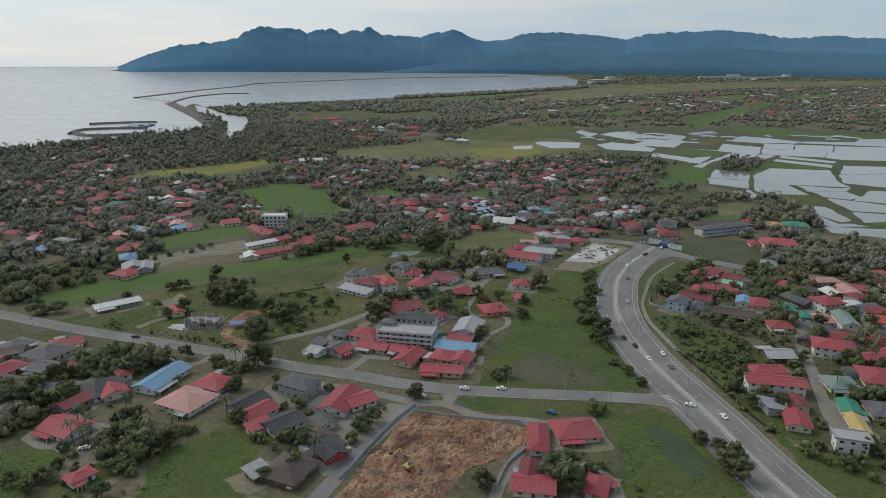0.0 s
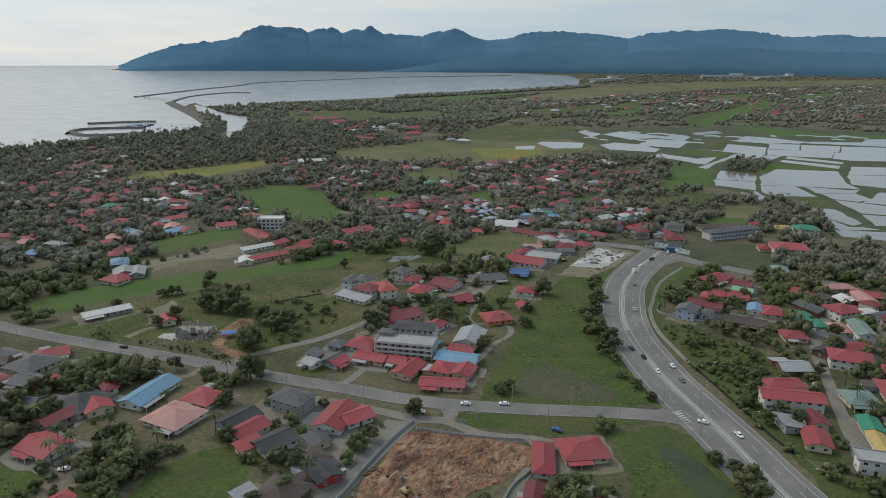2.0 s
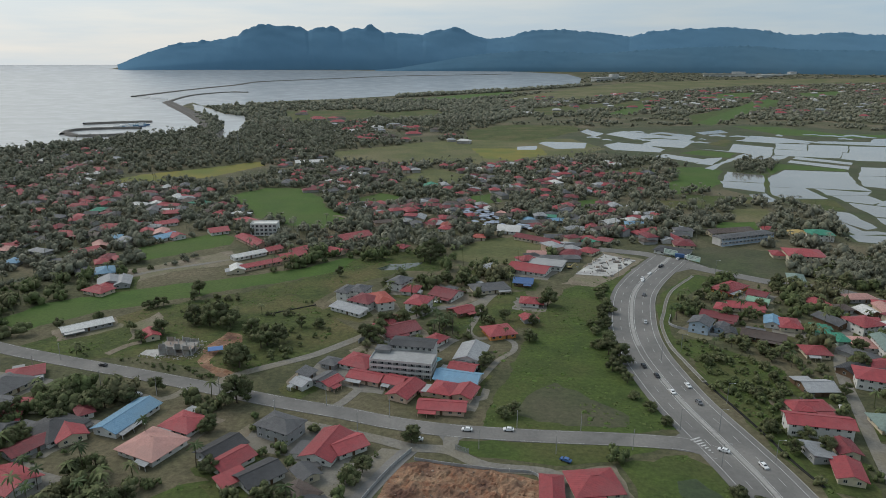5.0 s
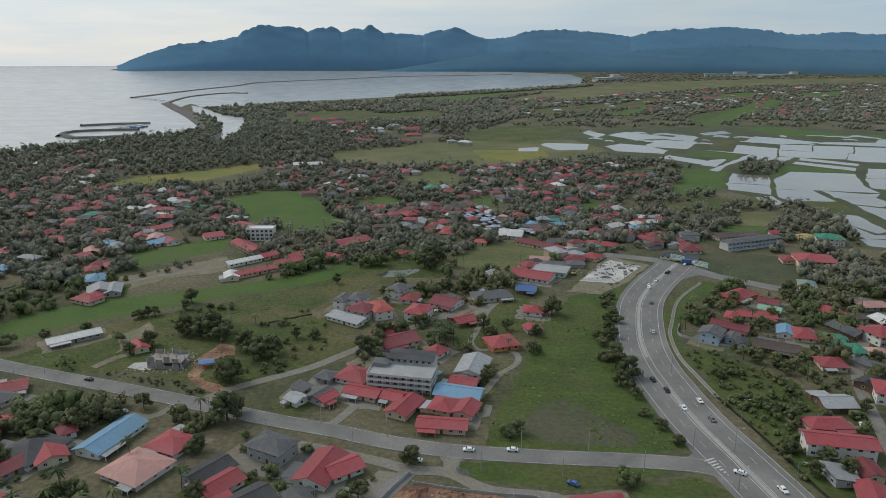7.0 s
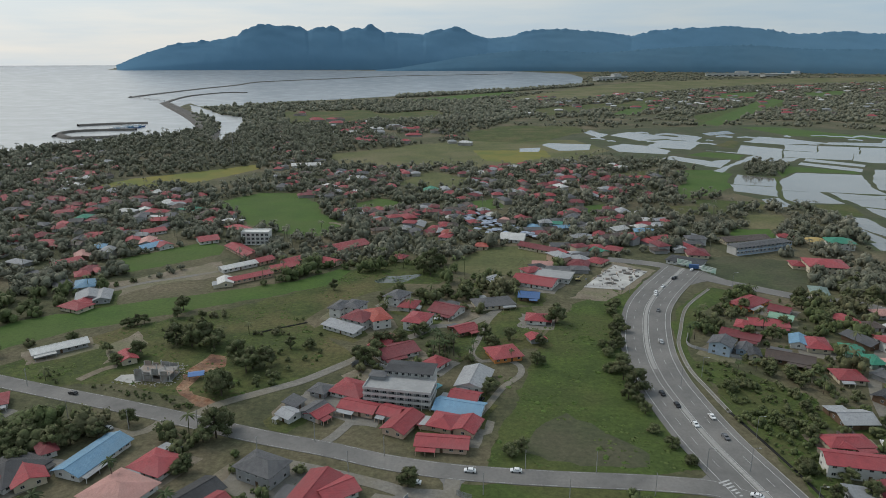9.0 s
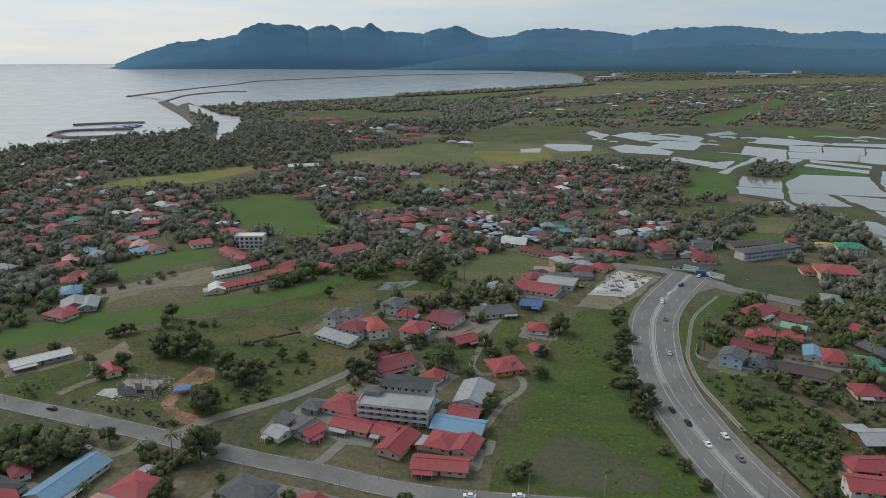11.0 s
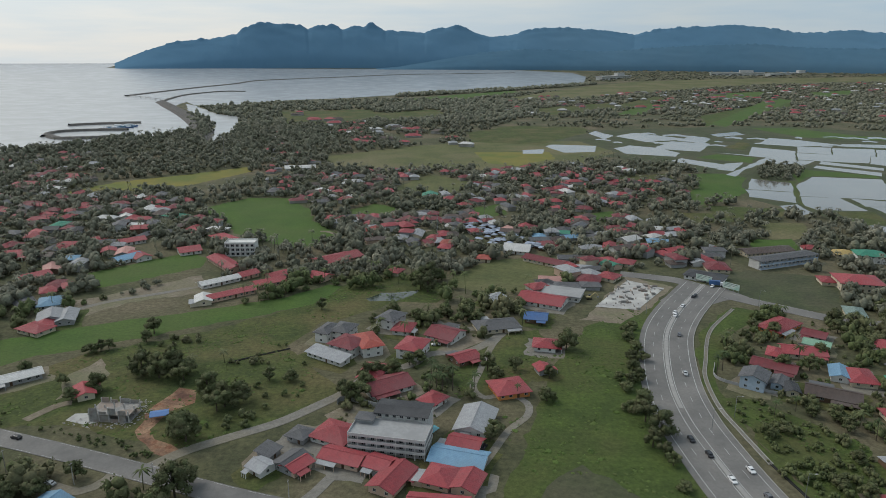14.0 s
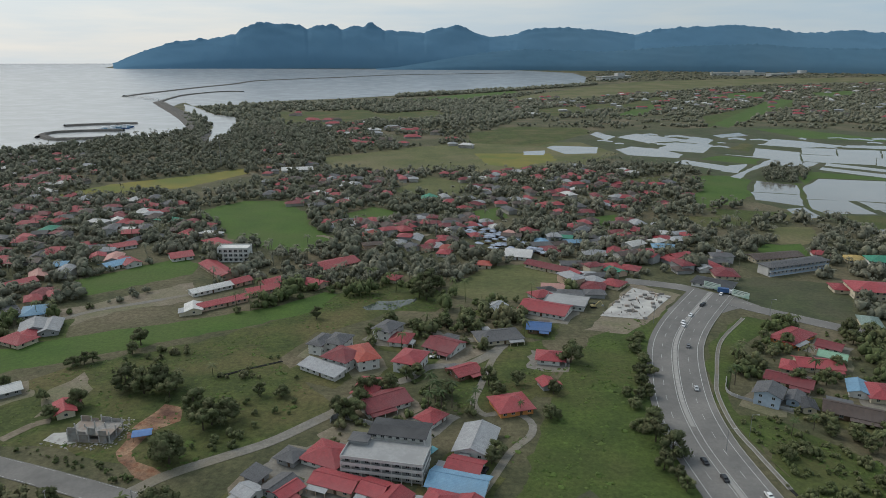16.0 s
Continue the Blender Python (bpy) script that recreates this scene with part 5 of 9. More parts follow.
area("field", [(227.6, 816.1), (310, 915), (295.1, 823), (260.2, 778.6), (216.7, 745.6)], M["rice"], 0.0221, "small open field among trees", "field", 3, 6, 2)
area("field", [(188.4, 720.5), (251.9, 715.1), (240.3, 685.1), (190.5, 678.4)], M["grass"], 0.0228, "small open field among trees", "field", 3, 6, 3)
area("field", [(254.1, 681.8), (291.8, 683.9), (267.1, 631.8), (234.4, 614)], M["dry"], 0.0235, "small open field among trees", "field", 3, 6, 4)
area("field", [(221.6, 626.1), (252.9, 619.7), (248.4, 592.2), (210.9, 588.8)], M["rice"], 0.0242, "small open field among trees", "field", 3, 6, 5)
area("field", [(223.7, 750.9), (298, 740.5), (281.7, 703.8), (224.9, 709.3)], M["grass"], 0.0249, "small open field among trees", "field", 3, 6, 6)
area("field", [(104.8, 707), (132.8, 722), (130.6, 687.2), (104.1, 673.6)], M["rice"], 0.0256, "small open field among trees", "field", 3, 6, 7)
area("field", [(-1.3, 723.8), (31.1, 750), (35.1, 703.1), (8.7, 686.7)], M["rice"], 0.0263, "small open field among trees", "field", 3, 6, 8)
area("field", [(-85.4, 816.2), (-49.5, 916.5), (10.7, 854.2), (-19.1, 801.9)], M["dry"], 0.0270, "small open field among trees", "field", 3, 6, 9)
area("field", [(168.5, 899), (245.5, 942.5), (238.9, 895.8), (167.6, 863.5)], M["grass"], 0.0277, "small open field among trees", "field", 3, 6, 10)
area("field", [(904.8, 2789.5), (1213.5, 3009.9), (950.4, 2496), (804.4, 2413.5)], M["rice"], 0.0284, "distant open field among woods", "field", 4, 30, 11, cells=200)
area("field", [(167.1, 1972.2), (426.3, 2250.1), (421.4, 2044.6), (194.5, 1775.7)], M["grass"], 0.0291, "distant open field among woods", "field", 4, 30, 12, cells=200)
area("field", [(1346, 2935), (1651.2, 3170.4), (1426.9, 2775.3), (1214.3, 2597.2)], M["rice"], 0.0298, "distant open field among woods", "field", 4, 30, 13, cells=200)
area("field", [(-265.5, 1730.4), (-105.5, 1943.4), (-37.4, 1752.9), (-177, 1577.8)], M["grass"], 0.0305, "distant open field among woods", "field", 4, 30, 14, cells=200)
area("slab", [(-159.5, 329.8), (-158.4, 335), (-150.2, 336.2), (-143.5, 330.2), (-149.7, 326)], M["concrete"], 0.0543, "pale bare concrete hardstanding", "slab", 0.5, 6, 15)
area("pool", [(-16.1, 328.5), (-13, 332.4), (-10.8, 330.2), (-13.8, 325.7)], M["pool"], 0.3000, "small turquoise swimming pool beside the block", "pool", 0, 6, 16)
area("inlet", [(-829.1, 2079.8), (-773.1, 2010), (-618.8, 1749.5), (-542.9, 1685.7), (-468.2, 1468.2), (-431.5, 1287.3), (-432.3, 1210.8), (-450.6, 1227.6), (-481.6, 1346.6), (-516.2, 1463.9), (-570.2, 1586), (-654.8, 1727.5), (-733.6, 1855.8)], M["sea"], 0.0627, "pale tidal inlet between the breakwater and woods", "water", 2, 30, 17, cells=200)
area("sea", [(-831, 711.2), (-740.3, 930.5), (-705.1, 999.4), (-679.1, 1041.4), (-660, 1086.1), (-623.5, 1160.6), (-617.3, 1252), (-539.9, 1298.7), (-534.7, 1387.8), (-600.6, 1553.1), (-725.5, 1795.9), (-825.2, 1956.5), (-859.6, 2158), (-785.3, 2033.4), (-678.2, 2070.8), (-641.6, 2183.4), (-574.9, 2280.2), (-425.1, 2395), (-268.4, 2595.8), (-59.6, 2746.1), (131.9, 3057.7), (370.3, 3445.7), (610.6, 3931), (774.5, 4900.7), (834.5, 6024.9), (411.9, 7064.6), (-736.4, 7153.3), (-2564.5, 7368), (-3808.7, 7295.4), (-5285.1, 10832.3), (-9529.2, 8606.6)], M["sea"], 0.0550, "calm pale grey sea reaching the horizon", "sea", 2, 60, 18, cells=400)
area("pond", [(-61.7, 473.7), (-53.3, 484.4), (-30.6, 491.3), (-31.6, 483.5), (-42, 472), (-57.8, 469.4)], M["pond"], 0.0557, "small muddy pond in a meadow", "pond", 2, 6, 19)
area("field", [(63.6, 2325.5), (520.6, 3342.3), (871.7, 3976.1), (1546.5, 4578.8), (3503.9, 5462.5), (2903.1, 4517.2), (1390.1, 3675.3), (767.5, 2948.5), (340.9, 2422.2)], M["dry"], 0.0312, "grass plain of an airfield near the hills", "field", 4, 30, 29, cells=200)
area("field", [(-240.1, 2320.3), (-36.1, 2665.8), (175.9, 2962.4), (176.5, 2777.8), (-32, 2377.1)], M["rice"], 0.0319, "strip of bright grass by the bay", "field", 3, 30, 30, cells=200)
area("field", [(396.7, 2089.7), (657.8, 2600.4), (662.7, 2461.2), (445.1, 2001.5)], M["grass"], 0.0340, "open green fields", "field", 4, 30, 33, cells=200)
area("field", [(546.3, 1774.7), (935.6, 2308.5), (1096.5, 2513.7), (922.7, 2147), (603.5, 1712.8), (478.4, 1526.5)], M["lawn"], 0.0347, "open green fields", "field", 4, 30, 34, cells=200)
area("field", [(-208.2, 1055.8), (-84, 1186.2), (25.6, 1247.5), (181.7, 1260), (219.8, 1130.4), (146.7, 1005.1), (28.1, 940.3), (-52.1, 962.1), (-113.2, 930.6), (-185.6, 981.4)], M["dry"], 0.0354, "dry meadow with pale patches", "field", 4, 6, 35)
area("field", [(4.7, 1114.2), (116.5, 1122.7), (118.5, 1053.1), (62.2, 987.3), (21.4, 1008.2)], M["yellow"], 0.0515, "ripe yellow rice field", "rice field", 3, 6, 36)
area("field", [(-490.9, 1819.9), (-294.7, 1923.4), (-182.2, 1756.5), (-253.6, 1487.4), (-381.7, 1502.6)], M["grass"], 0.0361, "scrubby meadow by the woods", "field", 4, 30, 37, cells=200)
area("field", [(-430.7, 761), (-398.6, 843.7), (-338.1, 899), (-287.5, 956.7), (-269.6, 923.4), (-309.2, 828.7), (-376.5, 778.3)], M["yellow"], 0.0368, "ripe yellow rice field", "rice field", 3, 6, 38)
area("sports_field", [(-238.1, 480.9), (-252.2, 513.9), (-202.6, 568.6), (-184.9, 546.5), (-183.4, 529.1), (-218, 495)], M["rice"], 0.0375, "bright mown school sports field", "field", 1.5, 6, 39)
area("field", [(-254.3, 705), (-225, 761.7), (-183.3, 764.1), (-147.2, 706.4), (-135, 664.5), (-102.5, 620.4), (-114.8, 595.5), (-127.9, 579.7), (-152.7, 593.5), (-190.1, 620.9), (-217.1, 670.1)], M["rice"], 0.0382, "wide green grass field", "field", 2, 6, 40)
area("field", [(-119.3, 703.4), (-93.1, 743), (-68.1, 722.4), (-69, 684.5), (-102.6, 672.3)], M["rice"], 0.0389, "small green field between houses", "field", 2, 6, 41)
area("field", [(-259.9, 364.9), (-248.8, 396.1), (-209.6, 422), (-161.4, 445.7), (-113.3, 471.1), (-88.1, 498.4), (-75.3, 495), (-86.5, 468), (-117.4, 443.1), (-151.2, 422), (-182.9, 400.5), (-211.9, 382.4), (-232.7, 356.3)], M["rice"], 0.0396, "long strip of bright green rice", "field", 2, 6, 42)
area("meadow", [(-223.7, 334.4), (-201.8, 367.7), (-185.3, 390.6), (-140.9, 418.3), (-86.5, 468), (-63.9, 487.7), (-42.8, 479.2), (-52.7, 455.9), (-79.4, 435.7), (-90.6, 401.2), (-65.7, 374.2), (-51.9, 353.2), (-103, 311.2), (-160.1, 325.5), (-190.5, 320.4)], M["grass"], 0.0207, "rough meadow with scattered bushes", "meadow", 3, 6, 43)
area("meadow", [(-86.9, 469.7), (-76.6, 502.1), (-50.8, 519.7), (-29.4, 523), (-10.3, 490.4), (-19.3, 469.6), (-44.8, 468.3), (-58.9, 455.6)], M["grass"], 0.0403, "soft green meadow round a pond", "meadow", 3, 6, 44)
area("field", [(-11.1, 516.1), (15, 556.9), (46.7, 566.4), (63.2, 537), (33.1, 490.6), (9.7, 486.6), (-14.1, 502.2)], M["dry"], 0.0410, "yellowing grass field", "field", 2, 6, 45)
area("field", [(6.6, 268), (17.5, 307.3), (27.6, 343), (44.5, 400.6), (65.6, 440.6), (99.2, 472.4), (114.4, 480.5), (90.9, 431.8), (78, 376.7), (75.7, 325.7), (81.7, 289.1), (84.5, 269.3), (45.3, 264.9)], M["lawn"], 0.0417, "wide wet green field beside the highway", "field", 1.5, 6, 46)
area("field", [(143.3, 531), (190, 542.7), (231.1, 530.5), (231.7, 510.2), (211.8, 466.9), (178.2, 467.9), (157.9, 495)], M["marsh"], 0.0424, "dark damp field beside the billboards", "field", 2, 4, 47)
area("verge", [(103.2, 373.1), (109.8, 403.9), (123.9, 436), (142, 460.5), (155, 471), (167.3, 459.1), (140.5, 434.4), (119.8, 399), (109.8, 373.5), (107.2, 351), (115.6, 284.7), (121.3, 253.4), (127.4, 221.8), (123.2, 221.6), (118.8, 247.2), (108.8, 314.3)], M["lawn"], 0.0431, "grassy highway verge", "verge", 1, 6, 48)
area("verge", [(56.6, 245.8), (81.2, 252.1), (90.5, 242.8), (99.2, 210.4), (95.1, 187.3), (84.6, 178.5), (49.1, 177.1), (59.9, 218.9)], M["lawn"], 0.0438, "grassy bank with a marshy middle", "verge", 1, 6, 49)
area("verge", [(-1.6, 258.7), (44.5, 258.7), (75.4, 257.1), (57, 248.2), (33.2, 243.4), (5.6, 247.3), (-2.4, 252.2)], M["lawn"], 0.0445, "mown grass verge along the road", "verge", 0.6, 6, 50)
area("yard", [(-176.9, 201.4), (-154.9, 218.1), (-144.3, 206.4), (-144.6, 189.3), (-149.6, 168.8)], M["lawn"], 0.0452, "open grassy house yard", "lawn", 2, 6, 51)
area("yard", [(-108, 167.9), (-109.5, 211.6), (-96.2, 227.2), (-83.2, 228.6), (-75.1, 213), (-69.9, 169.5)], M["lawn"], 0.0459, "open grassy house yard", "lawn", 2, 6, 52)
area("brush", [(106.3, 359.6), (119.2, 360.2), (149.8, 325.5), (128.7, 266.1), (123.2, 221.6), (155.5, 217.4), (134.1, 180.6), (118.4, 179.9), (123.2, 221.6), (116.3, 283)], M["lawn"], 0.0200, "overgrown grass beside the highway", "brush", 2, 6, 53)
area("junction", [(71.9, 263), (81.8, 265.5), (86.6, 270), (90.6, 277.3), (93.8, 284.3), (99.1, 258.7), (99.2, 241.8), (92.6, 247.4), (88.5, 253.3), (70.7, 257.4)], M["asphalt"], 0.0634, "worn asphalt mouth of the side road", "road", 0, 6, 54)
area("junction", [(-13, 268.2), (-4.2, 265.4), (4.6, 265.2), (-1.6, 258.7), (-3.1, 251.2), (-7.2, 251), (-7.9, 258.4)], M["asphalt"], 0.0641, "worn asphalt mouth of a lane", "road", 0, 6, 55)
area("junction", [(112.8, 479.7), (136.4, 509.8), (157.5, 506.8), (168.5, 488), (151.6, 481.6), (135.7, 470.3), (123.5, 453.4)], M["asphalt"], 0.0648, "wide asphalt junction", "road", 0, 6, 56)
area("site", [(-23, 241.8), (-13, 244.6), (10.1, 240.6), (26, 234.3), (23.5, 221.1), (13.5, 211.3), (3.2, 204.9), (-9.6, 182.9), (-45, 175.8), (-34.9, 204), (-27.2, 224.9)], M["earth"], 0.0522, "bare red earth of a building site", "building site", 1.5, 6, 57)
area("site", [(-128.1, 323.3), (-129.2, 343), (-126.1, 358.9), (-117.7, 357), (-113.5, 345.9), (-120.9, 337.2), (-121.9, 323.6), (-105.6, 310.5), (-105.3, 303.4), (-113.6, 308.5)], M["earth"], 0.0529, "bare red earth beside a new house", "building site", 1.5, 6, 58)
area("site", [(61, 446.4), (79.3, 480.7), (102.6, 527.5), (128.2, 505.3), (105.1, 468.8), (82.2, 442.2)], M["dirt"], 0.0536, "trodden pale dirt round a new slab", "building site", 1, 6, 59)
area("slab", [(72.7, 467.2), (96.5, 507.8), (101.9, 516.5), (121.5, 501.9), (96, 463.3)], M["concrete"], 0.2500, "pale new concrete floor slab", "slab", 0, 6, 60)
area("yard", [(-57.7, 338.1), (-50.8, 347.6), (-37.3, 346.5), (-39.6, 333.1), (-49, 327)], M["dirt"], 0.0466, "bare dirt yard", "yard", 1, 6, 61)
area("yard", [(-18.6, 404.7), (-8.5, 424.8), (5.7, 424.1), (11.1, 417.6), (-7.7, 399.1), (-15.5, 395.8)], M["dirt"], 0.0473, "bare dirt yard", "yard", 2, 6, 62)
area("yard", [(-172.6, 345.3), (-180, 368.7), (-174.3, 385.3), (-163, 369.5), (-164.4, 354.8)], M["dirt"], 0.0480, "dirt yard before a long shed", "yard", 2, 6, 63)
area("yard", [(-240.2, 451.7), (-210.4, 480.3), (-176.2, 513.3), (-157.3, 483), (-200.2, 460.5), (-212.3, 436.8)], M["dirt"], 0.0487, "pale dirt along school blocks", "yard", 2, 6, 64)
area("yard", [(-93.5, 253.6), (-85.1, 267.1), (-77, 246.9), (-65.4, 238.2), (-76.6, 228.9), (-86.2, 241.8)], M["dirt"], 0.0494, "dusty house yard", "yard", 1, 6, 65)
area("yard", [(-59, 240.7), (-38.3, 241.6), (-30.3, 252.9), (-19.3, 250.5), (-28.3, 235.4), (-40.7, 214.5), (-48.5, 221.9)], M["lane"], 0.0501, "worn concrete yard", "yard", 1, 6, 66)
area("yard", [(-146.9, 213.7), (-128.2, 210.8), (-110.8, 200.7), (-120, 187.2), (-138.8, 196.1)], M["dirt"], 0.0508, "dusty yard", "yard", 1, 6, 67)
area("paddy_plain", [(67.5, 1082.5), (83.3, 1207.3), (265.5, 1447.4), (604.8, 1562.9), (843.5, 1400.6), (848.4, 1351.8), (357.5, 541.3), (307.9, 561.3), (335.3, 652.7), (318.9, 726.3), (283.2, 784.1), (303.5, 920.8), (256.2, 1014.3), (205.6, 1079.3)], M["marsh"], 0.0195, "wet green plain of rice fields and banks", "field", 3, 30, 20, cells=200)
area("paddy", [(367.9, 868.9), (411.9, 924.8), (485.2, 910.2), (448.5, 818.0), (444.8, 783.1), (383.7, 795.9), (340.9, 803.2)], M["paddy"], 0.0560, "flooded rice field mirroring the pale sky", "rice field", 0.8, 14, 300, cells=200)
area("paddy", [(341.7, 801.4), (378.9, 796.2), (374.2, 735.4), (328.6, 735.7), (324.0, 754.7)], M["paddy"], 0.0563, "flooded rice field mirroring the pale sky", "rice field", 0.8, 14, 301, cells=200)
area("paddy", [(331.4, 907.8), (366.7, 881.8), (344.8, 826.0), (301.2, 838.8)], M["paddy"], 0.0566, "flooded rice field mirroring the pale sky", "rice field", 0.8, 14, 302, cells=200)
area("paddy", [(298.9, 836.8), (344.1, 824.1), (322.2, 768.6), (287.1, 797.0)], M["paddy"], 0.0569, "flooded rice field mirroring the pale sky", "rice field", 0.8, 14, 303, cells=200)
area("paddy", [(387.5, 794.3), (426.8, 776.7), (442.7, 779.3), (426.1, 758.1), (382.1, 754.7)], M["paddy"], 0.0572, "flooded rice field mirroring the pale sky", "rice field", 0.8, 14, 304, cells=200)
area("paddy", [(385.7, 753.3), (425.3, 756.5), (423.6, 724.2), (403.8, 709.4), (383.1, 722.8)], M["paddy"], 0.0575, "flooded rice field mirroring the pale sky", "rice field", 0.8, 14, 305, cells=200)
area("paddy", [(384.0, 717.9), (399.8, 706.2), (438.1, 674.3), (417.7, 640.7), (375.2, 653.9), (379.3, 695.3)], M["paddy"], 0.0578, "flooded rice field mirroring the pale sky", "rice field", 0.8, 14, 306, cells=200)
area("paddy", [(373.6, 649.7), (414.4, 635.3), (399.2, 610.2), (359.2, 602.4)], M["paddy"], 0.0581, "flooded rice field mirroring the pale sky", "rice field", 0.8, 14, 307, cells=200)
area("paddy", [(455.2, 763.5), (488.0, 756.7), (444.0, 684.0), (404.7, 706.0), (431.8, 734.0)], M["paddy"], 0.0584, "flooded rice field mirroring the pale sky", "rice field", 0.8, 14, 308, cells=200)
area("paddy", [(330.6, 664.8), (344.7, 677.8), (360.2, 670.4), (353.0, 611.2), (340.0, 603.0), (333.4, 637.9)], M["paddy"], 0.0587, "flooded rice field mirroring the pale sky", "rice field", 0.8, 14, 309, cells=200)
area("paddy", [(333.5, 638.2), (334.4, 597.7), (346.8, 598.2), (356.3, 588.6), (321.1, 583.7), (321.9, 613.1)], M["paddy"], 0.0590, "flooded rice field mirroring the pale sky", "rice field", 0.8, 14, 310, cells=200)
area("paddy", [(314.7, 585.0), (337.6, 583.3), (379.5, 577.6), (358.8, 543.4), (310.8, 563.5)], M["paddy"], 0.0593, "flooded rice field mirroring the pale sky", "rice field", 0.8, 14, 311, cells=200)
area("paddy", [(525.4, 955.3), (602.5, 945.8), (569.2, 890.8), (480.5, 877.3)], M["paddy"], 0.0596, "flooded rice field mirroring the pale sky", "rice field", 0.8, 14, 312, cells=200)
area("paddy", [(478.6, 875.2), (567.9, 888.6), (497.6, 772.5), (451.7, 811.4)], M["paddy"], 0.0599, "flooded rice field mirroring the pale sky", "rice field", 0.8, 14, 313, cells=200)
area("paddy", [(484.0, 1054.7), (537.0, 996.3), (525.0, 976.4), (469.3, 1028.8)], M["paddy"], 0.0602, "flooded rice field mirroring the pale sky", "rice field", 0.8, 14, 314, cells=200)
area("paddy", [(459.3, 1014.6), (514.1, 960.4), (498.4, 932.9), (444.8, 993.8)], M["paddy"], 0.0605, "flooded rice field mirroring the pale sky", "rice field", 0.8, 14, 315, cells=200)
area("paddy", [(311.8, 932.5), (319.5, 921.1), (356.2, 983.6), (400.8, 1033.7), (439.5, 1010.5), (474.9, 1054.4), (423.1, 1087.0)], M["paddy"], 0.0608, "flooded rice field mirroring the pale sky", "rice field", 0.8, 14, 316, cells=200)
area("paddy", [(275.5, 1043.9), (298.4, 1071.1), (339.6, 1013.3), (315.9, 982.3)], M["paddy"], 0.0611, "flooded rice field mirroring the pale sky", "rice field", 0.8, 14, 317, cells=200)
area("paddy", [(313.6, 975.7), (343.9, 1024.6), (371.3, 1036.2), (330.9, 960.4)], M["paddy"], 0.0614, "flooded rice field mirroring the pale sky", "rice field", 0.8, 14, 318, cells=200)
area("paddy", [(363.2, 1137.8), (406.8, 1110.6), (447.5, 1204.5), (496.4, 1159.9), (454.5, 1064.9), (420.4, 1086.9)], M["paddy"], 0.0617, "flooded rice field mirroring the pale sky", "rice field", 0.8, 14, 319, cells=200)
area("paddy", [(488.9, 1137.8), (579.6, 1107.5), (541.1, 1038.4), (484.1, 1054.7), (459.0, 1068.8)], M["paddy"], 0.0620, "flooded rice field mirroring the pale sky", "rice field", 0.8, 14, 320, cells=200)
area("paddy", [(578.8, 1104.2), (681.6, 1076.4), (637.1, 1003.0), (554.0, 1013.7), (539.8, 1034.1)], M["paddy"], 0.0623, "flooded rice field mirroring the pale sky", "rice field", 0.8, 14, 321, cells=200)
area("paddy", [(523.3, 1211.9), (572.4, 1204.0), (532.9, 1123.2), (491.5, 1143.0)], M["paddy"], 0.0626, "flooded rice field mirroring the pale sky", "rice field", 0.8, 14, 322, cells=200)
area("paddy", [(572.4, 1199.2), (630.4, 1187.1), (586.3, 1104.5), (532.5, 1119.0)], M["paddy"], 0.0629, "flooded rice field mirroring the pale sky", "rice field", 0.8, 14, 323, cells=200)
area("paddy", [(630.2, 1182.5), (737.1, 1168.0), (683.9, 1080.3), (586.2, 1100.5)], M["paddy"], 0.0632, "flooded rice field mirroring the pale sky", "rice field", 0.8, 14, 324, cells=200)
area("paddy", [(292.4, 1190.7), (340.0, 1272.1), (395.2, 1242.5), (347.6, 1142.5), (296.8, 1167.6)], M["paddy"], 0.0635, "flooded rice field mirroring the pale sky", "rice field", 0.8, 14, 325, cells=200)
area("paddy", [(223.2, 1173.4), (256.5, 1212.7), (296.7, 1180.5), (311.6, 1124.1), (294.6, 1086.6), (228.5, 1112.9)], M["paddy"], 0.0638, "flooded rice field mirroring the pale sky", "rice field", 0.8, 14, 326, cells=200)
area("paddy", [(473.9, 1246.2), (529.7, 1334.6), (567.7, 1301.7), (608.4, 1235.5), (523.2, 1212.9)], M["paddy"], 0.0641, "flooded rice field mirroring the pale sky", "rice field", 0.8, 14, 327, cells=200)
area("paddy", [(619.9, 1250.1), (780.9, 1240.3), (740.4, 1173.5), (592.2, 1224.0)], M["paddy"], 0.0644, "flooded rice field mirroring the pale sky", "rice field", 0.8, 14, 328, cells=200)
area("paddy", [(441.4, 1382.0), (508.2, 1433.7), (505.3, 1384.1), (442.6, 1345.3)], M["paddy"], 0.0647, "flooded rice field mirroring the pale sky", "rice field", 0.8, 14, 329, cells=200)
area("paddy", [(259.0, 1343.3), (307.8, 1401.1), (349.1, 1346.3), (385.1, 1296.6), (291.1, 1266.2)], M["paddy"], 0.0650, "flooded rice field mirroring the pale sky", "rice field", 0.8, 14, 330, cells=200)
area("paddy", [(118.1, 1188.6), (132.0, 1213.4), (201.1, 1201.0), (185.7, 1128.4), (138.0, 1118.3)], M["paddy"], 0.0653, "flooded rice field mirroring the pale sky", "rice field", 0.8, 14, 331, cells=200)
area("paddy", [(78.5, 1141.3), (112.9, 1155.9), (106.1, 1104.6), (76.0, 1103.6)], M["paddy"], 0.0656, "flooded rice field mirroring the pale sky", "rice field", 0.8, 14, 332, cells=200)
area("paddy", [(731.1, 1296.2), (823.3, 1310.3), (778.4, 1236.2), (694.1, 1238.4)], M["paddy"], 0.0659, "flooded rice field mirroring the pale sky", "rice field", 0.8, 14, 333, cells=200)
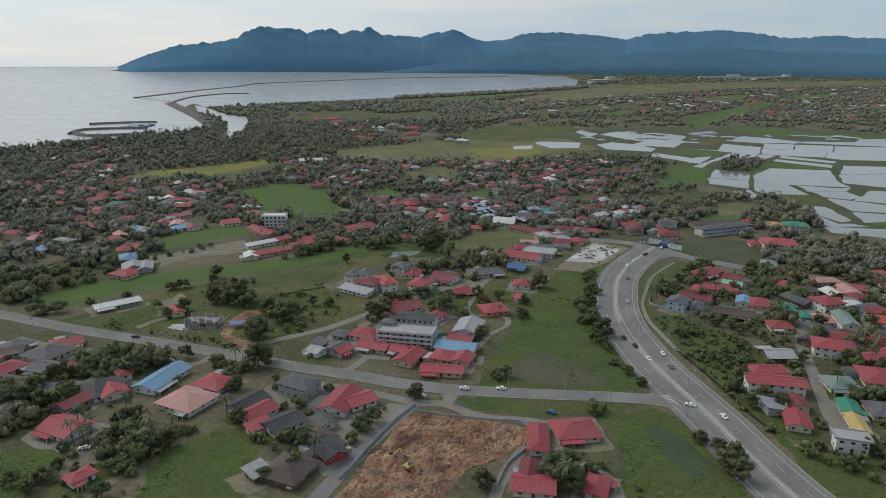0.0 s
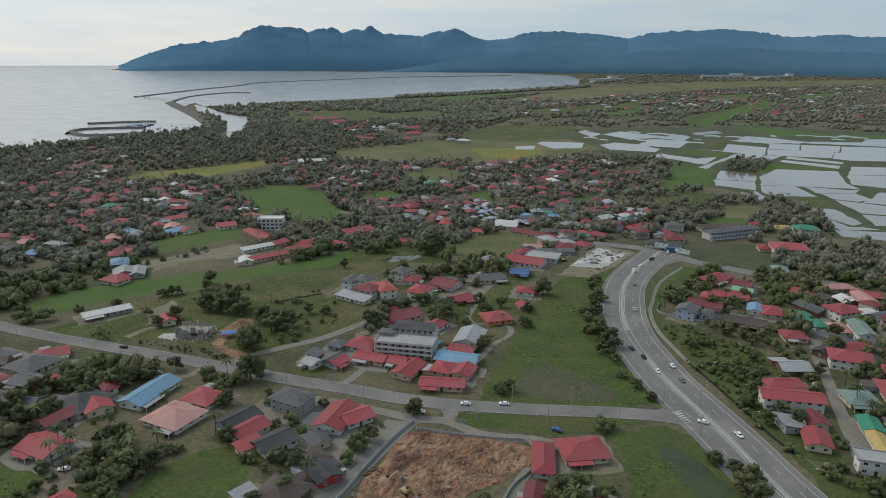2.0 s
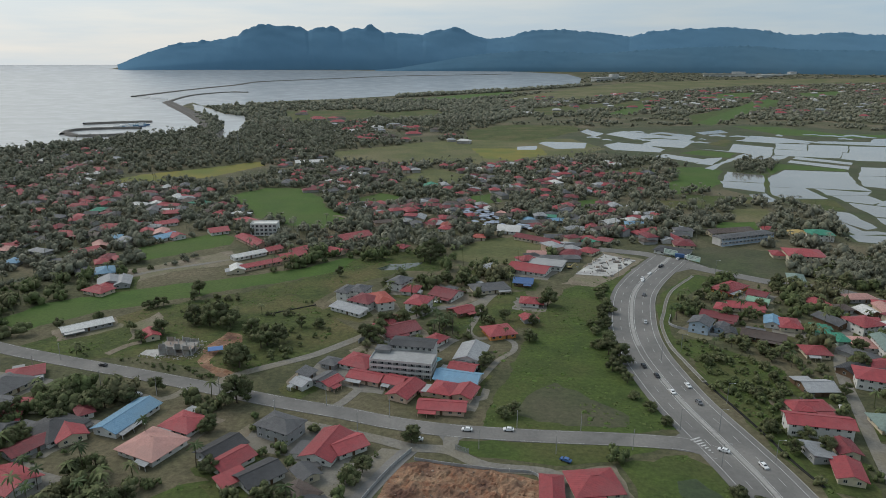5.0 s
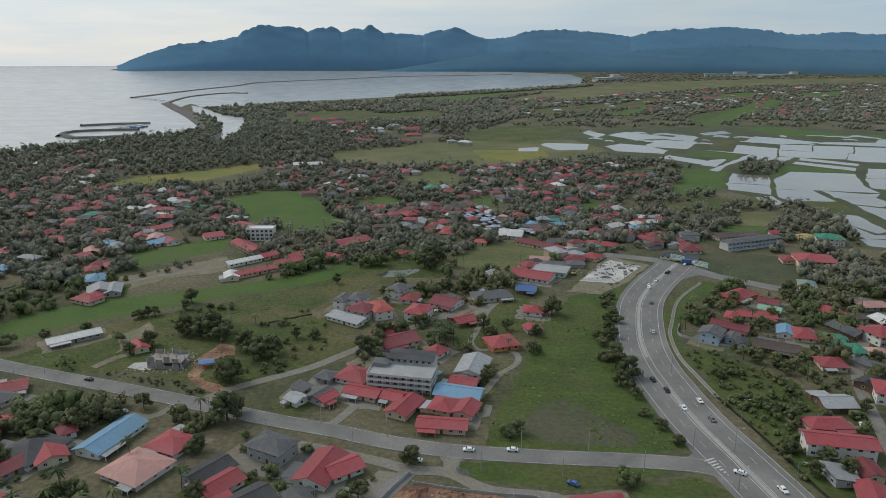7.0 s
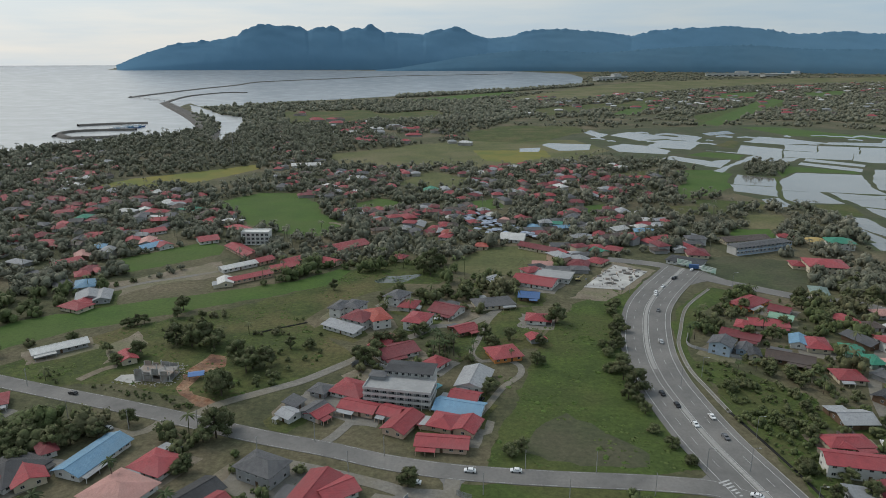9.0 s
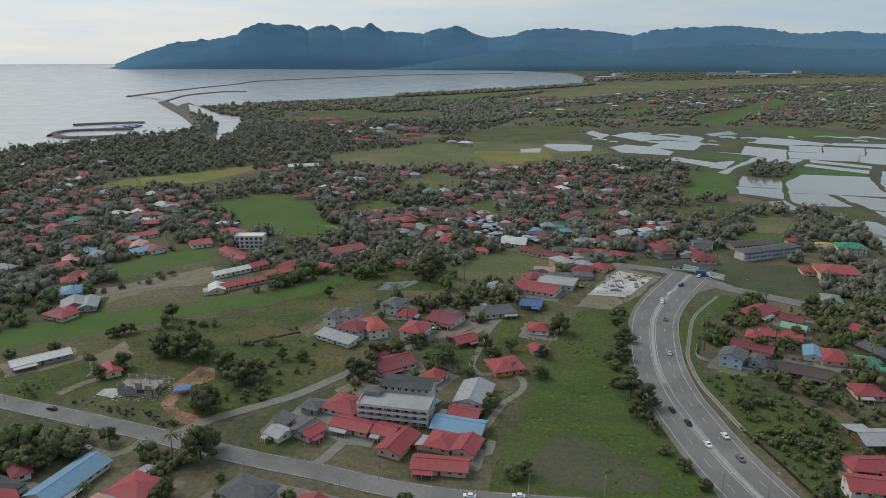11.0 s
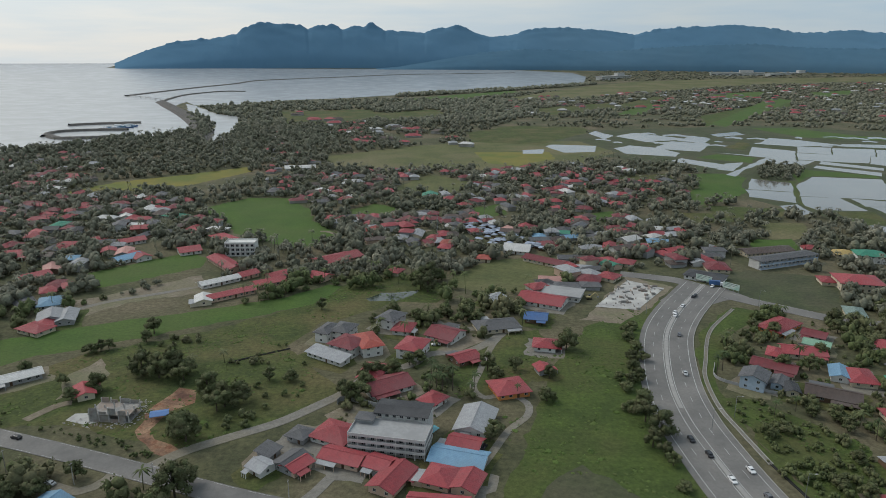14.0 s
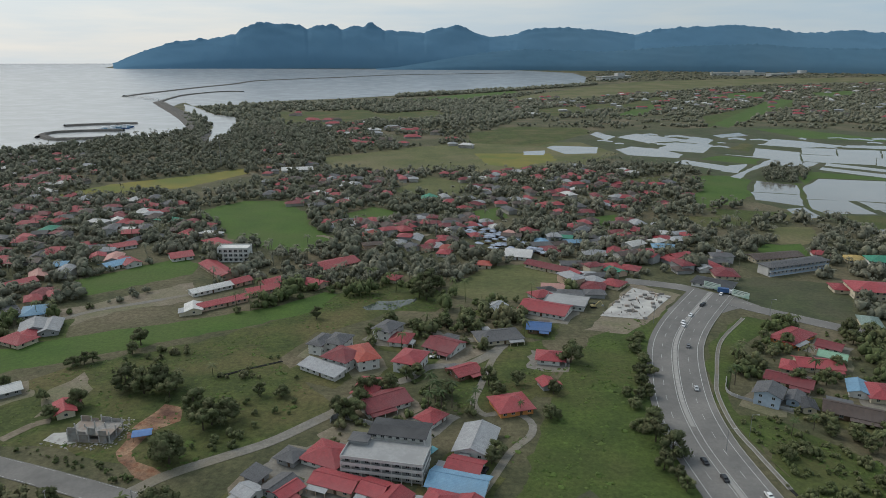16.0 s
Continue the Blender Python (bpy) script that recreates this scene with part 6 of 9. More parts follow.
area("paddy", [(217.8, 1384.6), (240.3, 1431.5), (253.4, 1338.9), (231.5, 1292.0)], M["paddy"], 0.0662, "flooded rice field mirroring the pale sky", "rice field", 0.8, 14, 334, cells=200)
area("paddy", [(350.8, 1279.0), (400.7, 1360.1), (420.5, 1313.6), (388.8, 1248.4)], M["paddy"], 0.0665, "flooded rice field mirroring the pale sky", "rice field", 0.8, 14, 335, cells=200)
area("paddy", [(300.6, 754.3), (320.0, 762.9), (316.7, 722.4), (293.9, 709.2)], M["paddy"], 0.0668, "flooded rice field mirroring the pale sky", "rice field", 0.8, 14, 336, cells=200)
area("field", [(321.5, 1079.3), (364.7, 1117.1), (407.5, 1082.2), (381.9, 1032.7)], M["rice"], 0.0450, "bright green rice field by the flooded plain", "field", 2, 20, 340, cells=200)
area("field", [(402.5, 1198.7), (460.8, 1276.7), (461.5, 1245.2), (420.0, 1162.2)], M["grass"], 0.0454, "rough grass field beside the flooded plain", "field", 2, 20, 341, cells=200)
area("field", [(391.5, 929.6), (425.3, 979.8), (492.3, 935.9), (486.2, 918.4), (415.8, 930.4), (376.4, 884.6)], M["rice"], 0.0458, "bright green rice field by the flooded plain", "field", 2, 20, 342, cells=200)
area("field", [(371.8, 895.1), (376.5, 889.9), (330.2, 775.3), (323.0, 731.9), (321.5, 760.7)], M["lawn"], 0.0462, "grassy causeway between flooded fields", "field", 2, 20, 343, cells=200)
area("field", [(254.6, 933.8), (310.0, 941.6), (329.1, 913.1), (299.9, 851.2), (252.9, 835.0), (258.4, 891.3)], M["rice"], 0.0466, "bright green rice field by the flooded plain", "field", 2, 20, 344, cells=200)
area("field", [(506.6, 1583.8), (723.8, 1977.1), (1062.7, 2595.8), (1039.7, 2397.3), (659.3, 1751.3), (518.9, 1521.2)], M["rice"], 0.0470, "bright green rice field by the flooded plain", "field", 2, 20, 345, cells=200)
area("field", [(344.6, 1791.8), (518.9, 2194.2), (572.2, 2165.2), (409.9, 1794.0)], M["rice"], 0.0474, "bright green rice field by the flooded plain", "field", 2, 20, 346, cells=200)
area("field", [(558.9, 1515.0), (651.7, 1503.3), (709.8, 1371.2), (821.5, 1362.8), (794.0, 1315.5), (692.3, 1312.0), (586.9, 1348.9)], M["rice"], 0.0478, "bright green rice field by the flooded plain", "field", 2, 20, 347, cells=200)
area("field", [(361.9, 596.3), (398.2, 648.9), (404.6, 646.2), (373.6, 592.9)], M["rice"], 0.0482, "bright green rice field by the flooded plain", "field", 2, 20, 348, cells=200)
area("field", [(340.7, 728.9), (375.7, 730.0), (363.6, 681.5), (336.0, 674.2)], M["grass"], 0.0486, "rough grass field beside the flooded plain", "field", 2, 20, 349, cells=200)
area("field", [(-6.7, 1371.9), (78.2, 1513.9), (218.0, 1496.1), (234.9, 1425.9), (109.1, 1208.2), (-5.9, 1239.8)], M["grass"], 0.0490, "rough grass field beside the flooded plain", "field", 2, 20, 350, cells=200)
area("field", [(248.7, 672.8), (284.5, 682.0), (278.7, 643.4), (241.8, 634.9)], M["dry"], 0.0494, "dry grass field among trees", "field", 2, 20, 351, cells=200)
area("field", [(228.7, 623.3), (257.1, 627.0), (248.8, 597.5), (223.9, 600.5)], M["rice"], 0.0498, "bright green rice field by the flooded plain", "field", 2, 20, 352, cells=200)
area("wet_hollow", [(73.8, 235.3), (81.4, 237.3), (86.0, 229.1), (88.1, 222.0), (92.1, 209.6), (88.8, 201.3), (81.2, 203.1), (77.3, 211.2), (73.6, 224.6)], M["bog"], 0.0650, "dark boggy hollow full of marsh grass", "meadow", 1.5, 4, 381)
area("wet_hollow", [(27.6, 295.5), (41.1, 307.8), (52.1, 296.3), (67.7, 279.9), (64.6, 270.9), (40.9, 271.1), (21.1, 278.3)], M["marsh"], 0.0655, "dark wet patch in the wide field", "meadow", 1.5, 5, 382)
area("paddy", [(544.3, 1256.9), (569.5, 1268.7), (582.3, 1242.4), (569.9, 1224.5), (556.9, 1244.7), (539.7, 1238.8)], M["paddy"], 0.0680, "thin flooded strip among wet rice fields", "rice field", 2.5, 12, 400, cells=200)
area("paddy", [(596.5, 1234.7), (607.1, 1242.7), (609.4, 1229.8), (601.9, 1217.1), (598.5, 1225.9), (593.4, 1222.0)], M["paddy"], 0.0682, "thin flooded strip among wet rice fields", "rice field", 2.5, 12, 401, cells=200)
area("paddy", [(725.2, 1275.6), (751.0, 1282.3), (764.5, 1259.5), (754.1, 1249.8), (741.2, 1269.4), (722.8, 1265.9)], M["paddy"], 0.0684, "thin flooded strip among wet rice fields", "rice field", 2.5, 12, 402, cells=200)
area("paddy", [(486.1, 1325.5), (506.5, 1335.8), (518.3, 1312.8), (508.7, 1297.1), (497.0, 1314.8), (483.5, 1309.7)], M["paddy"], 0.0686, "thin flooded strip among wet rice fields", "rice field", 2.5, 12, 403, cells=200)
area("paddy", [(233.4, 1367.0), (248.1, 1380.5), (259.2, 1357.2), (252.7, 1336.3), (242.0, 1352.5), (233.1, 1346.0)], M["paddy"], 0.0688, "thin flooded strip among wet rice fields", "rice field", 2.5, 12, 404, cells=200)
area("paddy", [(662.2, 1344.7), (687.3, 1352.2), (701.2, 1328.1), (691.0, 1317.0), (677.7, 1337.5), (660.0, 1333.6)], M["paddy"], 0.0690, "thin flooded strip among wet rice fields", "rice field", 2.5, 12, 405, cells=200)
area("paddy", [(578.7, 1346.9), (590.9, 1359.3), (591.9, 1341.4), (582.0, 1321.7), (579.2, 1333.2), (573.6, 1327.2)], M["paddy"], 0.0692, "thin flooded strip among wet rice fields", "rice field", 2.5, 12, 406, cells=200)
area("paddy", [(349.9, 1371.2), (379.1, 1384.8), (401.0, 1351.1), (389.7, 1330.9), (369.1, 1357.4), (348.0, 1350.6)], M["paddy"], 0.0694, "thin flooded strip among wet rice fields", "rice field", 2.5, 12, 407, cells=200)
area("paddy", [(363.9, 1252.7), (382.6, 1262.6), (395.5, 1241.3), (387.4, 1226.1), (374.9, 1242.3), (362.5, 1237.4)], M["paddy"], 0.0696, "thin flooded strip among wet rice fields", "rice field", 2.5, 12, 408, cells=200)
area("paddy", [(318.7, 1254.1), (340.2, 1266.1), (356.0, 1240.9), (347.0, 1222.8), (331.9, 1241.8), (317.1, 1235.8)], M["paddy"], 0.0698, "thin flooded strip among wet rice fields", "rice field", 2.5, 12, 409, cells=200)
area("paddy", [(724.9, 1325.8), (742.1, 1333.0), (748.8, 1315.6), (739.8, 1304.5), (732.7, 1318.3), (722.1, 1314.7)], M["paddy"], 0.0700, "thin flooded strip among wet rice fields", "rice field", 2.5, 12, 410, cells=200)
area("paddy", [(318.0, 1396.8), (333.7, 1408.3), (344.5, 1386.3), (337.4, 1368.4), (326.8, 1384.5), (317.3, 1378.9)], M["paddy"], 0.0702, "thin flooded strip among wet rice fields", "rice field", 2.5, 12, 411, cells=200)
area("paddy", [(215.4, 1290.4), (229.6, 1298.4), (242.2, 1281.0), (237.1, 1268.7), (225.4, 1282.2), (216.4, 1278.2)], M["paddy"], 0.0704, "thin flooded strip among wet rice fields", "rice field", 2.5, 12, 412, cells=200)
area("paddy", [(668.7, 1297.3), (685.5, 1306.4), (691.1, 1288.2), (681.2, 1274.1), (674.8, 1287.8), (664.7, 1283.3)], M["paddy"], 0.0706, "thin flooded strip among wet rice fields", "rice field", 2.5, 12, 413, cells=200)
area("paddy", [(634.2, 1359.6), (662.3, 1366.6), (679.9, 1340.2), (669.7, 1330.2), (653.4, 1353.4), (632.9, 1349.7)], M["paddy"], 0.0708, "thin flooded strip among wet rice fields", "rice field", 2.5, 12, 414, cells=200)
area("paddy", [(606.6, 1245.2), (618.2, 1255.3), (619.3, 1240.3), (610.0, 1224.2), (607.3, 1234.0), (601.9, 1229.1)], M["paddy"], 0.0710, "thin flooded strip among wet rice fields", "rice field", 2.5, 12, 415, cells=200)
area("paddy", [(412.1, 1274.9), (420.7, 1280.6), (425.6, 1269.8), (421.2, 1260.7), (416.2, 1268.6), (412.2, 1265.8)], M["paddy"], 0.0712, "thin flooded strip among wet rice fields", "rice field", 2.5, 12, 416, cells=200)
area("paddy", [(305.2, 1251.6), (317.6, 1261.9), (325.5, 1244.5), (319.3, 1228.4), (311.4, 1240.5), (304.3, 1235.5)], M["paddy"], 0.0714, "thin flooded strip among wet rice fields", "rice field", 2.5, 12, 417, cells=200)
area("paddy", [(696.1, 1235.5), (712.3, 1243.0), (718.1, 1226.8), (708.9, 1215.3), (702.5, 1227.7), (692.6, 1224.0)], M["paddy"], 0.0716, "thin flooded strip among wet rice fields", "rice field", 2.5, 12, 418, cells=200)
area("paddy", [(489.3, 1250.5), (501.5, 1260.5), (505.5, 1244.4), (497.5, 1228.5), (492.5, 1239.5), (486.2, 1234.6)], M["paddy"], 0.0718, "thin flooded strip among wet rice fields", "rice field", 2.5, 12, 419, cells=200)
area("paddy", [(631.1, 1244.1), (643.6, 1255.2), (644.2, 1239.0), (633.8, 1221.3), (631.3, 1231.8), (625.3, 1226.4)], M["paddy"], 0.0720, "thin flooded strip among wet rice fields", "rice field", 2.5, 12, 420, cells=200)
area("paddy", [(275.5, 1347.2), (296.6, 1360.4), (313.1, 1333.0), (304.5, 1312.7), (288.9, 1333.3), (274.6, 1326.7)], M["paddy"], 0.0722, "thin flooded strip among wet rice fields", "rice field", 2.5, 12, 421, cells=200)
area("paddy", [(383.5, 1227.2), (401.3, 1234.6), (414.5, 1216.3), (407.5, 1205.2), (395.0, 1219.9), (383.0, 1216.2)], M["paddy"], 0.0724, "thin flooded strip among wet rice fields", "rice field", 2.5, 12, 422, cells=200)
area("paddy", [(402.0, 1333.1), (412.5, 1340.2), (418.7, 1326.7), (413.5, 1315.6), (407.2, 1325.6), (401.9, 1322.1)], M["paddy"], 0.0726, "thin flooded strip among wet rice fields", "rice field", 2.5, 12, 423, cells=200)
area("paddy", [(565.1, 1224.0), (576.6, 1229.4), (582.3, 1217.6), (576.4, 1209.2), (570.6, 1218.4), (564.3, 1215.7)], M["paddy"], 0.0728, "thin flooded strip among wet rice fields", "rice field", 2.5, 12, 424, cells=200)
area("paddy", [(758.2, 1292.9), (776.2, 1300.3), (782.6, 1282.6), (772.9, 1271.3), (766.0, 1285.3), (754.8, 1281.6)], M["paddy"], 0.0730, "thin flooded strip among wet rice fields", "rice field", 2.5, 12, 425, cells=200)
area("paddy", [(524.0, 1244.9), (541.5, 1253.0), (551.1, 1234.7), (542.7, 1222.3), (533.1, 1236.5), (521.8, 1232.4)], M["paddy"], 0.0732, "thin flooded strip among wet rice fields", "rice field", 2.5, 12, 426, cells=200)
area("paddy", [(238.2, 1255.1), (247.0, 1263.6), (253.2, 1249.9), (249.0, 1236.4), (242.8, 1245.8), (238.6, 1241.6)], M["paddy"], 0.0734, "thin flooded strip among wet rice fields", "rice field", 2.5, 12, 427, cells=200)
area("paddy", [(706.5, 1350.6), (733.8, 1364.1), (743.0, 1334.8), (727.6, 1314.4), (717.3, 1336.6), (699.1, 1329.9)], M["paddy"], 0.0736, "thin flooded strip among wet rice fields", "rice field", 2.5, 12, 428, cells=200)
area("paddy", [(545.7, 1250.7), (557.5, 1258.8), (561.6, 1244.7), (554.3, 1232.0), (549.4, 1242.0), (543.3, 1238.0)], M["paddy"], 0.0738, "thin flooded strip among wet rice fields", "rice field", 2.5, 12, 429, cells=200)
area("paddy", [(291.6, 1267.5), (305.4, 1276.1), (315.8, 1258.9), (310.0, 1245.6), (300.0, 1258.5), (291.6, 1254.2)], M["paddy"], 0.0740, "thin flooded strip among wet rice fields", "rice field", 2.5, 12, 430, cells=200)
area("paddy", [(739.9, 1248.7), (767.7, 1257.3), (780.4, 1232.4), (767.8, 1219.7), (755.2, 1240.4), (735.5, 1235.9)], M["paddy"], 0.0742, "thin flooded strip among wet rice fields", "rice field", 2.5, 12, 431, cells=200)
area("paddy", [(471.8, 1256.1), (489.3, 1263.5), (500.4, 1245.4), (492.8, 1234.1), (482.1, 1248.5), (470.6, 1244.8)], M["paddy"], 0.0744, "thin flooded strip among wet rice fields", "rice field", 2.5, 12, 432, cells=200)
area("paddy", [(453.7, 1339.6), (472.1, 1353.1), (480.8, 1328.9), (470.5, 1308.1), (461.2, 1325.2), (450.0, 1318.7)], M["paddy"], 0.0746, "thin flooded strip among wet rice fields", "rice field", 2.5, 12, 433, cells=200)
ROADS.append(road("highway", [(119.5, 166.1), (111.7, 194), (105.9, 220.9), (102.8, 241.1), (97.9, 264.7), (92.1, 292.6), (88.4, 326.3), (87.7, 345.9), (89.2, 367.8), (93.6, 392.4), (100.5, 420.3), (107.8, 440.2), (119.6, 463.5), (136, 490.8), (148.4, 510.7)], 26.0, 0.175, M["asphalt"]))
ROADS.append(road("road", [(-311, 357.7), (-261.5, 344.5), (-220, 329.6), (-183, 318), (-148.6, 307.9), (-116.1, 297.7), (-94.3, 290.3), (-73.7, 283.8), (-51.3, 277.7), (-29.7, 270.7), (-9.2, 266.2), (8.3, 264.3), (32.8, 262.8), (59.5, 262), (76.2, 260.7), (85.4, 259.1), (94.5, 253.6)], 9.4, 0.169, M["asphalt"]))
ROADS.append(road("road", [(100, 530.5), (123.4, 522.9), (137.2, 515.1), (156.5, 490.3), (176.1, 473.5), (204.2, 452.9), (231, 444), (249.7, 422), (283.9, 396.7)], 11.2, 0.163, M["asphalt"]))
ROADS.append(road("lane", [(-4.2, 265.4), (-5.3, 252.1)], 5.3, 0.157, M["lane"]))
ROADS.append(road("lane", [(-64.9, 268), (-48.9, 263.4), (-30.8, 257.4), (-19.4, 252.9), (-5.8, 251.6), (7.9, 242.3), (26, 239.9), (33, 237.2), (36.5, 228.9), (37.2, 217.9)], 5.3, 0.151, M["lane"]))
ROADS.append(road("lane", [(-19.4, 252.4), (-26.4, 239), (-33.4, 222.6), (-39.5, 207.3), (-44.8, 192.9), (-51.5, 172.9)], 6.3, 0.145, M["asphalt"]))
ROADS.append(road("lane", [(-111.4, 300.1), (-102.7, 310.6), (-87.1, 322.3), (-73.6, 332.6), (-60, 348.4), (-52.8, 357.7), (-43.8, 375.2), (-27.6, 385.6), (-18.2, 398.6), (0.1, 402.5), (16.9, 424.7), (14.4, 433), (-8.6, 430.4), (-19.4, 442.5)], 5.3, 0.139, M["lane"]))
ROADS.append(road("path", [(2.4, 300), (8.2, 312.4), (15.9, 330), (24.1, 341.9), (24.5, 352.4), (16.4, 359.6), (7.1, 356), (2.2, 365), (5.1, 380.2), (10.8, 406.1), (15.3, 419.2)], 3.1, 0.133, M["lane"]))
ROADS.append(road("lane", [(-46.3, 297.7), (-51.3, 286), (-56.7, 278.6)], 4.2, 0.127, M["lane"]))
ROADS.append(road("path", [(-230.2, 435.9), (-212.9, 459.9), (-188.3, 476.6), (-170, 489.2), (-161, 492.7)], 4.2, 0.121, M["lane"]))
ROADS.append(road("lane", [(-175.1, 328.7), (-169.5, 340.3), (-164.6, 343.5)], 4.2, 0.115, M["dirt"]))
ROADS.append(road("lane", [(143.3, 222.5), (152.1, 252.4), (162.9, 286.8), (175.8, 326.7), (191.1, 355), (217.6, 393.4), (240.4, 421.5)], 5.3, 0.109, M["lane"]))
ROADS.append(road("lane", [(-122.8, 631.5), (-113.1, 628.5), (-80.6, 594.2), (-57.5, 614.5), (-32.9, 641.7)], 4.2, 0.103, M["dirt"]))
ROADS.append(road("lane", [(-140.4, 288.1), (-128.7, 285.1), (-122.8, 291.5), (-122.1, 298.9)], 4.2, 0.097, M["lane"]))
ROADS.append(road("lane", [(44, 210.8), (52.2, 200.9), (53.4, 188.5)], 4.2, 0.091, M["lane"]))
ROADS.append(road("lane", [(24.5, 221.2), (17.3, 206.2), (12.7, 192.9), (10.3, 178.1)], 4.2, 0.085, M["lane"]))
breakwater([(-879.2, 2767), (-967, 2754.8), (-1008.4, 2538), (-978.3, 2326.7), (-933.9, 2149.3)], 15, 3.5)
breakwater([(-933.9, 2149.3), (-834.6, 1979.1), (-696.7, 1741.6), (-587.8, 1539.7), (-504.9, 1367.1), (-452.3, 1209.2)], 36, 3.9199999999999995)
breakwater([(-1184.8, 2439.5), (-1187.1, 2679.6), (-1182.9, 3082.1), (-1158.3, 3473.8), (-1178.3, 3874.2), (-1048.9, 4188.6), (-843.5, 4567.6), (-534.1, 5183), (-121.6, 5521.8), (345.2, 5905.2)], 20, 3.5)
breakwater([(-694.3, 1515.6), (-734.8, 1497.9), (-776.8, 1480.3), (-811.2, 1450.4)], 20, 3.5)
breakwater([(-752, 1281), (-704.7, 1235.2), (-663.9, 1238.5), (-632.2, 1260.6)], 17, 3.5)
breakwater([(-745.1, 1261.2), (-764.3, 1322.5), (-726.7, 1359.5), (-653.7, 1377.4)], 14, 3.5)
bridge([(-1184.8, 2439.5), (-973.1, 2232.4)])
put_house(-71.4, 299.3, -34, 6.5, 6.5, "zinc", "white", 1, "gable", detail=2)
yard(-71.4, 299.3, -34, 14.5, 16.5, 0)
put_house(-61.6, 302.7, -30, 8.5, 9.4, "grey", "grey", 1, "gable", detail=2)
put_house(-71.5, 308.5, -22, 5.2, 6.4, "grey", "grey", 1, "shed", detail=2)
yard(-71.5, 308.5, -22, 13.2, 16.4, 2)
put_house(-63.0, 320.7, -22, 7.1, 7.1, "grey", "grey", 1, "hip", detail=2)
yard(-63.0, 320.7, -22, 15.1, 17.1, 3)
put_house(-59.3, 300.8, 55, 8.1, 6.4, "red", "peach", 1, "gable", detail=2)
put_house(-44.0, 306.3, -19, 14.9, 7.8, "red", "peach", 1, "gable", detail=2)
yard(-44.0, 306.3, -19, 22.9, 17.8, 5)
put_house(-49.6, 321.9, -24, 14.6, 12.9, "red", "white", 1, "hip", detail=2)
yard(-49.6, 321.9, -24, 22.6, 22.9, 6)
put_house(-30.6, 302.9, -22, 8.0, 7.8, "red", "peach", 1, "gable", detail=2)
put_house(-25.3, 294.6, 66, 15.4, 9.2, "red", "peach", 1, "gable", detail=2)
put_house(-9.1, 296.3, -18, 9.2, 10.6, "red", "peach", 1, "hip", detail=2)
yard(-9.1, 296.3, -18, 17.2, 20.6, 9)
put_house(0.3, 293.5, -20, 8.0, 10.6, "red", "peach", 1, "gable", detail=2)
yard(0.3, 293.5, -20, 16.0, 20.6, 10)
put_house(-9.0, 281.1, -5, 18.6, 7.8, "red", "peach", 1, "gable", detail=2)
put_house(-2.9, 307.6, -15, 18.8, 10.6, "blue", "white", 1, "gable", detail=2)
yard(-2.9, 307.6, -15, 26.8, 20.6, 12)
put_house(-0.8, 316.6, -18, 11.2, 9.2, "red", "white", 1, "gable", detail=2)
yard(-0.8, 316.6, -18, 19.2, 19.2, 13)
put_house(3.2, 333.6, -13, 12.4, 18.7, "zinc", "white", 1, "gable", detail=2)
put_house(-153.2, 223.7, -24, 15.1, 12.0, "red", "white", 1, "gable", detail=2)
yard(-153.2, 223.7, -24, 23.1, 22.0, 15)
put_house(-130.0, 192.4, -34, 5.0, 7.8, "red", "white", 1, "hip", detail=2)
yard(-130.0, 192.4, -34, 12.5, 17.8, 16)
put_house(-134.1, 267.1, -16, 10.8, 24.1, "blue", "white", 1, "gable", detail=2)
put_house(-114.9, 247.3, -24, 17.7, 16.2, "pink", "white", 1, "hip", detail=2)
put_house(-109.2, 263.3, -22, 13.4, 12.0, "red", "white", 1, "hip", detail=2)
yard(-109.2, 263.3, -22, 21.4, 22.0, 19)
put_house(-158.4, 257.2, -20, 16.7, 17.6, "dark", "white", 1, "hip", detail=2)
yard(-158.4, 257.2, -20, 24.7, 27.6, 20)
put_house(-88.8, 246.1, -33, 9.8, 14.8, "dark", "grey", 1, "gable", detail=2)
put_house(-70.3, 259.7, -25, 14.7, 10.6, "grey", "grey", 2, "hip", detail=2)
yard(-70.3, 259.7, -25, 22.7, 20.6, 22)
put_house(-82.7, 239.0, 55, 13.4, 9.2, "red", "white", 1, "gable", detail=2)
yard(-82.7, 239.0, 55, 21.4, 19.2, 23)
put_house(-70.2, 230.8, 47, 13.7, 10.6, "dark", "white", 1, "gable", detail=2)
put_house(-78.6, 227.6, 47, 8.8, 5.0, "red", "cream", 1, "shed", detail=2)
yard(-78.6, 227.6, 47, 16.8, 15.0, 25)
put_house(-50.2, 249.7, -15, 11.6, 19.0, "red", "white", 1, "gable", detail=2)
yard(-50.2, 249.7, -15, 19.6, 29.0, 26)
put_house(-42.9, 250.5, 38, 11.3, 9.2, "red", "white", 1, "gable", detail=2)
put_house(-54.0, 220.5, 53, 9.1, 10.6, "brown", "white", 1, "hip", detail=2)
put_house(-54.3, 232.5, 40, 6.4, 7.8, "grey", "cream", 1, "gable", detail=2)
yard(-54.3, 232.5, 40, 14.4, 17.8, 29)
put_house(-47.7, 212.0, 40, 8.6, 10.6, "dark", "red", 1, "gable", detail=2)
yard(-47.7, 212.0, 40, 16.6, 20.6, 30)
put_house(-59.5, 199.5, -21, 13.8, 14.8, "brown", "wood", 1, "hip", detail=2)
put_house(-70.3, 197.7, -39, 5.9, 6.4, "zinc", "wood", 1, "shed", detail=2)
yard(-70.3, 197.7, -39, 13.9, 16.4, 32)
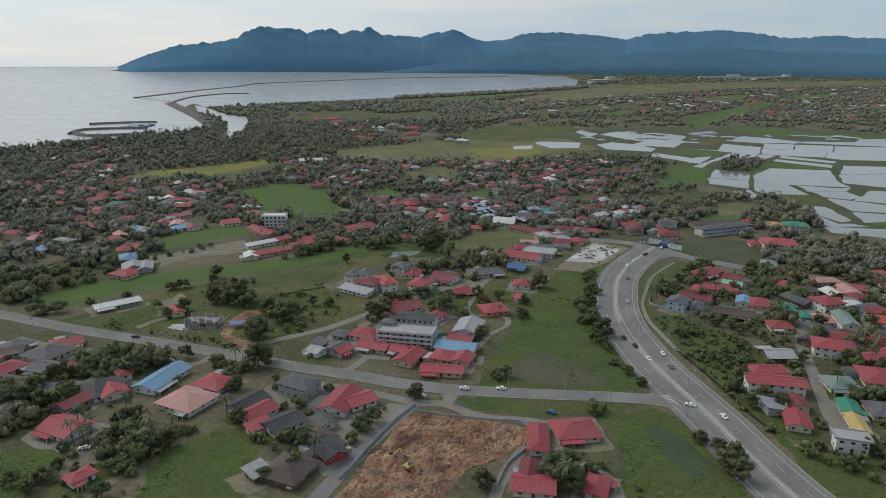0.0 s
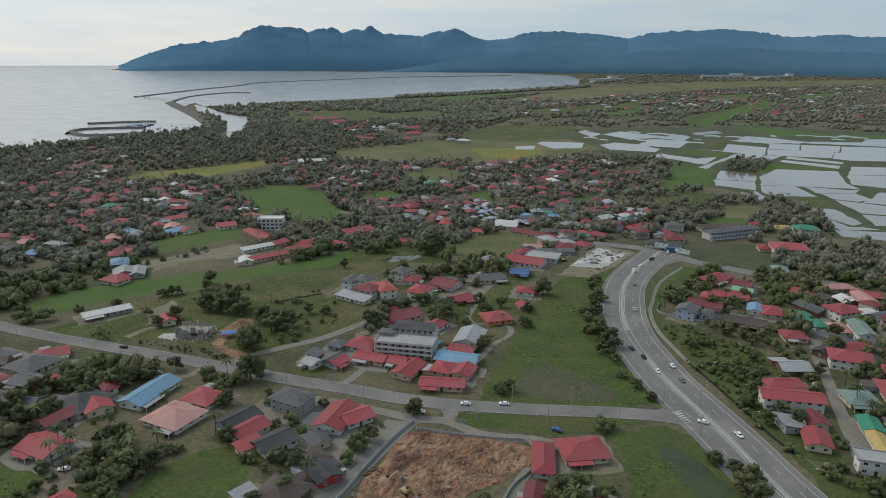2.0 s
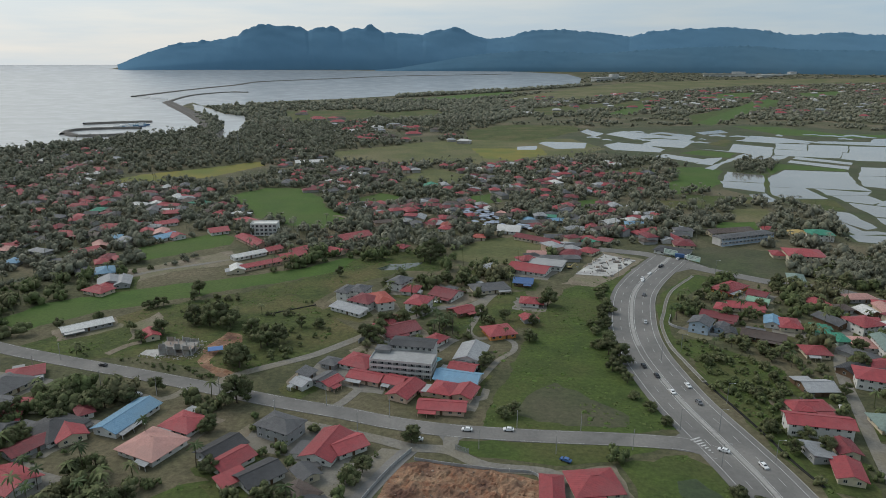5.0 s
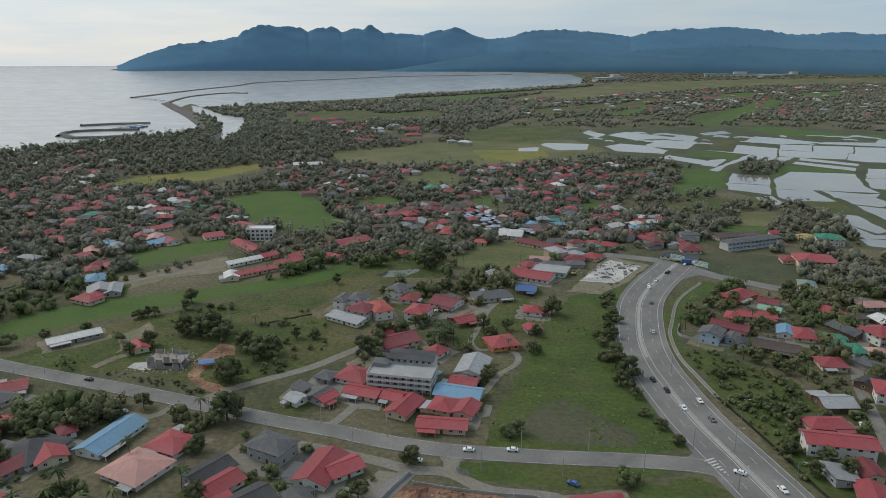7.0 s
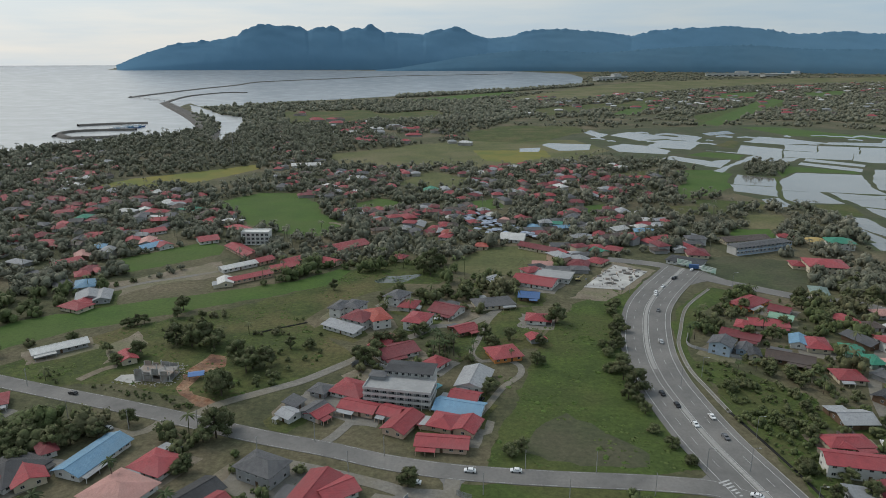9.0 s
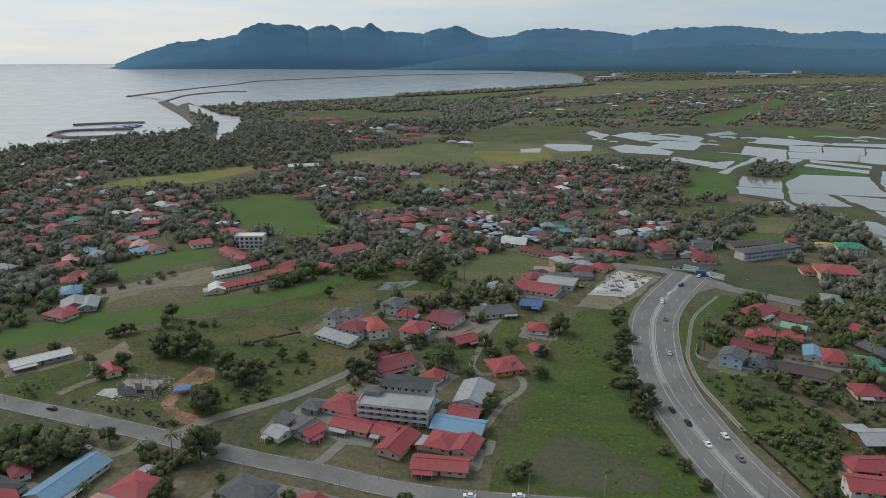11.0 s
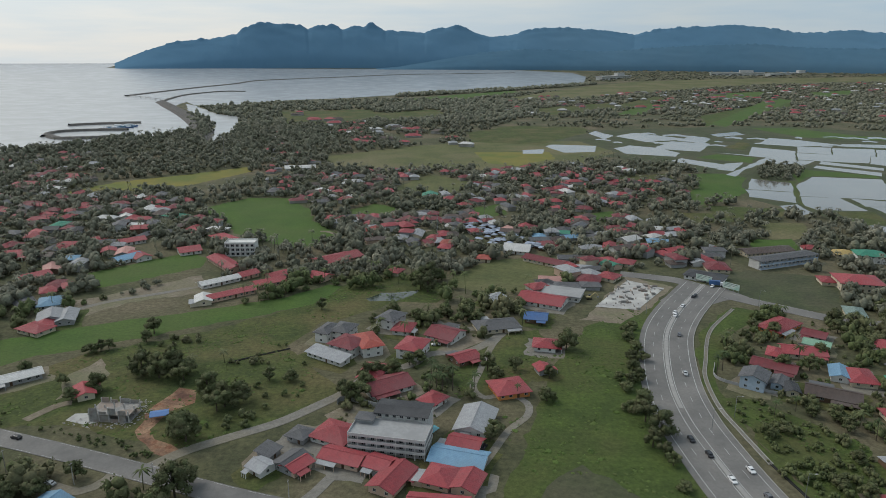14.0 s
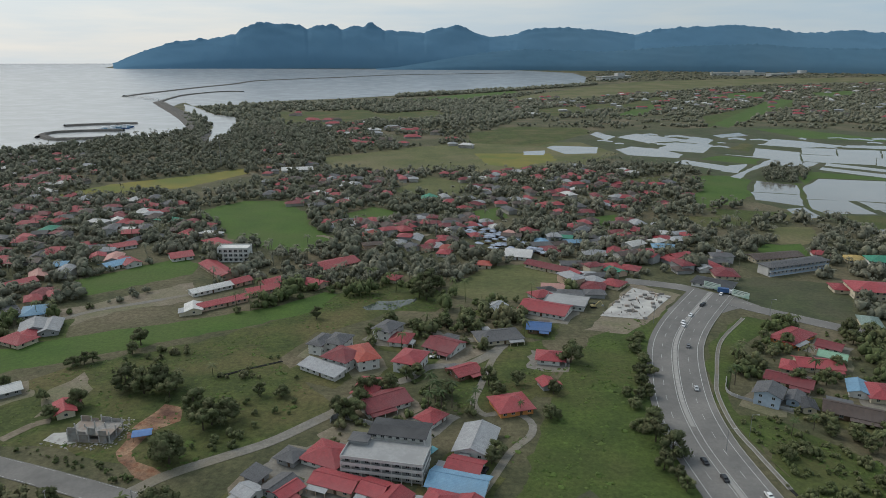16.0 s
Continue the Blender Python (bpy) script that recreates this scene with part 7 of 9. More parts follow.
put_house(-200.7, 291.7, -21, 16.7, 17.6, "grey", "cream", 1, "hip", detail=2)
yard(-200.7, 291.7, -21, 24.7, 27.6, 33)
put_house(-198.9, 303.3, 31, 14.0, 10.6, "red", "white", 1, "hip", detail=2)
put_house(-199.4, 259.0, 76, 10.3, 14.8, "brown", "wood", 1, "hip", detail=2)
yard(-199.4, 259.0, 76, 18.3, 24.8, 35)
put_house(-191.0, 274.5, -12, 13.5, 10.6, "grey", "wood", 1, "gable", detail=2)
yard(-191.0, 274.5, -12, 21.5, 20.6, 36)
put_house(-151.2, 255.0, 43, 9.7, 13.4, "red", "cream", 1, "gable", detail=2)
put_house(-154.3, 271.3, 42, 5.2, 9.2, "maroon", "white", 1, "hip", detail=2)
put_house(-222.4, 299.8, -24, 10.2, 12.0, "grey", "cream", 1, "hip", detail=2)
yard(-222.4, 299.8, -24, 18.2, 22.0, 39)
put_house(-209.8, 272.2, -19, 10.5, 14.8, "red", "cream", 1, "hip", detail=2)
yard(-209.8, 272.2, -19, 18.5, 24.8, 40)
put_house(-225.4, 415.9, -22, 15.3, 10.6, "red", "cream", 1, "hip", detail=2)
put_house(-226.6, 432.1, 28, 13.4, 14.8, "zinc", "grey", 1, "gable", detail=2)
yard(-226.6, 432.1, 28, 21.4, 24.8, 42)
put_house(-201.6, 359.4, 41, 23.9, 7.8, "white", "grey", 1, "gable", detail=2)
yard(-201.6, 359.4, 41, 31.9, 17.8, 43)
put_house(-162.5, 350.0, 34, 6.5, 10.6, "red", "cream", 1, "gable", detail=2)
put_house(-66.7, 390.2, -32, 21.7, 6.4, "zinc", "white", 1, "shed", detail=2)
yard(-66.7, 390.2, -32, 29.7, 16.4, 45)
put_house(-72.1, 415.6, -19, 6.8, 13.4, "grey", "white", 2, "hip", detail=2)
yard(-72.1, 415.6, -19, 14.8, 23.4, 46)
put_house(-64.1, 417.1, -18, 9.4, 12.0, "grey", "white", 2, "hip", detail=2)
put_house(-58.6, 399.4, -28, 13.4, 13.4, "maroon", "white", 2, "hip", detail=2)
put_house(-49.6, 401.9, 27, 9.9, 17.6, "orange", "white", 2, "hip", detail=2)
yard(-49.6, 401.9, 27, 17.9, 27.6, 49)
put_house(-26.9, 398.3, -18, 11.3, 14.8, "red", "white", 2, "hip", detail=2)
yard(-26.9, 398.3, -18, 19.3, 24.8, 50)
put_house(-43.0, 374.0, -10, 9.4, 14.8, "red", "white", 1, "hip", detail=2)
put_house(-34.0, 426.3, -12, 9.1, 12.0, "red", "white", 1, "hip", detail=2)
yard(-34.0, 426.3, -12, 17.1, 22.0, 52)
put_house(-41.6, 434.5, -27, 10.0, 13.4, "grey", "white", 2, "hip", detail=2)
yard(-41.6, 434.5, -27, 18.0, 23.4, 53)
put_house(-11.8, 419.0, -30, 15.1, 14.8, "maroon", "white", 1, "gable", detail=2)
put_house(-35.4, 361.8, 35, 19.2, 13.4, "maroon", "white", 1, "gable", detail=2)
yard(-35.4, 361.8, 35, 27.2, 23.4, 55)
put_house(-14.6, 349.9, -35, 7.8, 9.2, "red", "white", 1, "hip", detail=2)
yard(-14.6, 349.9, -35, 15.8, 19.2, 56)
put_house(-2.0, 391.4, 35, 11.5, 9.2, "red", "wood", 1, "gable", detail=2)
put_house(17.5, 362.1, 19, 14.0, 13.4, "red", "orange", 1, "hip", detail=2)
put_house(37.8, 408.5, -8, 10.5, 10.6, "red", "white", 1, "hip", detail=2)
yard(37.8, 408.5, -8, 18.5, 20.6, 59)
put_house(34.1, 381.3, 18, 5.9, 6.4, "red", "grey", 1, "gable", detail=2)
yard(34.1, 381.3, 18, 13.9, 16.4, 60)
put_house(14.5, 432.2, 16, 22.3, 13.4, "grey", "cream", 1, "hip", detail=2)
put_house(43.5, 473.3, -25, 25.9, 17.6, "red", "white", 1, "gable", detail=2)
yard(43.5, 473.3, -25, 33.9, 27.6, 62)
put_house(36.8, 445.0, -10, 11.1, 10.6, "navy", "wood", 1, "gable", detail=2)
yard(36.8, 445.0, -10, 19.1, 20.6, 63)
put_house(56.4, 484.7, -19, 22.3, 16.2, "zinc", "white", 1, "flat", detail=2)
put_house(14.4, 472.3, -31, 8.9, 12.0, "zinc", "white", 1, "gable", detail=2)
yard(14.4, 472.3, -31, 16.9, 22.0, 65)
put_house(44.2, 230.5, 9, 15.6, 13.4, "red", "cream", 1, "hip", detail=2)
yard(44.2, 230.5, 9, 23.6, 23.4, 66)
put_house(29.4, 224.1, -5, 6.6, 19.0, "red", "white", 1, "hip", detail=2)
put_house(25.0, 194.1, -7, 13.1, 9.2, "red", "cream", 1, "gable", detail=2)
put_house(24.1, 202.3, -11, 5.0, 10.6, "maroon", "wood", 1, "gable", detail=2)
yard(24.1, 202.3, -11, 12.7, 20.6, 69)
put_house(46.4, 194.4, -19, 6.3, 10.6, "red", "cream", 1, "hip", detail=2)
yard(46.4, 194.4, -19, 14.3, 20.6, 70)
put_house(137.5, 270.3, -10, 23.2, 9.2, "red", "white", 2, "gable", detail=2)
put_house(142.0, 287.6, 3, 15.7, 7.8, "red", "cream", 1, "hip", detail=2)
yard(142.0, 287.6, 3, 23.7, 17.8, 72)
put_house(154.0, 305.4, 3, 12.7, 10.6, "zinc", "wood", 1, "gable", detail=2)
yard(154.0, 305.4, 3, 20.7, 20.6, 73)
put_house(183.5, 311.4, -21, 17.7, 13.4, "red", "white", 2, "hip", detail=2)
put_house(134.2, 241.4, -16, 8.5, 12.0, "red", "cream", 1, "gable", detail=2)
yard(134.2, 241.4, -16, 16.5, 22.0, 75)
put_house(129.6, 253.0, 3, 8.2, 9.2, "zinc", "grey", 1, "shed", detail=2)
yard(129.6, 253.0, 3, 16.2, 19.2, 76)
put_house(140.8, 256.2, -4, 6.9, 9.2, "maroon", "cream", 1, "gable", detail=2)
put_house(145.8, 224.2, -15, 10.9, 6.4, "white", "white", 2, "flat", detail=2)
put_house(156.9, 240.2, -13, 5.0, 17.6, "yellow", "white", 1, "gable", detail=2)
yard(156.9, 240.2, -13, 12.0, 27.6, 79)
put_house(168.4, 275.1, -4, 12.0, 12.0, "sage", "cream", 1, "hip", detail=2)
yard(168.4, 275.1, -4, 20.0, 22.0, 80)
put_house(189.0, 283.0, -14, 13.5, 17.6, "red", "cream", 1, "hip", detail=2)
put_house(160.5, 252.9, -16, 6.5, 10.6, "green", "cream", 1, "gable", detail=2)
yard(160.5, 252.9, -16, 14.5, 20.6, 82)
put_house(172.7, 251.4, -9, 9.3, 12.0, "grey", "cream", 1, "hip", detail=2)
yard(172.7, 251.4, -9, 17.3, 22.0, 83)
put_house(164.9, 439.2, 39, 22.2, 12.0, "red", "orange", 1, "hip", detail=2)
put_house(177.9, 427.4, -38, 10.3, 9.2, "maroon", "white", 1, "gable", detail=2)
yard(177.9, 427.4, -38, 18.3, 19.2, 85)
put_house(173.2, 415.3, -33, 10.9, 7.8, "mint", "white", 1, "gable", detail=2)
yard(173.2, 415.3, -33, 18.9, 17.8, 86)
put_house(147.7, 403.8, -28, 5.9, 10.6, "red", "cream", 1, "hip", detail=2)
put_house(161.9, 406.1, -10, 18.7, 10.6, "red", "cream", 1, "gable", detail=2)
put_house(125.6, 372.6, -32, 9.9, 10.6, "grey", "blue", 2, "gable", detail=2)
yard(125.6, 372.6, -32, 17.9, 20.6, 89)
put_house(136.5, 372.8, -32, 5.0, 9.2, "grey", "blue", 1, "gable", detail=2)
yard(136.5, 372.8, -32, 12.7, 19.2, 90)
put_house(141.3, 388.7, -33, 18.1, 9.2, "maroon", "cream", 1, "gable", detail=2)
put_house(138.9, 366.5, -14, 5.0, 7.8, "dark", "cream", 1, "gable", detail=2)
yard(138.9, 366.5, -14, 12.2, 17.8, 92)
put_house(154.3, 361.9, -26, 19.8, 10.6, "brown", "wood", 1, "gable", detail=2)
yard(154.3, 361.9, -26, 27.8, 20.6, 93)
put_house(167.7, 382.8, -23, 7.3, 12.0, "blue", "white", 1, "gable", detail=2)
put_house(174.7, 379.6, -11, 10.6, 14.8, "red", "cream", 1, "hip", detail=2)
yard(174.7, 379.6, -11, 18.6, 24.8, 95)
put_house(188.2, 372.7, -15, 7.1, 12.0, "green", "mint", 1, "hip", detail=2)
yard(188.2, 372.7, -15, 15.1, 22.0, 96)
put_house(192.2, 360.6, 3, 6.9, 10.6, "green", "mint", 1, "hip", detail=2)
put_house(171.8, 343.9, -4, 11.0, 10.6, "red", "cream", 1, "hip", detail=2)
put_house(212.9, 376.4, 17, 13.7, 13.4, "red", "white", 2, "hip", detail=2)
yard(212.9, 376.4, 17, 21.7, 23.4, 99)
put_house(208.0, 347.2, -11, 7.7, 20.4, "sage", "white", 2, "gable", detail=2)
yard(208.0, 347.2, -11, 15.7, 30.4, 100)
put_house(200.1, 354.7, -5, 9.6, 13.4, "pink", "white", 1, "hip", detail=2)
put_house(231.9, 354.5, -13, 10.3, 12.0, "orange", "cream", 1, "hip", detail=2)
yard(231.9, 354.5, -13, 18.3, 22.0, 102)
put_house(246.4, 410.8, -25, 16.4, 10.6, "red", "cream", 1, "hip", detail=2)
yard(246.4, 410.8, -25, 24.4, 20.6, 103)
put_house(139.9, 286.8, -8, 5.0, 7.8, "red", "wood", 1, "hip", detail=2)
put_house(153.5, 522.7, -33, 23.4, 14.8, "dark", "white", 1, "hip", detail=1)
put_house(167.3, 544.1, -5, 14.4, 17.6, "maroon", "cream", 1, "hip", detail=1)
gallery_block(218.6, 558.2, 23.5, 52.0, 11.0)
put_house(216.8, 585.7, 17, 39.6, 13.0, "brown", "cream", 1, "gable", detail=1)
put_house(254.4, 594.3, -9, 12.2, 10.6, "red", "white", 1, "hip", detail=1)
put_house(271.6, 582.0, -8, 12.5, 12.0, "yellow", "cream", 1, "hip", detail=1)
put_house(283.4, 570.0, -12, 18.4, 14.8, "green", "white", 2, "hip", detail=1)
put_house(228.1, 518.0, -9, 8.1, 12.0, "red", "cream", 1, "hip", detail=1)
put_house(243.2, 510.2, -10, 24.4, 20.4, "red", "cream", 2, "hip", detail=1)
put_house(215.3, 460.5, -18, 9.1, 14.8, "sage", "cream", 1, "hip", detail=1)
frame_building(-165.0, 563.0, 4, 21.5, 11.0, 3)
put_house(-158.1, 497.0, 44, 24.7, 7.8, "white", "white", 1, "gable", detail=1)
put_house(-142.8, 474.0, 41, 27.8, 7.8, "red", "peach", 1, "gable", detail=1)
put_house(-155.1, 463.4, 22, 8.3, 12.0, "white", "cream", 1, "gable", detail=2)
put_house(-126.0, 496.8, 38, 19.3, 9.2, "red", "peach", 1, "gable", detail=1)
put_house(-144.8, 511.6, 49, 11.8, 9.2, "red", "peach", 1, "gable", detail=1)
put_house(-124.4, 511.1, 48, 13.4, 9.2, "red", "peach", 1, "gable", detail=1)
put_house(-167.6, 535.3, -49, 36.9, 10.6, "red", "peach", 1, "gable", detail=1)
put_house(-205.0, 565.0, 34, 14.3, 13.4, "red", "white", 1, "gable", detail=1)
put_house(-188.4, 597.9, -41, 31.9, 12.0, "red", "cream", 1, "hip", detail=1)
put_house(-234.4, 548.1, -40, 17.4, 10.6, "red", "white", 1, "gable", detail=1)
put_house(-240.4, 543.2, -33, 10.8, 17.6, "blue", "white", 1, "gable", detail=1)
put_house(-259.1, 588.3, 42, 17.7, 10.6, "red", "white", 1, "gable", detail=1)
put_house(-280.0, 499.9, 54, 17.2, 10.6, "red", "cream", 1, "gable", detail=1)
put_house(-247.2, 482.5, 41, 6.0, 10.6, "red", "white", 1, "hip", detail=1)
put_house(-254.3, 473.7, 31, 7.8, 12.0, "red", "cream", 1, "hip", detail=1)
put_house(-224.6, 422.5, 18, 8.5, 12.0, "red", "cream", 1, "hip", detail=2)
put_house(-218.8, 432.9, 22, 8.9, 17.6, "zinc", "grey", 1, "gable", detail=2)
yard(-218.8, 432.9, 22, 16.9, 27.6, 132)
put_house(-93.7, 550.2, 43, 33.6, 16.2, "red", "peach", 1, "gable", detail=1)
put_house(-96.8, 509.4, -31, 13.3, 10.6, "red", "peach", 1, "gable", detail=1)
put_house(-49.2, 522.6, -23, 8.3, 9.2, "red", "cream", 1, "hip", detail=1)
put_house(9.9, 556.3, -10, 9.6, 9.2, "orange", "cream", 1, "hip", detail=1)
put_house(-18.5, 582.7, -13, 8.5, 10.6, "red", "white", 1, "hip", detail=1)
put_house(-28.5, 609.5, -16, 7.9, 10.6, "red", "cream", 1, "hip", detail=1)
put_house(35.4, 581.8, -13, 18.1, 17.6, "white", "white", 1, "gable", detail=1)
put_house(52.9, 551.9, -36, 30.3, 10.6, "maroon", "cream", 1, "gable", detail=1)
put_house(76.6, 511.9, -17, 13.2, 14.8, "maroon", "cream", 1, "hip", detail=1)
put_house(90.4, 519.0, -37, 11.3, 12.0, "red", "cream", 1, "hip", detail=1)
put_house(89.6, 586.4, -6, 15.8, 12.0, "zinc", "cream", 1, "hip", detail=1)
put_house(107.9, 550.8, -25, 11.0, 10.6, "red", "cream", 1, "hip", detail=1)
put_house(144.9, 606.4, -7, 16.1, 10.6, "blue", "cream", 1, "hip", detail=1)
put_house(-302.8, 667.1, 25, 8.9, 10.6, "white", "white", 1, "gable", detail=0)
put_house(-260.6, 672.1, -19, 19.6, 12.0, "green", "cream", 1, "hip", detail=1)
put_house(-461.6, 862.9, 3, 23.3, 20.4, "red", "wood", 1, "gable", detail=0)
put_house(-490.6, 814.8, 19, 21.9, 17.6, "red", "white", 1, "hip", detail=0)
put_house(-278.0, 539.5, 17, 8.2, 10.6, "blue", "white", 1, "hip", detail=1)
put_house(-215.9, 943.4, 16, 36.9, 17.6, "white", "white", 1, "gable", detail=0)
put_house(-41.0, 777.2, 3, 14.7, 14.8, "green", "white", 1, "gable", detail=0)
tree(37.0, 204.3, 10.1, "tree", 1, 2.40)
tree(-108.7, 214.6, 9, "tree", 2, 4.80)
tree(-100.5, 260.0, 6.7, "tree", 3, 0.92)
tree(-95.7, 284.0, 13.4, "tree", 4, 3.32)
tree(-188.8, 244.4, 9, "tree", 5, 5.72)
tree(-177.9, 233.2, 9, "tree", 6, 1.84)
tree(-174.4, 242.6, 9, "tree", 7, 4.24)
tree(-167.6, 245.3, 9, "tree", 8, 0.36)
tree(-149.4, 225.8, 10.1, "palm", 9, 2.76)
tree(-132.8, 226.5, 10.1, "tree", 10, 5.16)
tree(-132.4, 231.7, 11.2, "palm", 11, 1.28)
tree(-127.1, 231.0, 10.1, "tree", 12, 3.68)
tree(-115.3, 211.3, 12.3, "tree", 13, 6.08)
tree(-116.1, 203.3, 9, "tree", 14, 2.20)
tree(-98.4, 261.1, 7.8, "tree", 15, 4.60)
tree(-99.6, 280.8, 9, "tree", 16, 0.72)
tree(-94.3, 290.3, 10.1, "tree", 17, 3.12)
tree(-143.6, 192.6, 5.6, "shrub", 18, 5.52)
tree(-118.5, 184.2, 6.7, "tree", 19, 1.64)
tree(-94.6, 236.9, 10.1, "palm", 20, 4.04)
tree(-88.2, 233.6, 7.8, "tree", 21, 0.16)
tree(-65.4, 220.4, 7.8, "tree", 22, 2.56)
tree(-58.1, 216.8, 7.8, "tree", 23, 4.96)
tree(-55.7, 212.8, 10.1, "palm", 24, 1.08)
tree(-52.3, 206.0, 10.1, "palm", 25, 3.48)
tree(-67.0, 195.9, 5.6, "shrub", 26, 5.88)
tree(-58.8, 202.2, 7.8, "tree", 27, 2.00)
tree(-38.8, 229.7, 7.8, "tree", 28, 4.40)
tree(-35.3, 236.4, 7.8, "tree", 29, 0.52)
tree(-19.7, 256.4, 9, "tree", 30, 2.92)
tree(15.7, 276.1, 5.6, "shrub", 31, 5.32)
tree(20.2, 278.6, 7.8, "tree", 32, 1.44)
tree(8.0, 195.2, 7.8, "tree", 33, 3.84)
tree(32.5, 199.4, 12.3, "tree", 34, 6.24)
tree(37.8, 193.3, 11.2, "tree", 35, 2.36)
tree(95.7, 208.8, 9, "tree", 36, 4.76)
tree(97.1, 202.2, 10.1, "tree", 37, 0.88)
tree(100.0, 215.1, 7.8, "tree", 38, 3.28)
tree(95.8, 220.4, 6.7, "tree", 39, 5.68)
tree(91.7, 227.2, 5.6, "shrub", 40, 1.80)
tree(-181.0, 261.7, 10.1, "tree", 41, 4.20)
tree(-179.2, 269.6, 10.1, "tree", 42, 0.32)
tree(-170.8, 273.4, 10.1, "tree", 43, 2.72)
tree(-165.1, 277.8, 10.1, "tree", 44, 5.12)
tree(-177.2, 280.3, 9, "tree", 45, 1.24)
tree(-165.6, 283.9, 9, "tree", 46, 3.64)
tree(-152.7, 274.2, 10.1, "tree", 47, 6.04)
tree(-148.9, 277.4, 9, "tree", 48, 2.16)
tree(-139.7, 280.8, 9, "tree", 49, 4.56)
tree(-159.8, 262.7, 9, "tree", 50, 0.68)
tree(-183.9, 252.1, 10.1, "tree", 51, 3.08)
tree(-183.8, 244.1, 10.1, "tree", 52, 5.48)
tree(-187.8, 241.1, 10.1, "tree", 53, 1.60)
tree(-133.4, 291.7, 7.8, "tree", 54, 4.00)
tree(193.1, 434.6, 9, "tree", 55, 0.12)
tree(233.0, 465.2, 10.1, "tree", 56, 2.52)
tree(246.5, 477.2, 10.1, "tree", 57, 4.92)
tree(241.3, 449.6, 10.1, "tree", 58, 1.04)
tree(279.2, 493.7, 10.1, "tree", 59, 3.44)
tree(186.3, 329.4, 10.1, "tree", 60, 5.84)
tree(192.5, 345.2, 9, "tree", 61, 1.96)
tree(164.3, 300.9, 7.8, "tree", 62, 4.36)
tree(216.0, 330.8, 10.1, "tree", 63, 0.48)
tree(222.0, 346.6, 9, "tree", 64, 2.88)
tree(186.3, 301.9, 7.8, "tree", 65, 5.28)
tree(130.8, 265.1, 6.7, "tree", 66, 1.40)
tree(121.8, 254.8, 6.7, "tree", 67, 3.80)
tree(131.8, 293.2, 6.7, "tree", 68, 6.20)
tree(126.0, 299.2, 5.6, "shrub", 69, 2.32)
tree(139.3, 313.0, 6.7, "tree", 70, 4.72)
tree(120.4, 269.9, 5.6, "shrub", 71, 0.84)
tree(150.3, 222.0, 7.8, "tree", 72, 3.24)
tree(138.1, 210.7, 6.7, "tree", 73, 5.64)
tree(133.7, 255.3, 7.8, "tree", 74, 1.76)
tree(194.4, 297.3, 9, "palm", 75, 4.16)
tree(166.1, 273.0, 10.1, "palm", 76, 0.28)
tree(162.9, 257.6, 9, "palm", 77, 2.68)
tree(154.3, 329.4, 7.8, "palm", 78, 5.08)
tree(-152.2, 189.0, 6.7, "tree", 79, 1.20)
tree(-144.2, 185.6, 6.7, "tree", 80, 3.60)
tree(-165.6, 250.4, 9, "tree", 81, 6.00)
tree(-165.5, 233.8, 6.7, "tree", 82, 2.12)
tree(72.3, 294.8, 4.5, "shrub", 83, 4.52)
tree(76.8, 284.7, 4.5, "shrub", 84, 0.64)
tree(80.5, 273.5, 4.5, "shrub", 85, 3.04)
tree(70.7, 347.6, 6.7, "tree", 86, 5.44)
tree(71.5, 371.6, 6.7, "tree", 87, 1.56)
tree(77.4, 396.9, 5.6, "shrub", 88, 3.96)
tree(81.2, 419.3, 5.6, "shrub", 89, 0.08)
tree(-123.8, 214.8, 10.1, "palm", 90, 2.48)
tree(-138.6, 210.3, 9, "palm", 91, 4.88)
tree(-121.0, 254.9, 9, "palm", 92, 1.00)
tree(-142.7, 221.9, 9, "palm", 93, 3.40)
tree(-162.8, 415.9, 10.1, "tree", 94, 5.80)
tree(-161.9, 405.3, 7.8, "tree", 95, 1.92)
tree(-146.8, 369.3, 12.3, "tree", 96, 4.32)
tree(-138.3, 367.1, 13.4, "tree", 97, 0.44)
tree(-133.4, 369.9, 13.4, "tree", 98, 2.84)
tree(-126.4, 365.2, 10.1, "tree", 99, 5.24)
tree(-126.6, 371.3, 10.1, "tree", 100, 1.36)
tree(-110.2, 351.8, 11.2, "tree", 101, 3.76)
tree(-100.2, 343.5, 13.4, "tree", 102, 6.16)
tree(-95.4, 345.9, 12.3, "tree", 103, 2.28)
tree(-101.9, 339.3, 10.1, "tree", 104, 4.68)
tree(-105.3, 316.5, 14.6, "tree", 105, 0.80)
tree(-110.1, 320.5, 10.1, "tree", 106, 3.20)
tree(-179.2, 393.9, 6.7, "tree", 107, 5.60)
tree(-182.7, 390.7, 5.6, "shrub", 108, 1.72)
tree(-176.2, 395.9, 6.7, "tree", 109, 4.12)
tree(-165.4, 344.8, 7.8, "tree", 110, 0.24)
tree(-160.4, 354.0, 9, "tree", 111, 2.64)
tree(-88.3, 367.0, 7.8, "tree", 112, 5.04)
tree(-78.7, 367.5, 6.7, "tree", 113, 1.16)
tree(-198.7, 366.8, 7.8, "tree", 114, 3.56)
tree(-43.8, 359.5, 10.1, "tree", 115, 5.96)
tree(-45.9, 351.3, 10.1, "tree", 116, 2.08)
tree(-49.1, 350.2, 10.1, "tree", 117, 4.48)
tree(-33.9, 374.7, 9, "tree", 118, 0.60)
tree(-27.6, 385.6, 7.8, "tree", 119, 3.00)
tree(-22.8, 389.2, 7.8, "tree", 120, 5.40)
tree(-13.7, 362.8, 11.2, "palm", 121, 1.52)
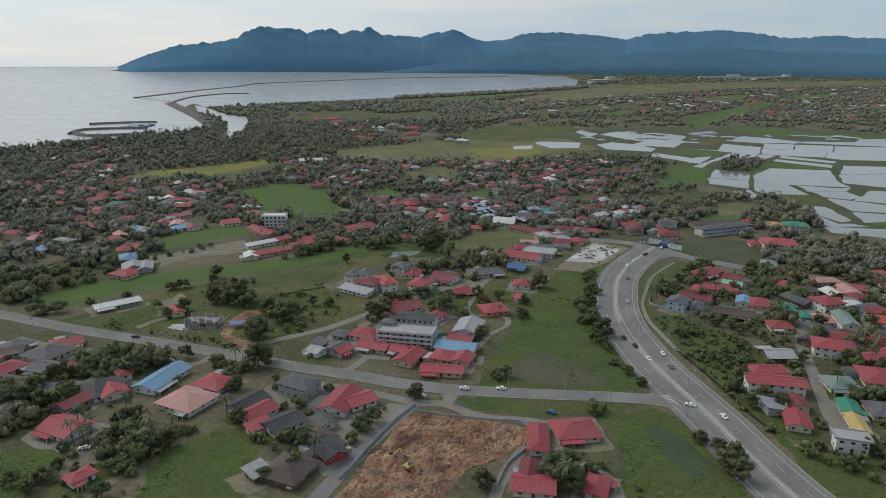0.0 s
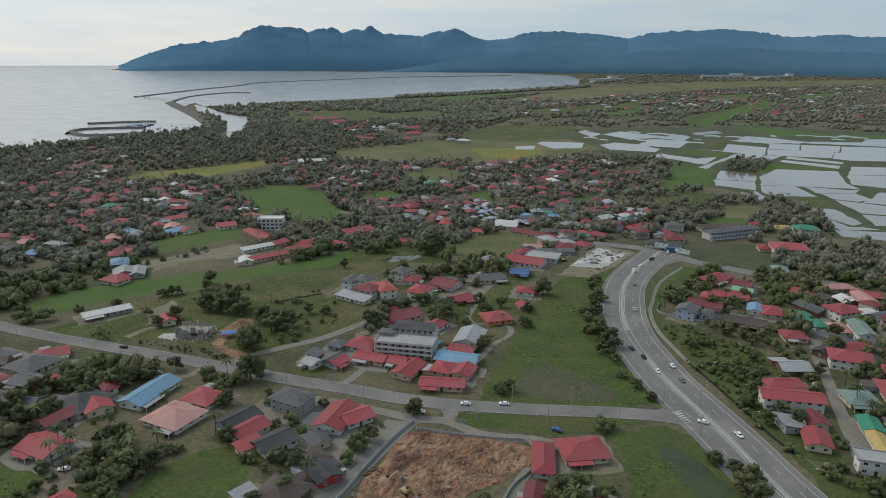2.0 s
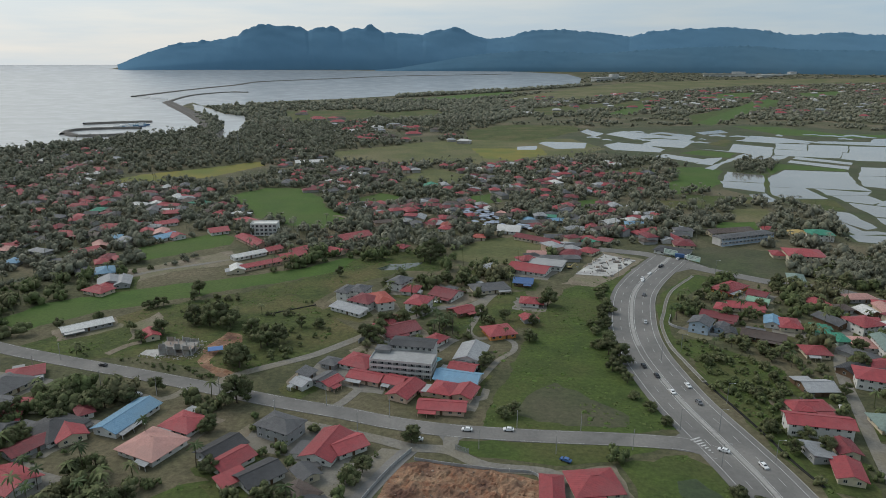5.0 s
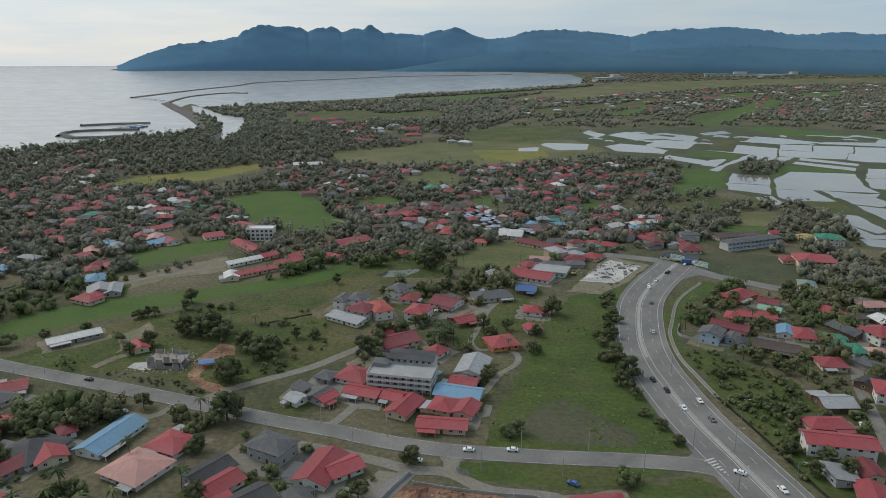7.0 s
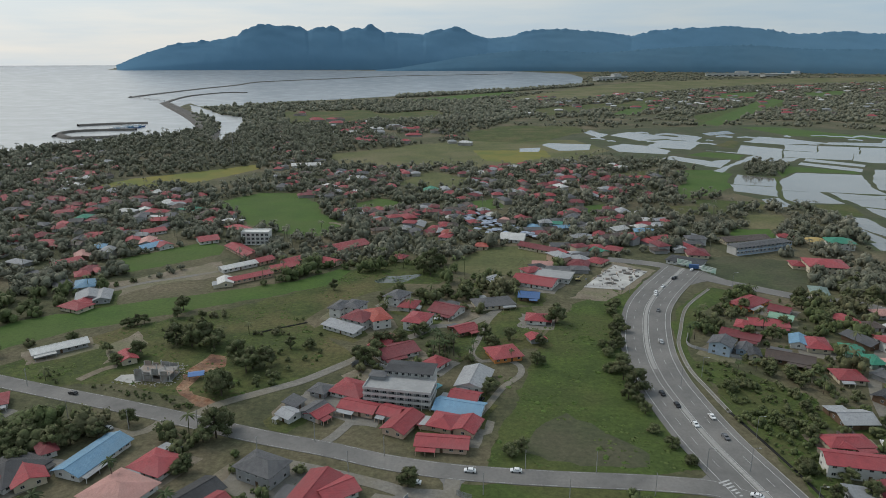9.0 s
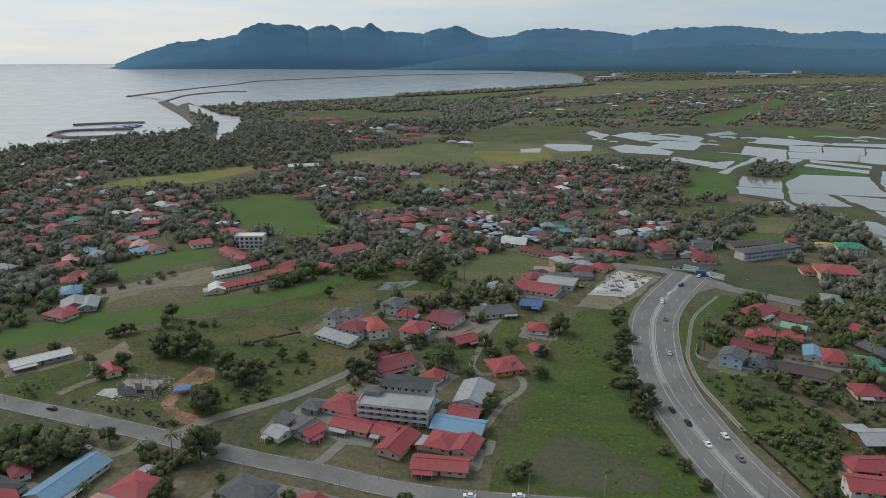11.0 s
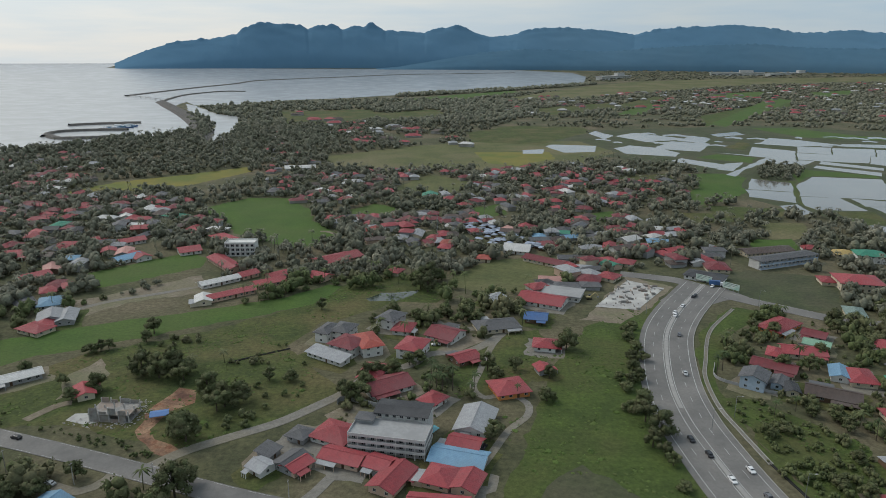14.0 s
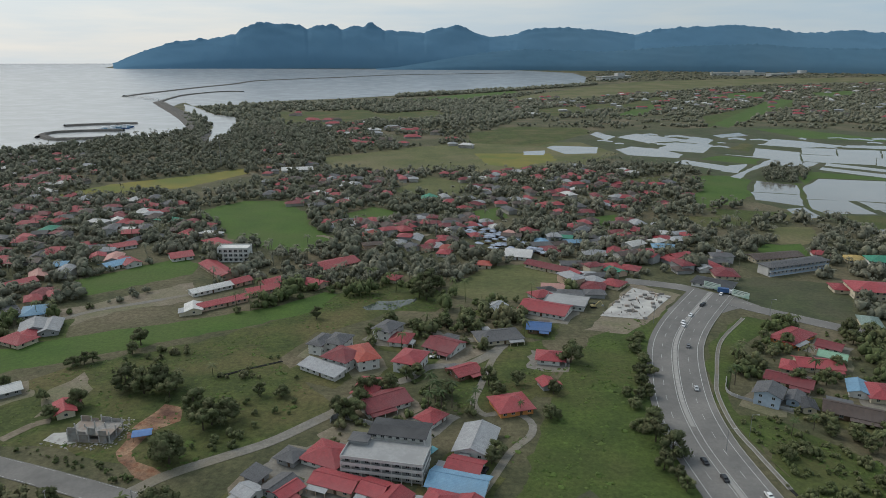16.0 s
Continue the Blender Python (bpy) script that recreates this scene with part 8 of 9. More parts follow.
tree(-16.5, 370.4, 10.1, "palm", 122, 3.92)
tree(-10.7, 356.5, 11.2, "palm", 123, 0.04)
tree(-16.3, 354.9, 10.1, "palm", 124, 2.44)
tree(-6.7, 361.3, 11.2, "palm", 125, 4.84)
tree(-10.5, 370.7, 9, "tree", 126, 0.96)
tree(8.9, 381.9, 10.1, "tree", 127, 3.36)
tree(12.2, 371.8, 7.8, "tree", 128, 5.76)
tree(21.3, 382.5, 7.8, "tree", 129, 1.88)
tree(2.6, 361.7, 9, "palm", 130, 4.28)
tree(48.1, 406.7, 12.3, "tree", 131, 0.40)
tree(36.5, 375.4, 7.8, "tree", 132, 2.80)
tree(33.0, 354.1, 7.8, "tree", 133, 5.20)
tree(8.5, 321.8, 6.7, "tree", 134, 1.32)
tree(10.7, 329.0, 5.6, "shrub", 135, 3.72)
tree(-24.1, 507.9, 15.7, "tree", 136, 6.12)
tree(-25.3, 487.7, 13.4, "tree", 137, 2.24)
tree(-30.0, 492.3, 11.2, "tree", 138, 4.64)
tree(117.1, 387.1, 10.1, "palm", 139, 0.76)
tree(123.8, 398.4, 9, "tree", 140, 3.16)
tree(112.7, 381.6, 9, "palm", 141, 5.56)
tree(150.0, 438.2, 7.8, "tree", 142, 1.68)
tree(141.5, 424.0, 6.7, "tree", 143, 4.08)
tree(158.4, 431.5, 7.8, "tree", 144, 0.20)
tree(144.5, 388.4, 9, "tree", 145, 2.60)
tree(154.7, 394.3, 10.1, "palm", 146, 5.00)
tree(157.5, 389.0, 9, "tree", 147, 1.12)
tree(123.2, 345.7, 6.7, "palm", 148, 3.52)
tree(133.8, 350.3, 6.7, "palm", 149, 5.92)
tree(138.4, 346.4, 6.7, "tree", 150, 2.04)
tree(147.0, 342.9, 7.8, "tree", 151, 4.44)
tree(147.4, 335.4, 7.8, "tree", 152, 0.56)
tree(122.2, 334.2, 5.6, "shrub", 153, 2.96)
tree(114.3, 330.2, 5.6, "shrub", 154, 5.36)
tree(82.8, 408.3, 5.6, "shrub", 155, 1.48)
tree(82.5, 396.5, 5.6, "shrub", 156, 3.88)
tree(76.0, 385.1, 5.6, "shrub", 157, 6.28)
tree(75.9, 374.8, 6.7, "tree", 158, 2.40)
tree(70.4, 339.3, 11.2, "tree", 159, 4.80)
tree(72.4, 351.6, 10.1, "tree", 160, 0.92)
tree(73.6, 328.3, 11.2, "tree", 161, 3.32)
tree(68.7, 321.1, 9, "tree", 162, 5.72)
tree(68.9, 364.8, 5.6, "shrub", 163, 1.84)
tree(71.7, 314.7, 6.7, "tree", 164, 4.24)
tree(81.9, 427.8, 5.6, "shrub", 165, 0.36)
tree(86.4, 435.1, 5.6, "shrub", 166, 2.76)
tree(-83.7, 455.2, 7.8, "tree", 167, 5.16)
tree(-42.6, 449.1, 9, "tree", 168, 1.28)
tree(-17.9, 442.5, 7.8, "tree", 169, 3.68)
tree(-12.1, 446.7, 7.8, "tree", 170, 6.08)
tree(-45.4, 370.0, 9, "tree", 171, 2.20)
tree(-28.1, 343.6, 6.7, "tree", 172, 4.60)
tree(1.5, 355.7, 7.8, "palm", 173, 0.72)
tree(20.8, 356.6, 5.6, "palm", 174, 3.12)
tree(-51.9, 353.2, 9, "tree", 175, 5.52)
tree(-51.5, 437.1, 6.7, "tree", 176, 1.64)
tree(-3.0, 443.3, 9, "tree", 177, 4.04)
tree(-0.1, 455.3, 9, "tree", 178, 0.16)
tree(4.4, 439.8, 7.8, "tree", 179, 2.56)
tree(66.1, 348.0, 5.6, "shrub", 180, 4.96)
tree(67.7, 375.4, 4.5, "shrub", 181, 1.08)
tree(72.9, 309.2, 6.7, "tree", 182, 3.48)
tree(-41.3, 375.3, 7.8, "tree", 183, 5.88)
tree(-28.0, 438.3, 9, "tree", 184, 2.00)
tree(-50.6, 403.1, 6.7, "tree", 185, 4.40)
tree(198.1, 449.3, 10.1, "tree", 186, 0.52)
tree(205.9, 442.3, 10.1, "tree", 187, 2.92)
tree(169.8, 404.7, 7.8, "tree", 188, 5.32)
tree(192.6, 408.8, 9, "tree", 189, 1.44)
put_car(-139.6, 212.1, "white")
put_car(1.3, 265.6, "white")
put_car(17.5, 266.3, "white")
put_car(84.3, 326.1, "black")
put_car(87.8, 316.1, "black")
put_car(90.4, 300.7, "white")
put_car(99.0, 307.0, "white")
put_car(99.0, 291.7, "grey")
put_car(96.4, 255.1, "white")
put_car(107.1, 245.8, "white")
put_car(102.6, 220.3, "silver")
put_car(115.8, 459.1, "white")
put_car(134.4, 486.1, "black")
put_car(-169.8, 315.6, "black")
put_car(152.3, 505.9, "white")
put_car(109.0, 427.1, "grey")
put_car(98.8, 382.0, "silver")
put_car(114.9, 454.5, "white")
put_car(-8.4, 421.4, "white")
put_car(-16.7, 408.5, "white")
put_car(6.0, 316.9, "black")
put_car(-56.9, 192.4, "white")
put_car(-42.2, 214.5, "white")
put_car(-17.4, 258.0, "white")
put_car(156.9, 289.5, "white")
put_car(-140.2, 288.2, "silver")
put_car(123.1, 469.7, "white")
put_car(136.2, 488.2, "black")
put_car(37.0, 246.3, "blue")
lamp_post(84.5, 269.3, 0)
lamp_post(110.8, 292.2, 0)
lamp_post(100.0, 270.0, 0)
lamp_post(112.4, 248.3, 0)
lamp_post(116.2, 210.4, 0)
lamp_post(107.0, 344.3, 0)
lamp_post(94.7, 334.2, 0)
lamp_post(92.1, 245.1, 0)
lamp_post(99.7, 458.3, 0)
lamp_post(167.8, 473.1, 0)
power_pole(-225.9, 319.0, 80)
power_pole(-198.7, 308.4, 80)
power_pole(-160.0, 295.0, 80)
power_pole(-132.1, 288.6, 80)
power_pole(-76.1, 272.0, 80)
power_pole(-41.4, 263.7, 80)
power_pole(5.7, 253.0, 80)
power_pole(34.0, 250.9, 80)
power_pole(63.0, 255.1, 80)
power_pole(-30.0, 274.1, 80)
power_pole(-57.4, 282.7, 80)
power_pole(-105.1, 289.8, 80)
power_pole(-194.2, 322.1, 80)
power_pole(45.7, 267.6, 80)
power_pole(20.8, 267.6, 80)
apartment_block(-43.6, 312.0, -9.2, 29.0)
shell_building(-146.4, 329.9, -19.3)
billboard(145.6, 517.6, -42.7, 10.4)
billboard(157.5, 502.6, -46.5, 10.4)
truck(154.7, 508.7, -15)
excavator(-25.5, 209.7, 20)
excavator(-18.4, 204.0, -40)
excavator(71.2, 480.3, 10)
mast(-23.1, 557.5, 32)
mast(-314.3, 950.6, 40)
drain([(151.3, 467.9), (127.1, 433.7), (112.6, 396.5), (106.7, 378.1), (103.9, 352.5), (105.5, 333.2), (108, 311.5)], "lane", 1.6)
drain([(108, 311.5), (112.4, 290.5), (116.8, 266.6), (119.4, 248.6), (122.9, 234.3)], "drain", 0.8)
hatching([(86, 263.1), (90.5, 265.4), (92.3, 253.5)])
churned_site([(-23, 241.8), (-13, 244.6), (10.1, 240.6), (26, 234.3), (23.5, 221.1), (13.5, 211.3), (3.2, 204.9), (-9.6, 182.9), (-45, 175.8), (-34.9, 204), (-27.2, 224.9)], 3.0)
rubble([(-22.9, 240), (-12.9, 242.7), (24.4, 233.4), (22.4, 221.9), (3.2, 207.3), (-13.7, 188.7), (-38.9, 181.7), (-26.9, 222.9)], 450, 1, "earth")
rubble([(-160.3, 326.9), (-151.4, 333.1), (-142.2, 342.6), (-133.4, 348), (-127.6, 337.1), (-131.6, 324.1), (-146.8, 323.5)], 260, 2, "concrete")
slab_work([(72.7, 467.2), (96.5, 507.8), (101.9, 516.5), (121.5, 501.9), (96, 463.3)])
market([(-8, 656), (3.7, 672.1), (21.9, 644.6), (53.6, 596.7), (64.4, 582.6), (28, 585), (7.7, 602)], 70, 5)
far_terminal(1765, 5387, -10.7, 369)
far_terminal(757, 4227, 47.8, 329)
far_terminal(2112, 5176, 36.1, 689)
marina([(-715.8, 1395.9), (-663.6, 1425.1)])
tarp_shed(-122.4, 332.5, 20)
screen_fence([(-3.1, 252.2), (1.9, 249.5)])
yard_wall([(-19.3, 250.5), (-26.3, 237.6), (-32.8, 221.4), (-38.2, 205.6), (-41.7, 196.9)], 1.5)
yard_wall([(-54.2, 347.4), (-51.5, 351), (-37.1, 345.2)], 2.2)
yard_wall([(115.3, 392.4), (112.2, 377.5), (131.7, 365), (135.9, 364.3)], 1.4)
yard_wall([(-17.7, 244.8), (-3.6, 241.8), (12.4, 239.3), (25.8, 236.9), (25.6, 221.2), (17.4, 209), (12.8, 196)], 1.2)
tufts([(-223.7, 334.4), (-201.8, 367.7), (-185.3, 390.6), (-140.9, 418.3), (-86.5, 468), (-63.9, 487.7), (-42.8, 479.2), (-52.7, 455.9), (-79.4, 435.7), (-90.6, 401.2), (-65.7, 374.2), (-51.9, 353.2), (-103, 311.2), (-160.1, 325.5), (-190.5, 320.4)], 2500, 1)
tufts([(6.6, 268), (17.5, 307.3), (27.6, 343), (44.5, 400.6), (65.6, 440.6), (99.2, 472.4), (90.9, 431.8), (78, 376.7), (75.7, 325.7), (81.7, 289.1), (84.5, 269.3), (45.3, 264.9)], 1750, 2)
tufts([(106.3, 359.6), (119.2, 360.2), (149.8, 325.5), (128.7, 266.1), (123.2, 221.6), (155.5, 217.4), (134.1, 180.6), (118.4, 179.9), (123.2, 221.6), (116.3, 283)], 1500, 3)
tufts([(56.6, 245.8), (81.2, 252.1), (90.5, 242.8), (99.2, 210.4), (95.1, 187.3), (84.6, 178.5), (49.1, 177.1), (59.9, 218.9)], 1250, 4)
tufts([(-108, 167.9), (-109.5, 211.6), (-96.2, 227.2), (-83.2, 228.6), (-75.1, 213), (-69.9, 169.5)], 750, 5)
tufts([(-14.4, 376.6), (14.2, 425.9), (37.5, 434.1), (45.6, 407.8), (31.5, 373.7), (13.5, 303.4), (4.2, 303), (0.3, 349.1)], 1000, 6)
tufts([(-86.9, 469.7), (-76.6, 502.1), (-50.8, 519.7), (-29.4, 523), (-10.3, 490.4), (-19.3, 469.6), (-44.8, 468.3), (-58.9, 455.6)], 750, 7)
tufts([(-176.9, 201.4), (-154.9, 218.1), (-144.3, 206.4), (-144.6, 189.3), (-149.6, 168.8)], 400, 8)
drain([(-112.6, 383.7), (-103.4, 391), (-87.9, 401.3)], "drain", 1.0)
rubble([(-12.5, 215.7), (-3.1, 216.2), (-2.7, 198.6), (-8.1, 188.9), (-14.4, 185.6), (-15.4, 198.1)], 420, 6, "concrete")
rubble([(-33.9, 218.6), (-24.6, 221), (-24.5, 201), (-32.5, 187.9), (-39.4, 184.6)], 200, 7, "earth")
village([(33.9, 500.5), (65.8, 562.1), (102.7, 553.7), (104.4, 527.6), (65.4, 484.7), (53.2, 466.2)], 16, 13)
village([(126.7, 608.3), (173.7, 610.7), (195.1, 568.8), (174, 542.7), (121.2, 552.2)], 12, 14)
village([(-339.1, 446.8), (-563.5, 731.8), (-503.3, 807.5), (-353.5, 816.3), (-266, 723.3), (-196.8, 661.2), (-200.2, 573), (-213.7, 522.8), (-231.6, 469.8), (-232.6, 439.8)], 150, 1)
village([(-574.9, 819.6), (-660.9, 1037.5), (-552.6, 1061.4), (-422.1, 863.6), (-448.6, 780)], 40, 2)
village([(-131.1, 668.8), (-66.7, 699.7), (-16.3, 702.5), (33.1, 683.9), (98.3, 639.8), (112.7, 564.6), (69.4, 590.1), (7.6, 594.3), (-81.1, 597.2)], 75, 3)
village([(-86.7, 883.7), (126.2, 1024.9), (255.1, 886), (211.3, 745.3), (157.2, 696.9), (64.6, 707), (-6.5, 725.9)], 120, 4)
village([(-371.6, 1371), (-205.4, 1004), (-115.2, 814.5), (-154.4, 684), (-244.1, 839.2)], 40, 5)
far_village([(43, 2234.4), (381.8, 2720.7), (2500.4, 4257.8), (1121.1, 1713.7), (775, 1729.1), (611.2, 2019.1), (103.1, 1697.8)], 200, 7)
village([(82, 686.6), (180.2, 691.9), (169.4, 610.5), (116.6, 564.8), (94.2, 591.4)], 26, 8)
village([(190, 413.4), (285.6, 441.7), (225.7, 305), (194.4, 297.3), (172.2, 330.2)], 24, 9)
village([(-236.9, 283.7), (-212.7, 298), (-180.6, 286.3), (-159.2, 243.3), (-181.3, 233.1), (-206.4, 223.3)], 14, 10)
far_village([(-461.3, 1823), (-243.8, 1586.4), (5.1, 1355.1), (-4.5, 1113.5), (-204.5, 1193.7)], 40, 11)
village([(-237.9, 955.3), (-177.5, 878.2), (-81.1, 965), (-45.5, 850.9), (-100.8, 758.1), (-144.7, 730.2)], 40, 12)
woods([(-235, 300), (-130, 284), (-60, 265), (-25, 245), (-52, 175), (-110, 168), (-180, 195)], 6.0, 1.6, 4.6, 51, 0.52)
woods([(125, 225), (160, 215), (200, 290), (260, 420), (200, 455), (150, 440), (118, 370), (150, 330)], 6.0, 1.6, 4.8, 52, 0.55)
woods([(-75, 292), (-20, 275), (12, 300), (20, 350), (10, 440), (-60, 440), (-75, 390), (-50, 350)], 6.0, 1.4, 4.0, 53, 0.46)
woods([(-300, 365), (-240, 440), (-170, 500), (-60, 520), (40, 560), (110, 530), (120, 640), (0, 720), (-200, 700), (-420, 760), (-600, 740)], 8.0, 2.0, 5.0, 54, 0.32)
woods([(26, 243), (80, 180), (20, 172), (12, 200)], 6.0, 1.5, 4.5, 55, 0.5)
woods([(-267.2, 2613.0), (85.2, 3030.0), (368.0, 3385.7), (630.2, 3828.6), (621.7, 3598.3), (348.5, 3202.8), (79.9, 2835.6), (-252.3, 2465.9)], 8.0, 8.0, 15.0, 56, 0.85, True)
woods([(-169.4, 323.6), (-160.1, 325.2), (-143.0, 319.9), (-128.1, 315.8), (-112.6, 306.5), (-110.6, 301.4), (-137.1, 311.7), (-156.6, 318.2)], 3.2, 0.9, 2.2, 61, 0.9)
woods([(-198.1, 322.5), (-190.6, 336.7), (-178.1, 327.0), (-178.3, 323.3), (-186.3, 325.4)], 4.0, 1.0, 2.4, 62, 0.6)
woods([(-185.3, 283.8), (-175.0, 288.0), (-161.7, 294.3), (-143.7, 291.1), (-149.4, 278.0), (-153.9, 272.6), (-165.6, 268.8), (-177.0, 271.7)], 5.0, 3.5, 7.0, 63, 0.75)
woods([(132.0, 362.7), (170.6, 351.8), (159.6, 333.9), (146.5, 338.2), (138.3, 350.6)], 4.6, 2.2, 5.0, 64, 0.85)
woods([(156.7, 455.5), (180.8, 475.4), (164.5, 426.1), (146.9, 419.5)], 4.6, 3.5, 7.0, 65, 0.85)
woods([(129.3, 424.7), (136.9, 402.6), (129.4, 392.0), (119.1, 391.6)], 4.6, 4.0, 8.0, 66, 0.8)
woods([(100.4, 311.5), (117.2, 318.6), (130.3, 310.6), (144.6, 303.1), (143.0, 300.0), (105.8, 298.6)], 4.6, 1.5, 3.6, 67, 0.7)
woods([(187.7, 419.2), (213.4, 416.4), (239.1, 441.2), (254.6, 450.3), (280.1, 494.6), (222.5, 462.6), (202.5, 448.3)], 5.5, 4.0, 8.5, 68, 0.85)
woods([(-120.3, 288.2), (-109.7, 296.3), (-100.7, 278.1), (-101.7, 266.4), (-112.3, 274.2)], 4.6, 3.0, 7.0, 69, 0.8)
woods([(-119, 516.2), (-100.5, 531), (-76.9, 524), (-80.7, 505.1), (-106.5, 495.5)], 6.2, 4.6, 9.2, 41, 0.9)
woods([(-143.2, 454.8), (-116.8, 483.1), (-103, 495.6), (-97.3, 486), (-115.8, 468.3), (-137.2, 446.9)], 6.2, 3.4, 8.0, 42, 0.85)
woods([(-8.9, 439.2), (6.1, 463.9), (34.7, 469.6), (51.6, 453.8), (31.7, 433.8), (8.9, 447.7)], 6.2, 3.4, 8.0, 43, 0.6)
woods([(-258.6, 360.3), (-227.6, 371.5), (-213.3, 357.7), (-240.9, 342.9)], 6.2, 3.4, 6.9, 44, 0.6)
woods([(29, 1436.8), (255.6, 1799.9), (553.1, 1927.1), (592.3, 1679.9), (1015.7, 1548), (907.3, 1377.4), (563.9, 1459.2), (383.2, 1443.6), (192.5, 1339), (55.2, 1214.2)], 11.2, 4.6, 9.2, 31, 0.42)
woods([(-269.8, 359.4), (-641.5, 754.4), (-525.2, 839.6), (-361.1, 832.2), (-287.2, 774.8), (-195.2, 958), (-95.4, 964.1), (126.2, 1024.9), (308.6, 989.1), (257.3, 728.9), (356.1, 691.4), (317.3, 575.2), (267.3, 535.9), (140.3, 553.2), (104.4, 527.6), (68.2, 525.7), (56.4, 466.4), (37.5, 465.5), (-3, 439.5), (-25, 510), (-63.9, 487.7), (-108.1, 476), (-125.2, 457.4), (-169.1, 513.6), (-207.3, 590.6), (-231.6, 469.8), (-215.3, 421.8)], 7.8, 4.6, 10.3, 1, 0.71)
woods([(-195.2, 958), (-267.1, 911.3), (-453, 826.8), (-503.2, 607.5), (-838.7, 964.1), (-691.2, 1081.8), (-622.3, 1186), (-527.1, 1359.8), (-385.6, 1419.9), (-212.2, 1432.6), (-100.3, 1172.1), (-185.2, 1057.1)], 10.0, 5.8, 11.5, 2, 0.84)
woods([(-758.9, 1963.7), (-643.2, 2127.6), (-243.3, 2351.5), (63.6, 2325.5), (360.8, 2424.6), (71.9, 1615.8), (-223.4, 1451.6), (-246.7, 1110.1), (-420.5, 1176.6), (-524.2, 1259.7), (-593.8, 1122), (-615.9, 1272), (-539.9, 1298.7)], 12.5, 5.8, 12.6, 3, 0.78)
woods([(-237, 2289.8), (493.4, 3164.1), (966.9, 3410.4), (2903.1, 4517.2), (1024.5, 1561.7), (648.1, 1685.1), (479.8, 1822.2), (101.2, 1665.1), (5, 1303.2), (-150.9, 1341.9), (-253.6, 1487.4)], 11.2, 5.8, 11.5, 4, 0.74)
woods([(570.7, 4099.5), (1263.1, 6785.9), (2920.6, 7779.9), (5693.2, 8906.9), (3610.7, 5630.5), (1785.8, 4736.5), (891.1, 4066.3)], 17.0, 6.0, 12.0, 5, 0.92)
woods([(-205.6, 1042.6), (-26.9, 1280.9), (255.4, 1323.8), (394.3, 1100.3), (321.7, 909.6), (272.1, 780.6), (218.7, 953.5), (-50.6, 934.9), (-206.5, 924.1)], 10.0, 4.6, 9.2, 6, 0.5)
woods([(106.3, 359.6), (122.4, 360.4), (149.8, 325.5), (128.7, 266.1), (123.2, 221.6), (125, 225.5), (116, 258), (112.7, 299.8)], 4.6, 1.2, 3.6, 7, 0.66)
woods([(123.2, 221.6), (139, 220), (166.9, 212.6), (146.9, 181.1), (118.4, 179.9)], 5.2, 2.0, 5.2, 8, 0.62)
woods([(93, 241.6), (102.9, 216.3), (99.1, 190.4), (90, 178.8), (91.8, 193.1), (90.5, 230)], 5.6, 2.3, 5.2, 9, 0.7)
woods([(-274.3, 282), (-200.9, 279.2), (-136, 298.2), (-130.8, 288.6), (-128, 259.8), (-152.7, 258.7), (-156.8, 243.4), (-184.4, 230.7), (-211, 207.2)], 7.5, 5.8, 10.3, 10, 0.8)
woods([(-159.6, 231.8), (-123.3, 237.9), (-107.5, 227.6), (-103.3, 211.8), (-110.5, 195.6), (-126.8, 200), (-142.7, 210.1)], 7.5, 5.8, 10.3, 11, 0.8)
woods([(98.6, 469.5), (116.5, 480.6), (89.7, 425.7), (78, 376.7), (76.6, 325.7), (83, 289.1), (85.4, 268.3), (82, 269.2), (75, 307.9), (72.5, 358), (79.3, 407.8)], 6.2, 1.7, 4.0, 12, 0.66)
woods([(-214, 323), (-201.8, 367.7), (-185.3, 390.6), (-139.6, 415), (-93, 442.7), (-90.6, 401.2), (-65.7, 374.2), (-51.9, 353.2), (-103, 311.2), (-160.1, 325.5)], 6.9, 1.7, 5.2, 13, 0.42)
woods([(210.7, 464), (360.4, 517), (225.7, 305), (191, 291.1), (168.8, 322.7), (185.5, 402.2)], 6.9, 4.6, 9.2, 14, 0.7)
woods([(279.3, 547.5), (360.4, 517), (290.8, 407.4), (241.6, 427.4), (216.8, 464.3), (231.7, 510.2)], 10.0, 4.6, 10.3, 15, 0.7)
woods([(58.6, 256.9), (81.4, 253), (56.6, 245.8), (47.8, 248.7)], 6.2, 2.3, 5.8, 16, 0.6)
woods([(-25.6, 231.2), (-106.4, 255.6), (-118.6, 255), (-79.1, 237.6), (-54.1, 217.8), (-54.1, 199.7), (-62.4, 186.6), (-41.6, 248.5)], 7.5, 4.6, 9.2, 17, 0.6)
woods([(-117.9, 313.2), (-163.7, 331.2), (-202.1, 335.4), (-190.5, 320.4), (-157.8, 321.9), (-112, 305.3)], 6.2, 2.3, 4.6, 18, 0.5)
woods([(26.3, 217.4), (47.3, 218.3), (43.8, 176.8), (24.4, 176)], 7.5, 4.6, 9.2, 19, 0.6)
